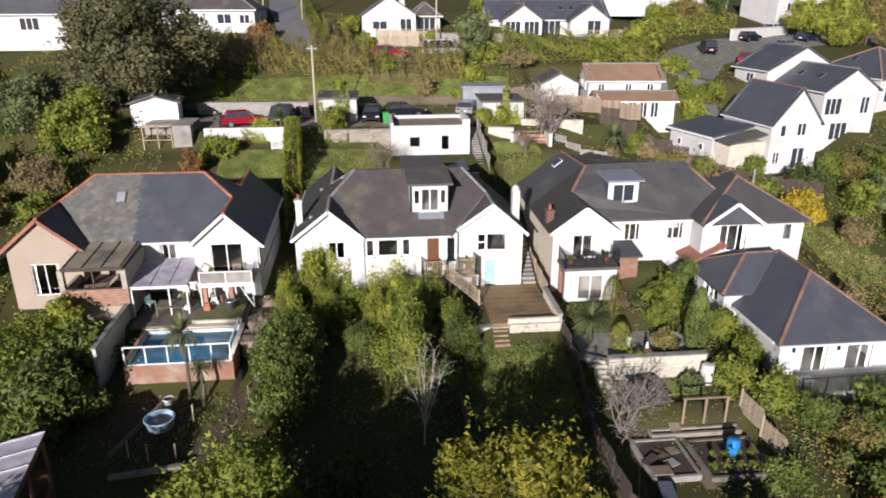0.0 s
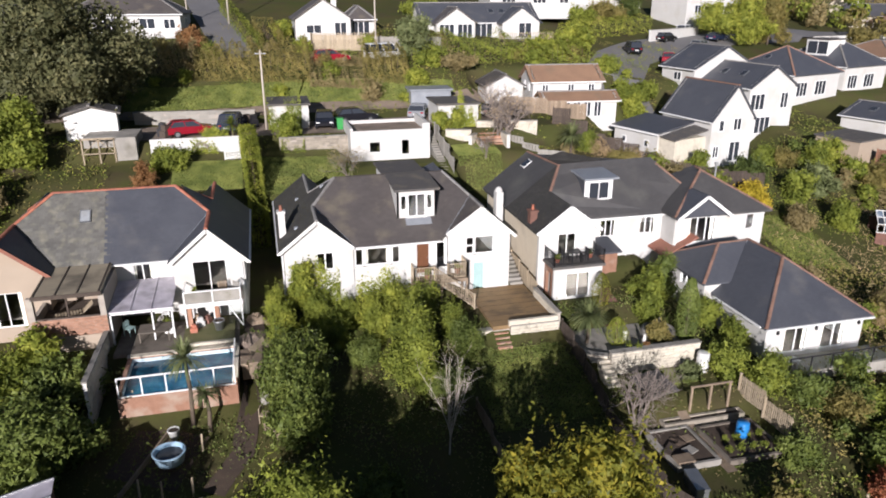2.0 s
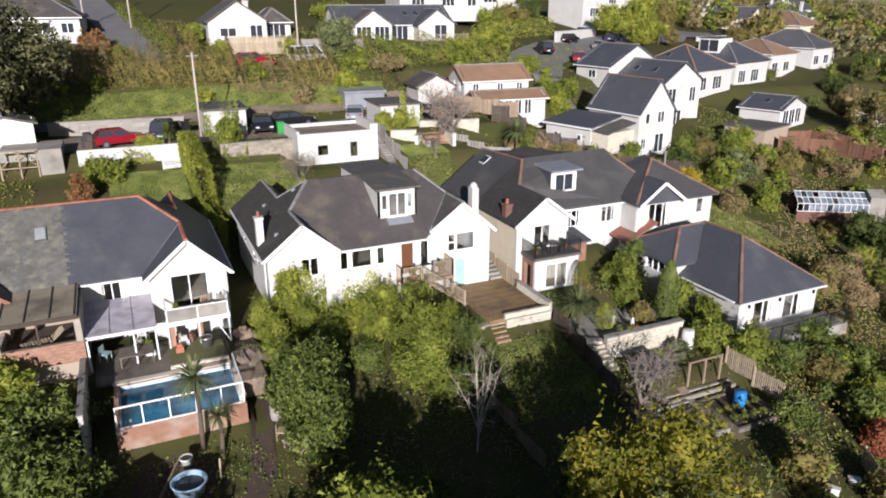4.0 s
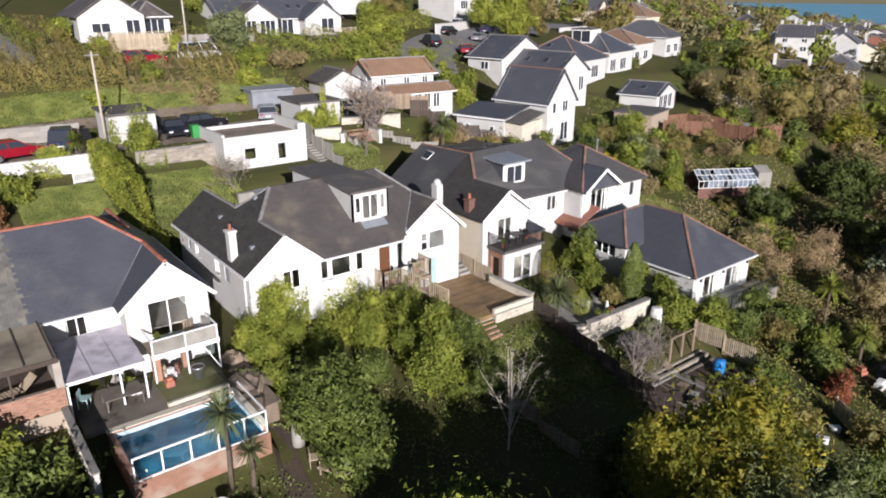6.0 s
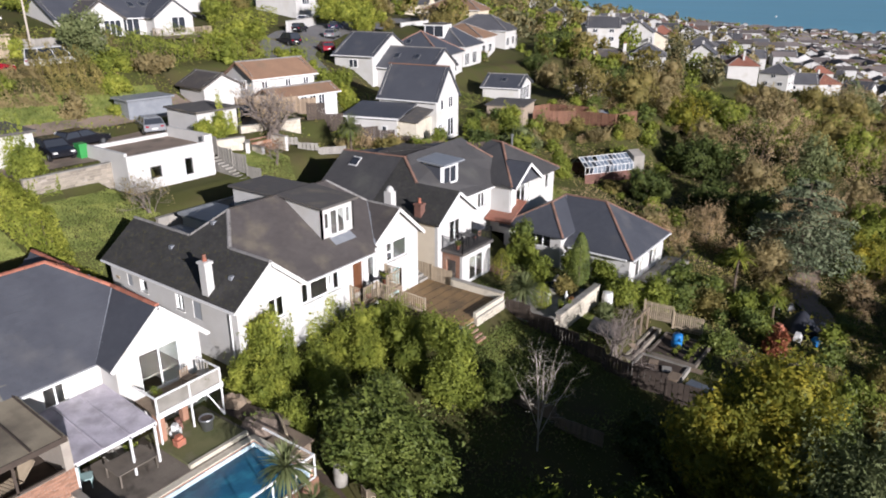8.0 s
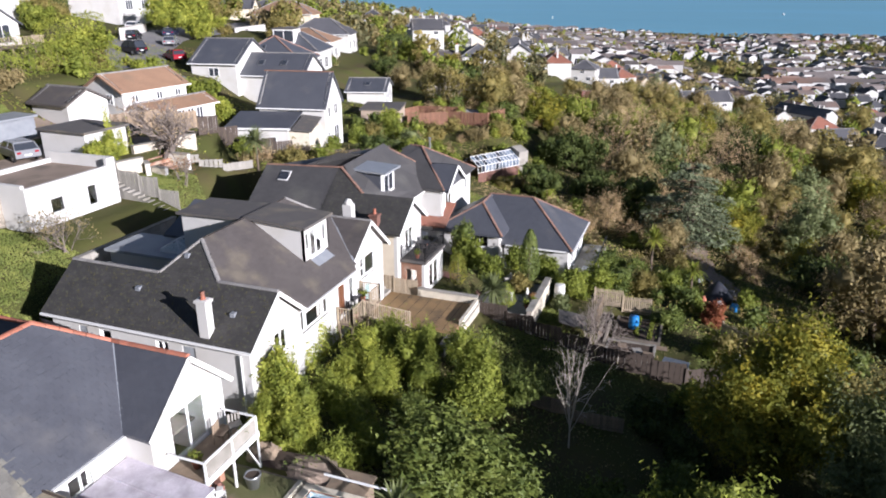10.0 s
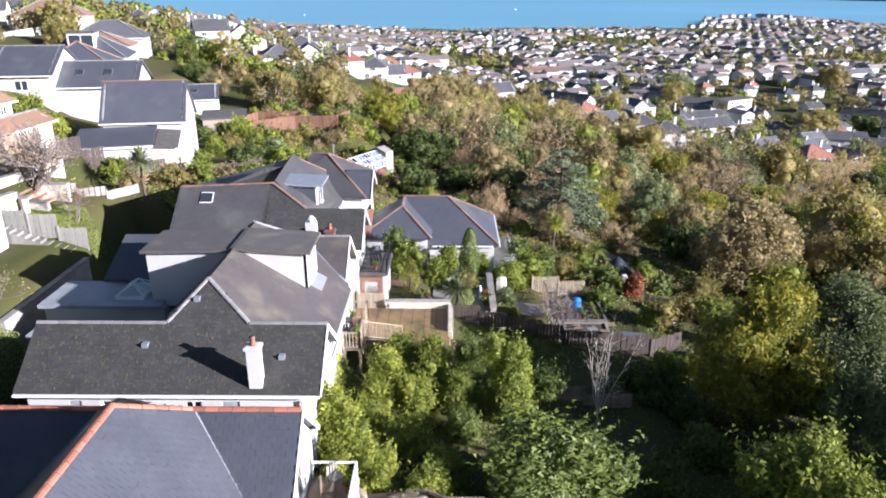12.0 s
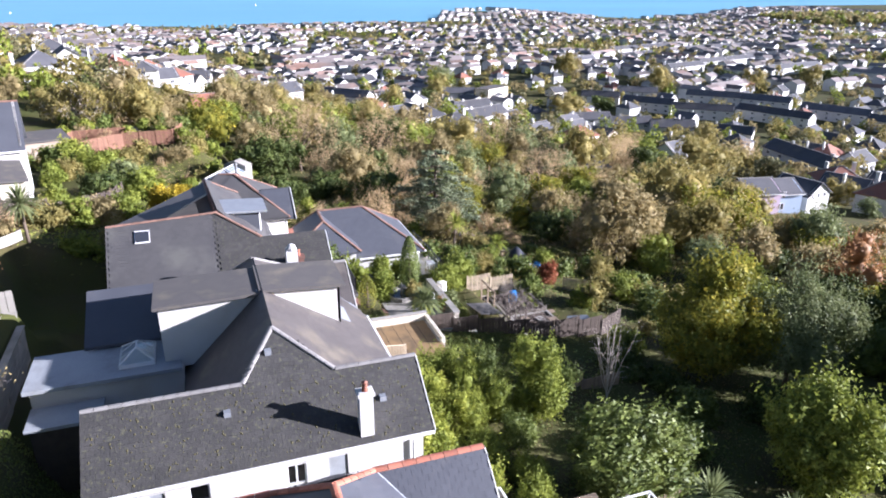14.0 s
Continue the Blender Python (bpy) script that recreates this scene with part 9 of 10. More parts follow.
while count < 150:
    x, y = 120 + 300 * rng_t.uniform() ** 1.2, rng_t.uniform(-320, 170)
    street = round((y + 0.5 * x) / 26) * 26 - 0.5 * x
    y = street + rng_t.choice([-7, 7])
    if (x < 240 and wood_edge(x) - 6 < y < 64) or (x < 150 and y < -20 and y > -60) or y < -1.9 * x + 60 or (x < 160 and y > 62 and y < 130 and x < 135):
        continue
    if not town_ok(x, y, 11.5):
        if rng_t.uniform() < 0.01:
            count += 1
        continue
    taken.append((x, y))
    copy_thing(kinds[int(rng_t.choice(5, p=[0.3, 0.25, 0.1, 0.15, 0.2]))], pose(x, y, float(ground_z(x, y)), 0, 0, 20 + rng_t.choice([0, 90, 180, -90]) + rng_t.normal(0, 5)))
    count += 1

# farther roofs, past counting
def far_town():
    rng = np.random.default_rng(7)
    walls, roofs = [], []
    wq, rq = [], []
    n = 0
    while n < 5200:
        x = 260 + 1490 * rng.uniform() ** 1.05
        y = rng.uniform(-1500, 900)
        if y < -2.3 * x + 100 or y > 0.75 * x:
            continue
        sh = float(np.interp(y, SHORE_Y, SHORE_X))
        if x > sh - 15 or (x < 300 and y > -330) or not all((x - a) ** 2 + (y - b) ** 2 > 150 for a, b in (taken if x < 480 else ())):
            continue
        st = round((y + 0.4 * x) / 30) * 30
        y = st - 0.4 * x + rng.choice([-8, 8])
        if math.sin(x * 0.013) * math.sin(y * 0.017 + 1) > 0.5 or ((x - 950) / 170) ** 2 + ((y + 1060) / 130) ** 2 < 1:
            continue
        w, d, h, r = rng.uniform(8, 13), rng.uniform(7, 9), rng.uniform(4.4, 6.0) * (1 - 0.3 * (x > 900)), rng.uniform(1.2, 2.0)
        if rng.uniform() < 0.07:
            w = rng.uniform(25, 45)
        a = radians(20 + rng.choice([0, 90]) + rng.normal(0, 7))
        z = float(ground_z(x, y))
        ca, sa = math.cos(a), math.sin(a)
        T = lambda px, py, pz: (x + ca * px - sa * py, y + sa * px + ca * py, z + pz)
        X, Y = w / 2, d / 2
        i = len(walls)
        walls += [T(-X, -Y, -1), T(X, -Y, -1), T(X, Y, -1), T(-X, Y, -1), T(-X, -Y, h), T(X, -Y, h), T(X, Y, h), T(-X, Y, h), T(-X, 0, h + r), T(X, 0, h + r)]
        wq += [(i, i + 1, i + 5, i + 4), (i + 2, i + 3, i + 7, i + 6), (i + 1, i + 2, i + 6, i + 5), (i + 3, i, i + 4, i + 7), (i + 5, i + 6, i + 9, i + 9), (i + 7, i + 4, i + 8, i + 8)]
        j = len(roofs)
        roofs += [T(-X - 0.4, -Y - 0.4, h - 0.1), T(X + 0.4, -Y - 0.4, h - 0.1), T(X + 0.4, 0, h + r + 0.15), T(-X - 0.4, 0, h + r + 0.15), T(X + 0.4, Y + 0.4, h - 0.1), T(-X - 0.4, Y + 0.4, h - 0.1)]
        rq += [(j, j + 1, j + 2, j + 3), (j + 4, j + 5, j + 3, j + 2)]
        n += 1
    me = bpy.data.meshes.new("far_houses")
    fs = [tuple(dict.fromkeys(q)) for q in wq] + [tuple(k + len(walls) for k in q) for q in rq]
    me.from_pydata(walls + roofs, [], fs)
    me.materials.append(M["far_wall"])
    me.materials.append(M["far_roof"])
    me.polygons.foreach_set("material_index", [0] * len(wq) + [1] * len(rq))
    me.update()
    tagged(new("far_houses", me), "countless white houses of the seaside town", "houses", kind="stuff")


far_town()


def far_trees():
    rng = np.random.default_rng(8)
    pts, sizes = [], []
    while len(pts) < 5600:
        x, y = 105 + 1095 * rng.uniform() ** 1.5, rng.uniform(-900, 600)
        if y < -2.4 * x + 60 or y > 0.8 * x + 60:
            continue
        if (x < 240 and wood_edge(x) - 4 < y < 64) or x > float(np.interp(y, SHORE_Y, SHORE_X)) - 60:
            continue
        if not all((x - a) ** 2 + (y - b) ** 2 > 49 for a, b in taken):
            continue
        pts.append((x, y))
        sizes.append(rng.uniform(2.0, 4.6) * (1.05 if x < 330 else 1.1 if x < 500 else 1.25 if x < 800 else 1.0))
    # the wooded rise at the end of the town
    for i in range(500):
        a, q = rng.uniform(0, 2 * math.pi), math.sqrt(rng.uniform())
        pts.append((950 + 170 * q * math.cos(a), -1060 + 130 * q * math.sin(a)))
        sizes.append(rng.uniform(5, 9) * (1.4 - 0.6 * q))
    for kind, sel in (("olive", 0), ("far", 1), ("green", 2), ("brown", 3)):
        vs = []
        for i in range(sel, len(pts), 4):
            x, y = pts[i]
            r = sizes[i]
            n = 320 if x < 215 else 230 if x < 300 else 110 if x < 520 else 26
            p, w, c = crown_points(rng, n, r, r * rng.uniform(0.8, 1.3), 7, -0.7)
            p = p + (x, y, float(ground_z(x, y)) + r * 0.75)
            vs.append(leaf_quads(p, w, r * (0.19 if n > 600 else 0.24 if n > 200 else 0.4 if n > 100 else 0.7), rng, 0.7, 0.6))
        v = np.concatenate(vs)
        solo("far_trees", fast_mesh("far_trees", v, np.arange(len(v)).reshape(-1, 3), L[kind]), None, "%s trees scattered through the town" % {"far": "mixed autumn"}.get(kind, kind + " autumn"), "trees", kind="stuff")


far_trees()
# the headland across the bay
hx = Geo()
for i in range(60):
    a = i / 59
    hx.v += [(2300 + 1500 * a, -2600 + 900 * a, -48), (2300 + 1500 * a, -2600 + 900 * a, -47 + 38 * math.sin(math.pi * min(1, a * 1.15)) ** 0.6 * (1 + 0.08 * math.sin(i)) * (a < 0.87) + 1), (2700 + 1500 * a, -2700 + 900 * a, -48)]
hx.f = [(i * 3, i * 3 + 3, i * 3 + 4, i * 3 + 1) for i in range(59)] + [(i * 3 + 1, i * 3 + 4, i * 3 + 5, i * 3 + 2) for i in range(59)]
# the blue-grey base colour holds the haze over the woods
solo("backdrop", hx, surface("hazy_headland", (0.10, 0.14, 0.16), (0.13, 0.16, 0.17), 0.95, 0.01, 0.1, 0.0), "wooded headland across the bay, haze put into its colour", "headland", kind="structure", smooth=True)

# ---- things in the gardens ----
def barrel(label, x, y, z, r, h, material, name="water_butt", lid=True, group=""):
    t = thing(name, label, "barrel", x, y, z, 0, group)
    part("drum", Geo().lathe([(r * 0.9, 0), (r * 0.97, h * 0.08), (r, h * 0.3), (r * 1.04, h * 0.33), (r, h * 0.36), (r, h * 0.64), (r * 1.04, h * 0.67), (r, h * 0.7), (r * 0.95, h * 0.94), (r * 0.9, h)], 18), M[material], t, smooth=True)
    if lid:
        part("lid", Geo().lathe([(r * 0.94, h), (r * 0.94, h + 0.04), (r * 0.6, h + 0.06), (0.02, h + 0.07)], 18), M[material], t, smooth=True)
    part("tap", Geo().tube((0, -r, h * 0.15), (0, -r - 0.08, h * 0.15), 0.02, 0.02, 6), M["metal_grey"], t)
    return t


barrel("white plastic water butt below the stone wall", 18.95, 33.6, -2.5, 0.38, 1.15, "plastic_white")
barrel("bright blue plastic barrel on the vegetable bed", 17.9, 28.2, -3.4, 0.34, 0.95, "plastic_blue", "blue_barrel", False)
barrel("pale grey water butt beside the laurel", -6.5, 34.6, -1.35, 0.3, 1.05, "concrete")


def pot(label, x, y, z, r, h, material, kind=None, seed=1, group="plant pots"):
    t = thing("plant_pot", label, "plant pot", x, y, z, 0, group)
    part("pot", Geo().lathe([(r * 0.7, 0), (r * 0.95, h * 0.85), (r * 1.05, h * 0.86), (r * 1.05, h), (r * 0.9, h), (r * 0.85, h * 0.9)], 14), M[material], t, smooth=True)
    part("soil", Geo().lathe([(r * 0.86, h * 0.88), (r * 0.86, h * 0.91)], 14), M["soil"], t)
    if kind:
        rng = np.random.default_rng(seed)
        m, c = crown_mesh("plant", L[kind], rng, 260, r * 1.5, r * 1.4, 0.09, 6, -0.5)
        m.transform(Matrix.Translation((0, 0, h + r * 0.9)))
        part("plant", m, None, t)
    return t


for i, (x, y, z, r, h, m, k) in enumerate([(15.2, 34.75, -1.6, 0.2, 0.35, "paint", "green"), (15.8, 34.8, -1.6, 0.22, 0.36, "terracotta", "rust"), (14.8, 35.0, -1.6, 0.2, 0.34, "terracotta", "green"), (16.4, 43.2, -0.65, 0.25, 0.4, "metal_grey", "dark"), (-8.9, 40.2, 0.5, 0.32, 0.6, "metal_grey", None), (-10.2, 41.6, 1.98, 0.18, 0.3, "terracotta", "green"), (-8.2, 41.0, 1.98, 0.16, 0.25, "terracotta", "green"), (-10.9, 32.6, -1.45, 0.28, 0.5, "plastic_white", None), (-11.9, 41.2, 0.36, 0.2, 0.35, "paint", "green"), (4.0, 42.3, 1.44, 0.2, 0.35, "terracotta", "green"), (6.2, 42.9, 1.44, 0.2, 0.35, "terracotta", "green"), (13.0, 42.2, 1.78, 0.16, 0.28, "terracotta", "green"), (15.6, 42.6, 1.78, 0.16, 0.28, "terracotta", "dark")]):
    pot("garden pot with a small plant" if k else "empty grey garden tub", x, y, z, r, h, m, k, 400 + i)


def chair(label, x, y, z, rz, material="timber", group="garden chairs"):
    t = thing("garden_chair", label, "chair", x, y, z, rz, group)
    for sx in (-0.22, 0.22):
        for sy in (-0.2, 0.2):
            part("leg", Geo().box(sx - 0.02, sx + 0.02, sy - 0.02, sy + 0.02, 0, 0.42 if sy < 0 else 0.85), M[material], t)
    part("seat", Geo().box(-0.25, 0.25, -0.24, 0.22, 0.42, 0.46), M[material], t)
    for k in range(4):
        part("slat", Geo().box(-0.2 + k * 0.12, -0.14 + k * 0.12, 0.18, 0.22, 0.5, 0.85), M[material], t)
    return t


def table(label, x, y, z, w, d, h=0.72, material="timber", rz=0):
    t = thing("garden_table", label, "table", x, y, z, rz)
    part("tabletop", Geo().box(-w / 2, w / 2, -d / 2, d / 2, h - 0.04, h), M[material], t)
    for sx in (-1, 1):
        for sy in (-1, 1):
            part("leg", Geo().box(sx * (w / 2 - 0.08) - 0.03, sx * (w / 2 - 0.08) + 0.03, sy * (d / 2 - 0.08) - 0.03, sy * (d / 2 - 0.08) + 0.03, 0, h - 0.04), M[material], t)
    return t


table("dark garden table on the timber deck", 5.2, 43.1, 1.44, 0.9, 0.9, 0.72, "metal_dark")
chair("dark metal chair on the timber deck", 4.5, 43.0, 1.44, 90, "metal_dark")
chair("dark metal chair on the timber deck", 5.9, 43.1, 1.44, -90, "metal_dark")
chair("dark metal chair on the timber deck", 5.2, 43.8, 1.44, 0, "metal_dark")
table("round-edged dark table on the railed balcony", 14.3, 42.3, 1.78, 0.8, 0.8, 0.7, "metal_dark")
chair("dark chair on the railed balcony", 13.6, 42.3, 1.78, 90, "metal_dark")
chair("dark chair on the railed balcony", 15.0, 42.3, 1.78, -90, "metal_dark")
chair("wooden chair on the white balcony", -8.6, 41.7, 1.98, 10, "timber")
chair("grey cushioned chair on the white balcony", -7.95, 41.5, 1.98, -40, "concrete")
table("brown stained table under the patio canopy", -12.4, 40.3, 0.36, 1.7, 1.2, 0.62, "patio")
table("dark workbench under the patio canopy", -13.6, 42.6, 0.36, 1.8, 0.7, 0.85, "metal_dark")
chair("teal folding chair under the canopy", -13.9, 41.0, 0.36, 60, "teal")
chair("white chair under the canopy", -12.0, 42.6, 0.36, 160, "plastic_white")
chair("folding wooden chair by the path", -6.6, 32.9, -1.4, 70, "timber_pale")


def lounger(label, x, y, z, rz):
    t = thing("sun_lounger", label, "lounger", x, y, z, rz)
    part("frame", Geo().beam((-0.9, -0.28, 0.32), (0.5, -0.28, 0.32), 0.05, 0.06).beam((-0.9, 0.28, 0.32), (0.5, 0.28, 0.32), 0.05, 0.06), M["timber"], t)
    for k in range(9):
        part("slat", Geo().box(-0.88 + k * 0.15, -0.78 + k * 0.15, -0.3, 0.3, 0.35, 0.38), M["timber_pale"], t)
    part("backrest", Geo().slab([(0.5, -0.3, 0.4), (1.05, -0.3, 0.85), (1.05, 0.3, 0.85), (0.5, 0.3, 0.4)], 0.05), M["timber_pale"], t)
    for sx in (-0.75, 0.4):
        for sy in (-0.28, 0.28):
            part("leg", Geo().box(sx - 0.03, sx + 0.03, sy - 0.03, sy + 0.03, 0, 0.32), M["timber"], t)
    return t


lounger("weathered wooden lounger beside the laurel", -6.0, 31.8, -1.55, -60)
lounger("pale striped lounger inside the brick lean-to", -16.6, 40.9, 1.75, 15)
solo("lean_to_floor", Geo().box(-18.3, -14.85, 40.1, 43.6, 1.6, 1.74), M["timber_dark"], "dark raised floor inside the lean-to", "floor", kind="structure")
solo("storage_shed", Geo().box(-0.5, 0.5, -0.75, 0.75, 0, 0.95).slab([(-0.6, -0.85, 1.0), (0.6, -0.85, 1.1), (0.6, 0.85, 1.1), (-0.6, 0.85, 1.0)], 0.08), M["timber"], "low timber pump shed beside the pool", "shed", -7.15, 36.9, -0.75)


def blue_tub():
    t = thing("round_tub", "blue and white round plastic tub on bare soil", "tub", -10.95, 31.0, -1.6)
    part("tub", Geo().lathe([(0.62, 0), (0.72, 0.5), (0.76, 0.52), (0.76, 0.56), (0.68, 0.56), (0.6, 0.3)], 24), surface("pale_blue_plastic", (0.32, 0.50, 0.66), (0.42, 0.58, 0.72), 0.4, 2, 20, 0.0), t, smooth=True)
    part("water", Geo().lathe([(0.64, 0.34), (0.64, 0.36)], 24), M["pane_far"], t)
    return t


blue_tub()
for i, (x, y) in enumerate([(-13.0, 35.0), (-12.2, 29.6), (-11.2, 29.3), (-9.9, 29.3), (-9.6, 31.9)]):
    solo("fence_post", Geo().tube((0, 0, -0.3), (0.04, 0, 1.0), 0.05, 0.045, 7), M["timber_pale"], "bare wooden post in the kitchen garden", "post", x, y, float(ground_z(x, y)), group="garden posts")
solo("timber_edging", Geo().beam((-13.0, 29.3, -1.95), (-11.2, 33.0, -1.35), 0.08, 0.25), M["timber"], "old timber edging round a soil bed", "edging")
solo("timber_edging", Geo().beam((-12.6, 28.0, -2.2), (-9.4, 28.4, -2.1), 0.25, 0.2), M["stone"], "grey stone edging of a garden bed", "edging")
strip("garden_path", [(-6.9, 41.5), (-7.0, 37.5), (-7.2, 34.5), (-7.8, 31.5), (-9.0, 29.2)], 1.1, M["soil"], "trodden earth path beside the pool", "path", lift=0.05, edge=0.15)
strip("soil_bed", [(-13.2, 32.6), (-10.0, 31.2)], 3.4, M["soil"], "bare soil bed below the pool", "soil", lift=0.04)


def wooden_greenhouse():
    t = thing("greenhouse", "wooden greenhouse with a pale corrugated roof", "greenhouse", -15.6, 25.4, -3.2, 8)
    part("greenhouse_roof", Geo().slab([(-2.2, -2.6, 3.3), (1.2, -2.6, 3.9), (1.2, 2.2, 3.9), (-2.2, 2.2, 3.3)], 0.05), M["poly"], t, "milky corrugated sheet")
    for k in range(5):
        part("roof_batten", Geo().beam((-2.2, -2.55 + k * 1.17, 3.33), (1.2, -2.55 + k * 1.17, 3.93), 0.06, 0.05), M["metal_grey"], t)
    part("wall", Geo().wall((1.1, -2.5), (1.1, 2.1), 0, 3.8, 0.08, [(0.3, 2.1, 1.4, 3.4), (2.4, 4.2, 1.4, 3.4)]).wall((1.02, 2.1), (-2.1, 2.1), 0, 3.3, 0.08).wall((-2.1, 2.02), (-2.1, -2.5), 0, 3.2, 0.08), M["timber_red"], t)
    for y0 in (-2.2, -0.1):
        part("pane", Geo().box(1.06, 1.08, y0, y0 + 1.8, 1.4, 3.4), M["glass"], t)
    return t


wooden_greenhouse()

# the terraced garden
stone_wall("terrace_wall", "pale stone retaining wall with stepped end", (13.3, 34.35), (19.2, 34.35), -2.6, -1.05, 0.35, "pale_stone", seed=21, w=0.5, h=0.2)
stone_wall("terrace_wall", "low pale stone wall beside the palm", (11.7, 35.6), (13.2, 34.7), -2.4, -1.4, 0.3, "pale_stone", seed=22, w=0.5, h=0.2)
steps("garden_steps", "pale stone steps through the terrace wall", 12.6, 13.4, 33.2, -2.6, 6, 0.26, 0.18, "pale_stone")
solo("garden_paving", Geo().box(12.2, 19.0, 34.7, 38.6, -1.7, -1.55), M["concrete"], "grey paved garden terrace", "paving", kind="structure")
strip("garden_path", [(16.6, 42.8), (16.2, 40.5), (15.6, 38.6)], 1.0, M["brick_red"], "reddish brick garden path", "path", lift=0.06)


def pond():
    t = thing("fountain_pond", "round dark pond with a stone rim and fountain", "pond", 17.9, 37.0, -1.55)
    n = 24
    part("rim", Geo().lathe([(0.95, 0), (1.05, 0.0), (1.05, 0.32), (0.85, 0.32), (0.85, 0.0)], n), M["concrete"], t)
    part("water", Geo().lathe([(0.86, 0.2), (0.86, 0.22)], n), M["pane_far"], t)
    part("pedestal", Geo().lathe([(0.2, 0.1), (0.1, 0.3), (0.08, 0.7), (0.28, 0.8), (0.3, 0.86), (0.05, 0.86), (0.05, 1.1)], 12), M["concrete"], t, smooth=True)
    return t


pond()
solo("garden_ornament", Geo().lathe([(0.16, 0), (0.16, 0.12), (0.09, 0.16), (0.08, 0.4), (0.13, 0.55), (0.1, 0.75), (0.06, 0.82), (0.08, 0.92), (0.02, 1.0)], 12), M["paint"], "small white garden ornament on the terrace", "ornament", 15.9, 35.3, -1.55, smooth=True)
solo("garden_ornament", Geo().lathe([(0.12, 0), (0.12, 0.7), (0.16, 0.74), (0.16, 0.85), (0.02, 0.9)], 10), M["paint"], "white garden post ornament beside the conifer", "ornament", 15.1, 36.2, -1.55, smooth=True)
solo("patio_awning", Geo().slab([(13.8, 30.8, -2.0), (15.9, 31.2, -2.0), (15.5, 33.0, -1.6), (13.6, 32.6, -1.6)], 0.06), M["felt"], "dark flat shelter roof in the garden", "shelter")


def pergola():
    t = placed("pergola", "pale timber plant frame in the vegetable garden", "pergola", 17.4, 30.5, -3.3)
    for x in (16.2, 17.4, 18.6):
        part("post", Geo().box(x - 0.05, x + 0.05, 30.45, 30.55, -3.5, -1.5), M["timber"], t)
    part("rail", Geo().box(16.1, 18.7, 30.46, 30.54, -1.5, -1.4), M["timber"], t)
    return t


pergola()


def raised_bed(label, x0, x1, y0, y1, z, h=0.35, material="concrete"):
    t = placed("raised_bed", label, "raised bed", (x0 + x1) / 2, (y0 + y1) / 2, z)
    for a in ((x0, x1, y0, y0 + 0.15), (x0, x1, y1 - 0.15, y1), (x0, x0 + 0.15, y0 + 0.15, y1 - 0.15), (x1 - 0.15, x1, y0 + 0.15, y1 - 0.15)):
        part("edging", Geo().box(*a, z - 0.4, z + h), M[material], t)
    part("soil", Geo().box(x0 + 0.15, x1 - 0.15, y0 + 0.15, y1 - 0.15, z - 0.3, z + h - 0.08), M["soil"], t)
    return t


raised_bed("raised vegetable bed with pale kerbs", 15.9, 19.3, 26.3, 29.4, -3.5, 0.3, "patio")
raised_bed("raised vegetable bed with concrete kerbs", 13.0, 15.5, 26.5, 29.6, -3.45, 0.3)
raised_bed("upper vegetable bed with pale kerbs", 14.2, 19.2, 29.7, 30.3, -3.3, 0.25, "stone")
strip("vegetable_path", [(15.7, 30.5), (15.7, 25.8)], 0.6, M["timber"], "boarded path between vegetable beds", "path", lift=0.08)
fence("slat_fence", "grey slatted garden fence", [(19.8, 31.2), (20.1, 27.2)], 1.3, "timber_pale", 0.08, 0.05)
fence("panel_fence", "brown timber panel fence with square posts", [(10.8, 28.4), (11.1, 24.6), (12.3, 22.3)], 1.4, "timber_dark", 0.3, 0.004)
fence("lower_garden_fence", "pale timber fence among the shrubs", [(20.4, 22.4), (19.4, 20.8), (18.6, 18.6), (18.2, 16)], 1.2, "timber_pale", 0.1, 0.03)
for i, (x, y, w, d, h, m, lab) in enumerate([(13.6, 26.9, 0.9, 0.6, 0.5, "timber", "stack of old timber boxes"), (14.4, 27.6, 0.6, 0.5, 0.35, "concrete", "stack of concrete slabs"), (13.4, 27.9, 1.0, 0.35, 0.4, "timber_dark", "dark timber compost box"), (16.4, 28.6, 0.5, 0.7, 0.12, "concrete", "pale paving slab on the bed"), (13.2, 25.2, 1.5, 0.6, 0.6, "metal_grey", "pale metal-topped timber cold frame"), (14.9, 28.6, 0.5, 0.5, 0.3, "timber", "small weathered timber crate"), (17.0, 21.5, 0.6, 0.25, 0.3, "paint", "white painted board on the grass"), (18.7, 21.6, 0.5, 0.3, 0.3, "paint", "white painted block on the grass")]):
    z = float(ground_z(x, y))
    solo("garden_box", Geo().box(-w / 2, w / 2, -d / 2, d / 2, -0.2, h * 0.85).box(-w / 2 - 0.03, w / 2 + 0.03, -d / 2 - 0.03, d / 2 + 0.03, h * 0.85, h), M[m], lab, "box", x, y, z, 20 * i)
for i in range(9):
    x, y = 16.3 + 0.35 * i, 27.0 + 0.9 * (i % 2)
    pot("small green vegetable plant in a tub", x, y, -3.3, 0.1, 0.15, "black", "green", 440 + i, "vegetable plants")


def terrace_rail():
    t = placed("deck_rail", "dark glass balustrade along the bungalow terrace", "railing", 27, 33, -2.8)
    part("terrace_slab", Geo().box(23.6, 31.6, 31.9, 33.85, -3.4, -2.55), M["concrete"], t)
    for k in range(6):
        x = 23.8 + k * 1.5
        part("post", Geo().box(x - 0.03, x + 0.03, 31.95, 32.01, -2.55, -1.6), M["metal_dark"], t)
    part("rail", Geo().box(23.75, 31.4, 31.95, 32.02, -1.6, -1.55), M["metal_dark"], t)
    for k in range(5):
        part("pane", Geo().box(23.86 + k * 1.5, 25.24 + k * 1.5, 31.97, 31.985, -2.5, -1.65), M["glass"], t)
    return t


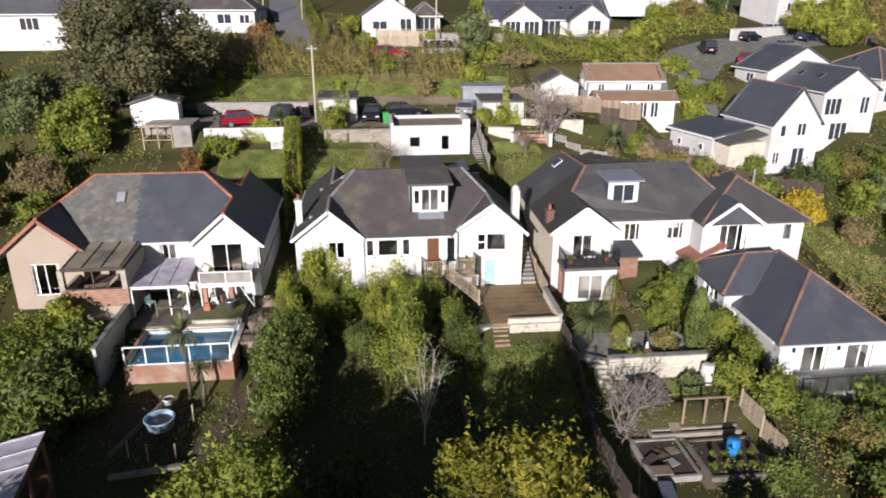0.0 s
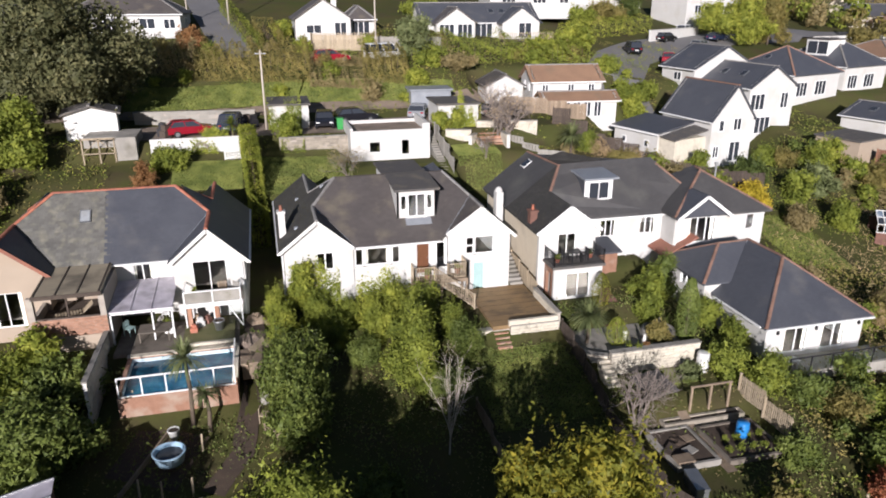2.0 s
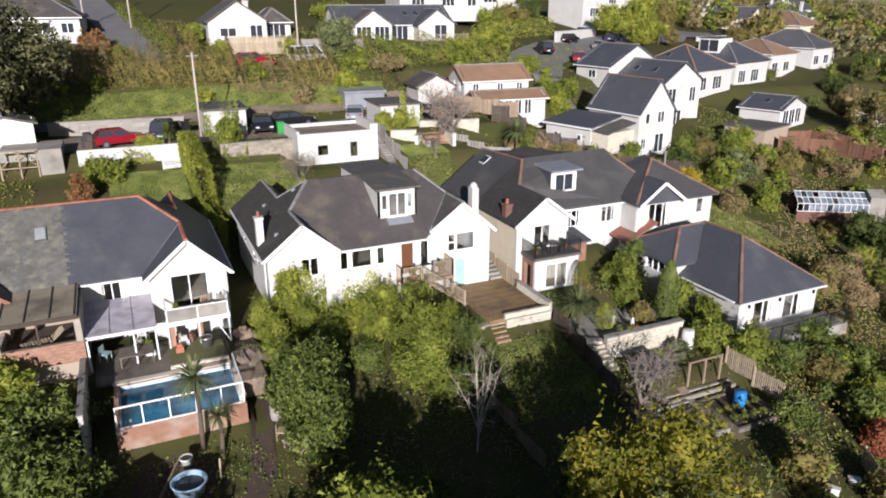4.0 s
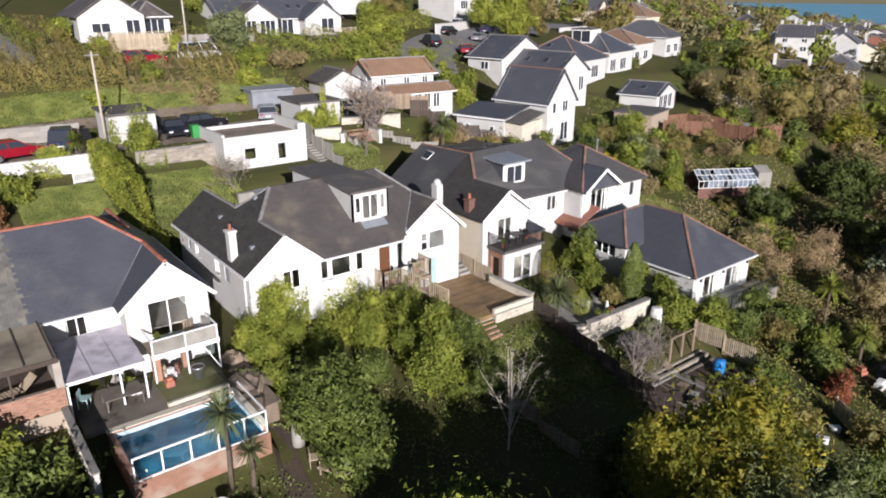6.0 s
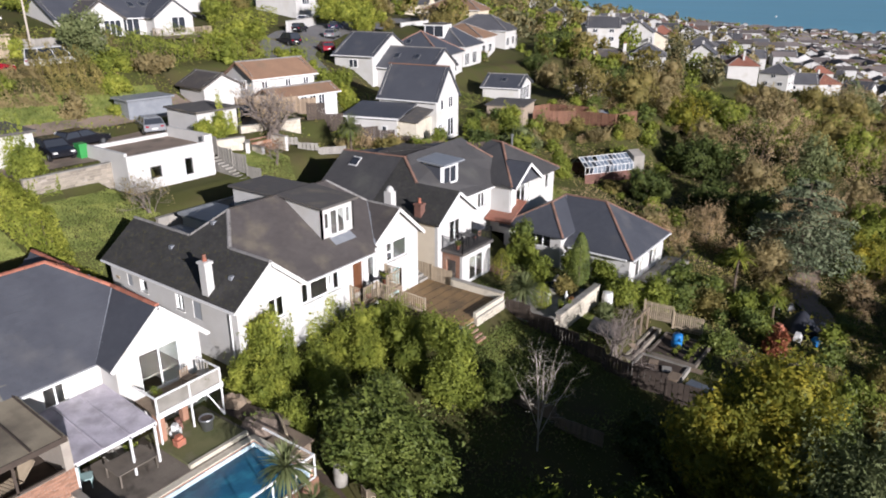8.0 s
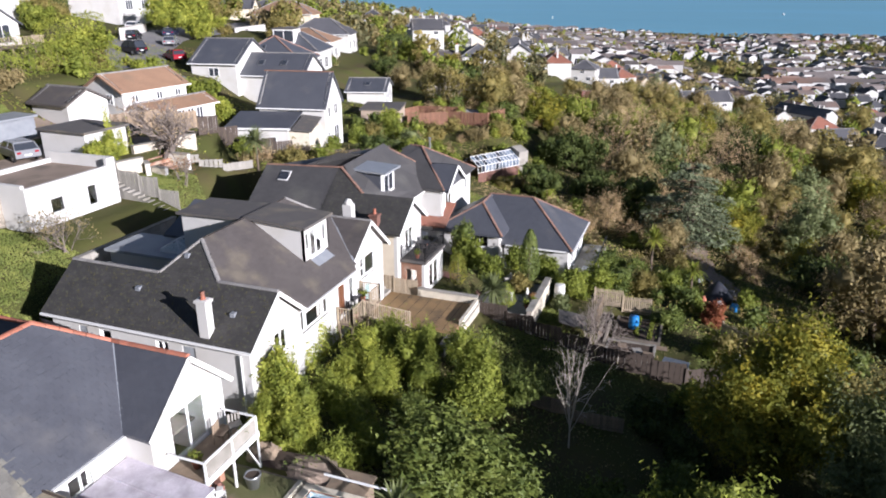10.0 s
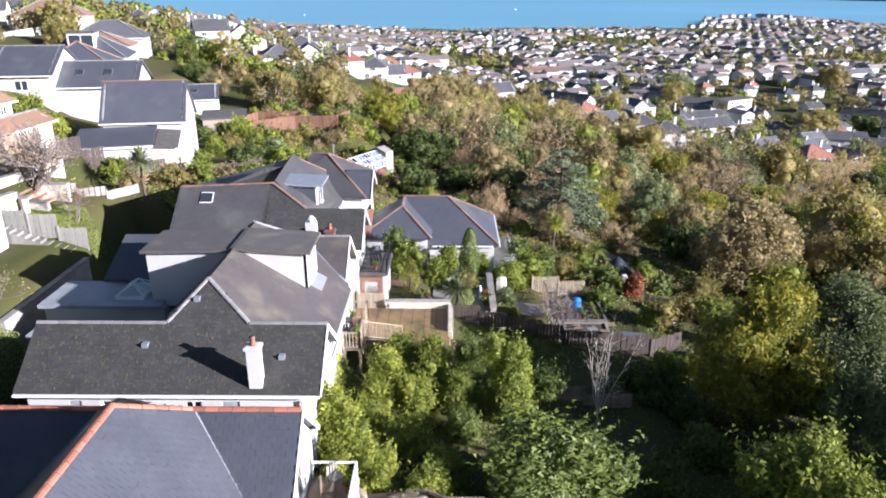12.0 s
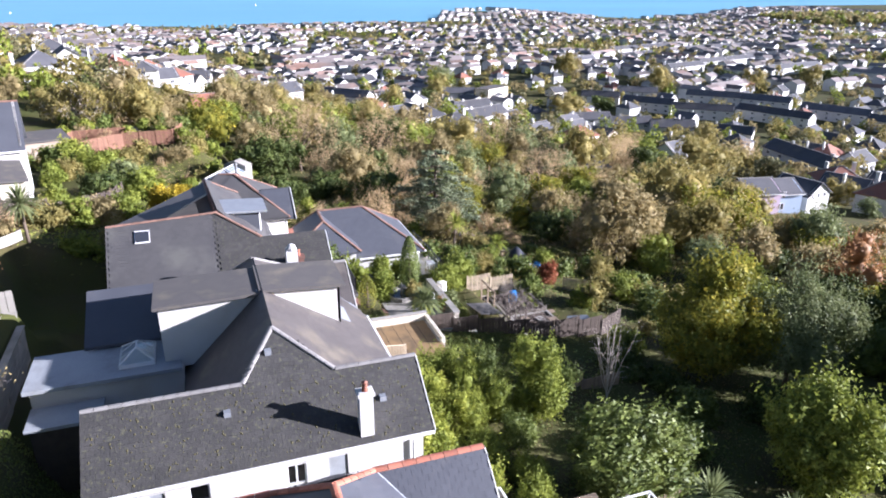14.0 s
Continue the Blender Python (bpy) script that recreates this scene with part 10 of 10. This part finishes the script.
terrace_rail()
table("small white table beside the bungalow terrace", 24.4, 32.6, -2.55, 0.8, 0.6, 0.6, "plastic_white")
for x, z in ((24.2, -0.9), (27.0, -0.9), (30.2, -0.9)):
    solo("wall_lamp", Geo().box(-0.06, 0.06, -0.12, 0, 0, 0.2).lathe([(0.05, 0.2), (0.08, 0.24), (0.02, 0.3)], 8, (0, -0.07, 0)), M["metal_dark"], "small dark wall lamp beside the glazed doors", "wall lamp", x, 33.88, z, group="wall lamps")
solo("covered_car", Geo().lathe([(1.35, 0), (1.25, 0.35), (0.8, 0.9), (0.45, 1.3), (0.1, 1.6)], 9), surface("dark_tarpaulin", (0.03, 0.032, 0.042), (0.022, 0.024, 0.032), 0.5, 2, 15, 0.3), "dark tarpaulin over a garden heap", "tarpaulin", 29.0, 22.6, float(ground_z(29.0, 22.6)), smooth=True)
for i, (x, y, m) in enumerate([(26.8, 22.4, "paint"), (27.4, 21.2, "plastic_blue"), (30.8, 21.4, "concrete"), (31.6, 22.8, "timber"), (28.2, 20.4, "brick_red"), (30.0, 24.6, "paint"), (32.4, 24.0, "metal_grey"), (27.2, 23.8, "terracotta")]):
    solo("garden_clutter", Geo().box(-0.35, 0.35, -0.25, 0.25, -0.1, 0.35).box(-0.2, 0.25, -0.15, 0.2, 0.35, 0.55), M[m], "box of garden odds and ends", "clutter", x, y, float(ground_z(x, y)), 35 * i, group="garden clutter")
strip("track", [(30, 20), (36, 23.6), (43, 24.8), (52, 22)], 2.4, M["gravel"], "pale earth track through the scrub", "track", lift=0.1, edge=0.15)

solo("patio_step", Geo().box(-10.85, -8.05, 38.75, 41.9, 0.3, 0.5), M["mossy"], "mossy green raised slab under the balcony", "slab", kind="structure")
solo("slab_edge", Geo().box(-10.9, -8.0, 38.58, 38.75, 0.3, 0.54), M["pale_stone"], "pale stone edge of the mossy slab", "edging", kind="structure")


def heap(name, label, x, y, z, w, d, h, material, seed, category):
    """A crumpled sheet or heap on the ground."""
    r = np.random.default_rng(seed)
    n = 9
    vs = [(w * (i / (n - 1) - 0.5) + r.normal(0, 0.03), d * (j / (n - 1) - 0.5) + r.normal(0, 0.03), h * max(0.0, math.sin(math.pi * i / (n - 1)) * math.sin(math.pi * j / (n - 1))) ** 0.6 * r.uniform(0.55, 1.1)) for j in range(n) for i in range(n)]
    rim = [i for i in range(n)] + [j * n + n - 1 for j in range(1, n)] + [(n - 1) * n + i for i in range(n - 2, -1, -1)] + [j * n for j in range(n - 2, 0, -1)]
    g = Geo()
    g.v = vs + [(vs[i][0], vs[i][1], -0.15) for i in rim]
    g.f = [(j * n + i, j * n + i + 1, (j + 1) * n + i + 1, (j + 1) * n + i) for j in range(n - 1) for i in range(n - 1)] + [(rim[(i + 1) % len(rim)], rim[i], n * n + i, n * n + (i + 1) % len(rim)) for i in range(len(rim))]
    return solo(name, g, material, label, category, x, y, z, r.uniform(0, 90))


heap("brown_tarpaulin", "brown crumpled tarpaulin on the bank beside the pool", -6.9, 38.9, 0.2, 1.8, 2.2, 0.35, M["gravel"], 1, "tarpaulin")
heap("soil_mound", "heap of straw-coloured cuttings beside the balcony", -6.8, 41.2, 0.25, 1.2, 1.4, 0.6, M["timber"], 2, "heap")
heap("soil_mound", "heap of dark soil in the vegetable garden", 14.3, 28.6, -3.5, 1.6, 1.4, 0.4, M["soil"], 3, "heap")
heap("grey_sheet", "crumpled grey sheet over garden things", -12.2, 41.9, 0.36, 1.1, 0.8, 0.55, M["concrete"], 4, "sheet")
heap("white_bundle", "crumpled white bundle under the canopy", -11.7, 40.9, 0.36, 0.6, 0.5, 0.4, M["plastic_white"], 5, "bundle")
solo("plywood_sheet", Geo().beam((0, 0, 0), (0, 0.55, 1.15), 1.5, 0.03, (0, -1, 0.4)), M["timber_pale"], "weathered plywood sheet leaning beside the laurel", "board", -6.4, 37.4, -0.5, 60)
for i, (x, y, m) in enumerate([(-10.3, 40.2, "terracotta"), (-10.0, 40.9, "plastic_white"), (-9.6, 41.3, "brick_red"), (-10.2, 41.4, "timber")]):
    solo("garden_clutter", Geo().box(-0.2, 0.2, -0.18, 0.18, 0, 0.3).box(-0.12, 0.14, -0.1, 0.12, 0.3, 0.45 + 0.1 * (i % 2)), M[m], "small boxes stored under the balcony", "clutter", x, y, 0.5, 30 * i, group="things under the balcony")

# creepers on walls
def creeper(name, label, x0, x1, y, z0, z1, n, kind, seed, leaf=0.13, thin=0.5):
    rng = np.random.default_rng(seed)
    u, v = rng.uniform(0, 1, n), rng.uniform(0, 1, n) ** 1.4
    keep = v < 0.5 + 0.25 * np.sin(u * 5 + seed) + 0.15 * np.sin(u * 13) + rng.normal(0, 0.12, n)
    u, v = u[keep], v[keep]
    p = np.stack([x0 + (x1 - x0) * u, y - rng.uniform(0.02, 0.3, len(u)) * (1.2 - v), z0 + (z1 - z0) * v], 1)
    nor = np.tile(np.array([0, -1.0, 0.3]), (len(u), 1))
    q = leaf_quads(p, nor, leaf, rng, 0.7, 0.5)
    return solo(name, fast_mesh(name, q, np.arange(len(q)).reshape(-1, 3), L[kind]), None, label, "creeper")


tree("wall_shrub", "bright green climbing shrub against the white gable wall", -3.95, 42.15, 3.5, 1.15, "bright", 0.14, 3600, 61, low=-0.8, trunk=0.05, category="shrub", crown_h=1.5, lobes=16)
creeper("creeper", "creeper under the climbing shrub on the gable wall", -5.0, -1.6, 42.76, 0.2, 3.6, 4200, "bright", 61, 0.12)
creeper("creeper", "dense ivy over the front of the flat-roofed garage", -5.0, -1.9, 69.12, 5.4, 11.5, 6500, "green", 66)
creeper("creeper", "thin creeper under the long window", -0.6, 3.0, 42.9, 0.2, 2.6, 2600, "bright", 62, 0.11)
creeper("creeper", "creeper over the white yard wall", -11.8, -8.6, 64.96, 5.0, 7.3, 2200, "bright", 63)
creeper("creeper", "dense creeper on the corner of the white garage", 12.9, 15.2, 67.26, 5.6, 10.6, 7000, "bright", 64)
creeper("creeper", "ivy on the stone retaining wall", -4.1, -2.0, 64.96, 5.0, 7.0, 1200, "green", 65)
solo("wheelie_bin", Geo().hexa([(-0.25, -0.3, 0), (0.25, -0.3, 0), (0.25, 0.3, 0), (-0.25, 0.3, 0), (-0.3, -0.36, 1.0), (0.3, -0.36, 1.0), (0.3, 0.36, 1.0), (-0.3, 0.36, 1.0)]).box(-0.32, 0.32, -0.38, 0.38, 1.0, 1.07), M["plastic_green"], "bright green wheeled bin by the parked car", "bin", 1.6, 68.4, 6.7)
solo("wheelie_bin", Geo().hexa([(-0.25, -0.3, 0), (0.25, -0.3, 0), (0.25, 0.3, 0), (-0.25, 0.3, 0), (-0.3, -0.36, 1.0), (0.3, -0.36, 1.0), (0.3, 0.36, 1.0), (-0.3, 0.36, 1.0)]).box(-0.32, 0.32, -0.38, 0.38, 1.0, 1.07), M["metal_dark"], "dark wheeled bin by the metal container", "bin", 14.9, 75.6, 7.0)
for i, (x, y) in enumerate([(-7.0, 71.5), (-6.4, 71.2), (-13.9, 67.2), (-14.3, 68.4)]):
    solo("garden_clutter", Geo().box(-0.4, 0.4, -0.35, 0.35, 0, 0.7).box(-0.25, 0.3, -0.3, 0.2, 0.7, 1.2), M["metal_dark" if i % 2 else "timber_dark"], "dark boxes stacked on the yard", "clutter", x, y, 6.75, 25 * i, group="yard clutter")
# boats on the bay
for i, (x, y) in enumerate([(1700, 380), (2100, -150), (1500, 620)]):
    t = thing("boat", "tiny white boat on the bay", "boat", x, y, -47, 30 * i, "boats on the bay")
    part("hull", Geo().hexa([(-4, -1.2, -0.5), (4, -0.6, -0.5), (4, 0.6, -0.5), (-4, 1.2, -0.5), (-5, -1.8, 1.4), (6, -0.2, 1.8), (6, 0.2, 1.8), (-5, 1.8, 1.4)]), M["plastic_white"], t)
    part("cabin", Geo().box(-2.5, 1.5, -1, 1, 1.4, 3.2), M["plastic_white"], t)
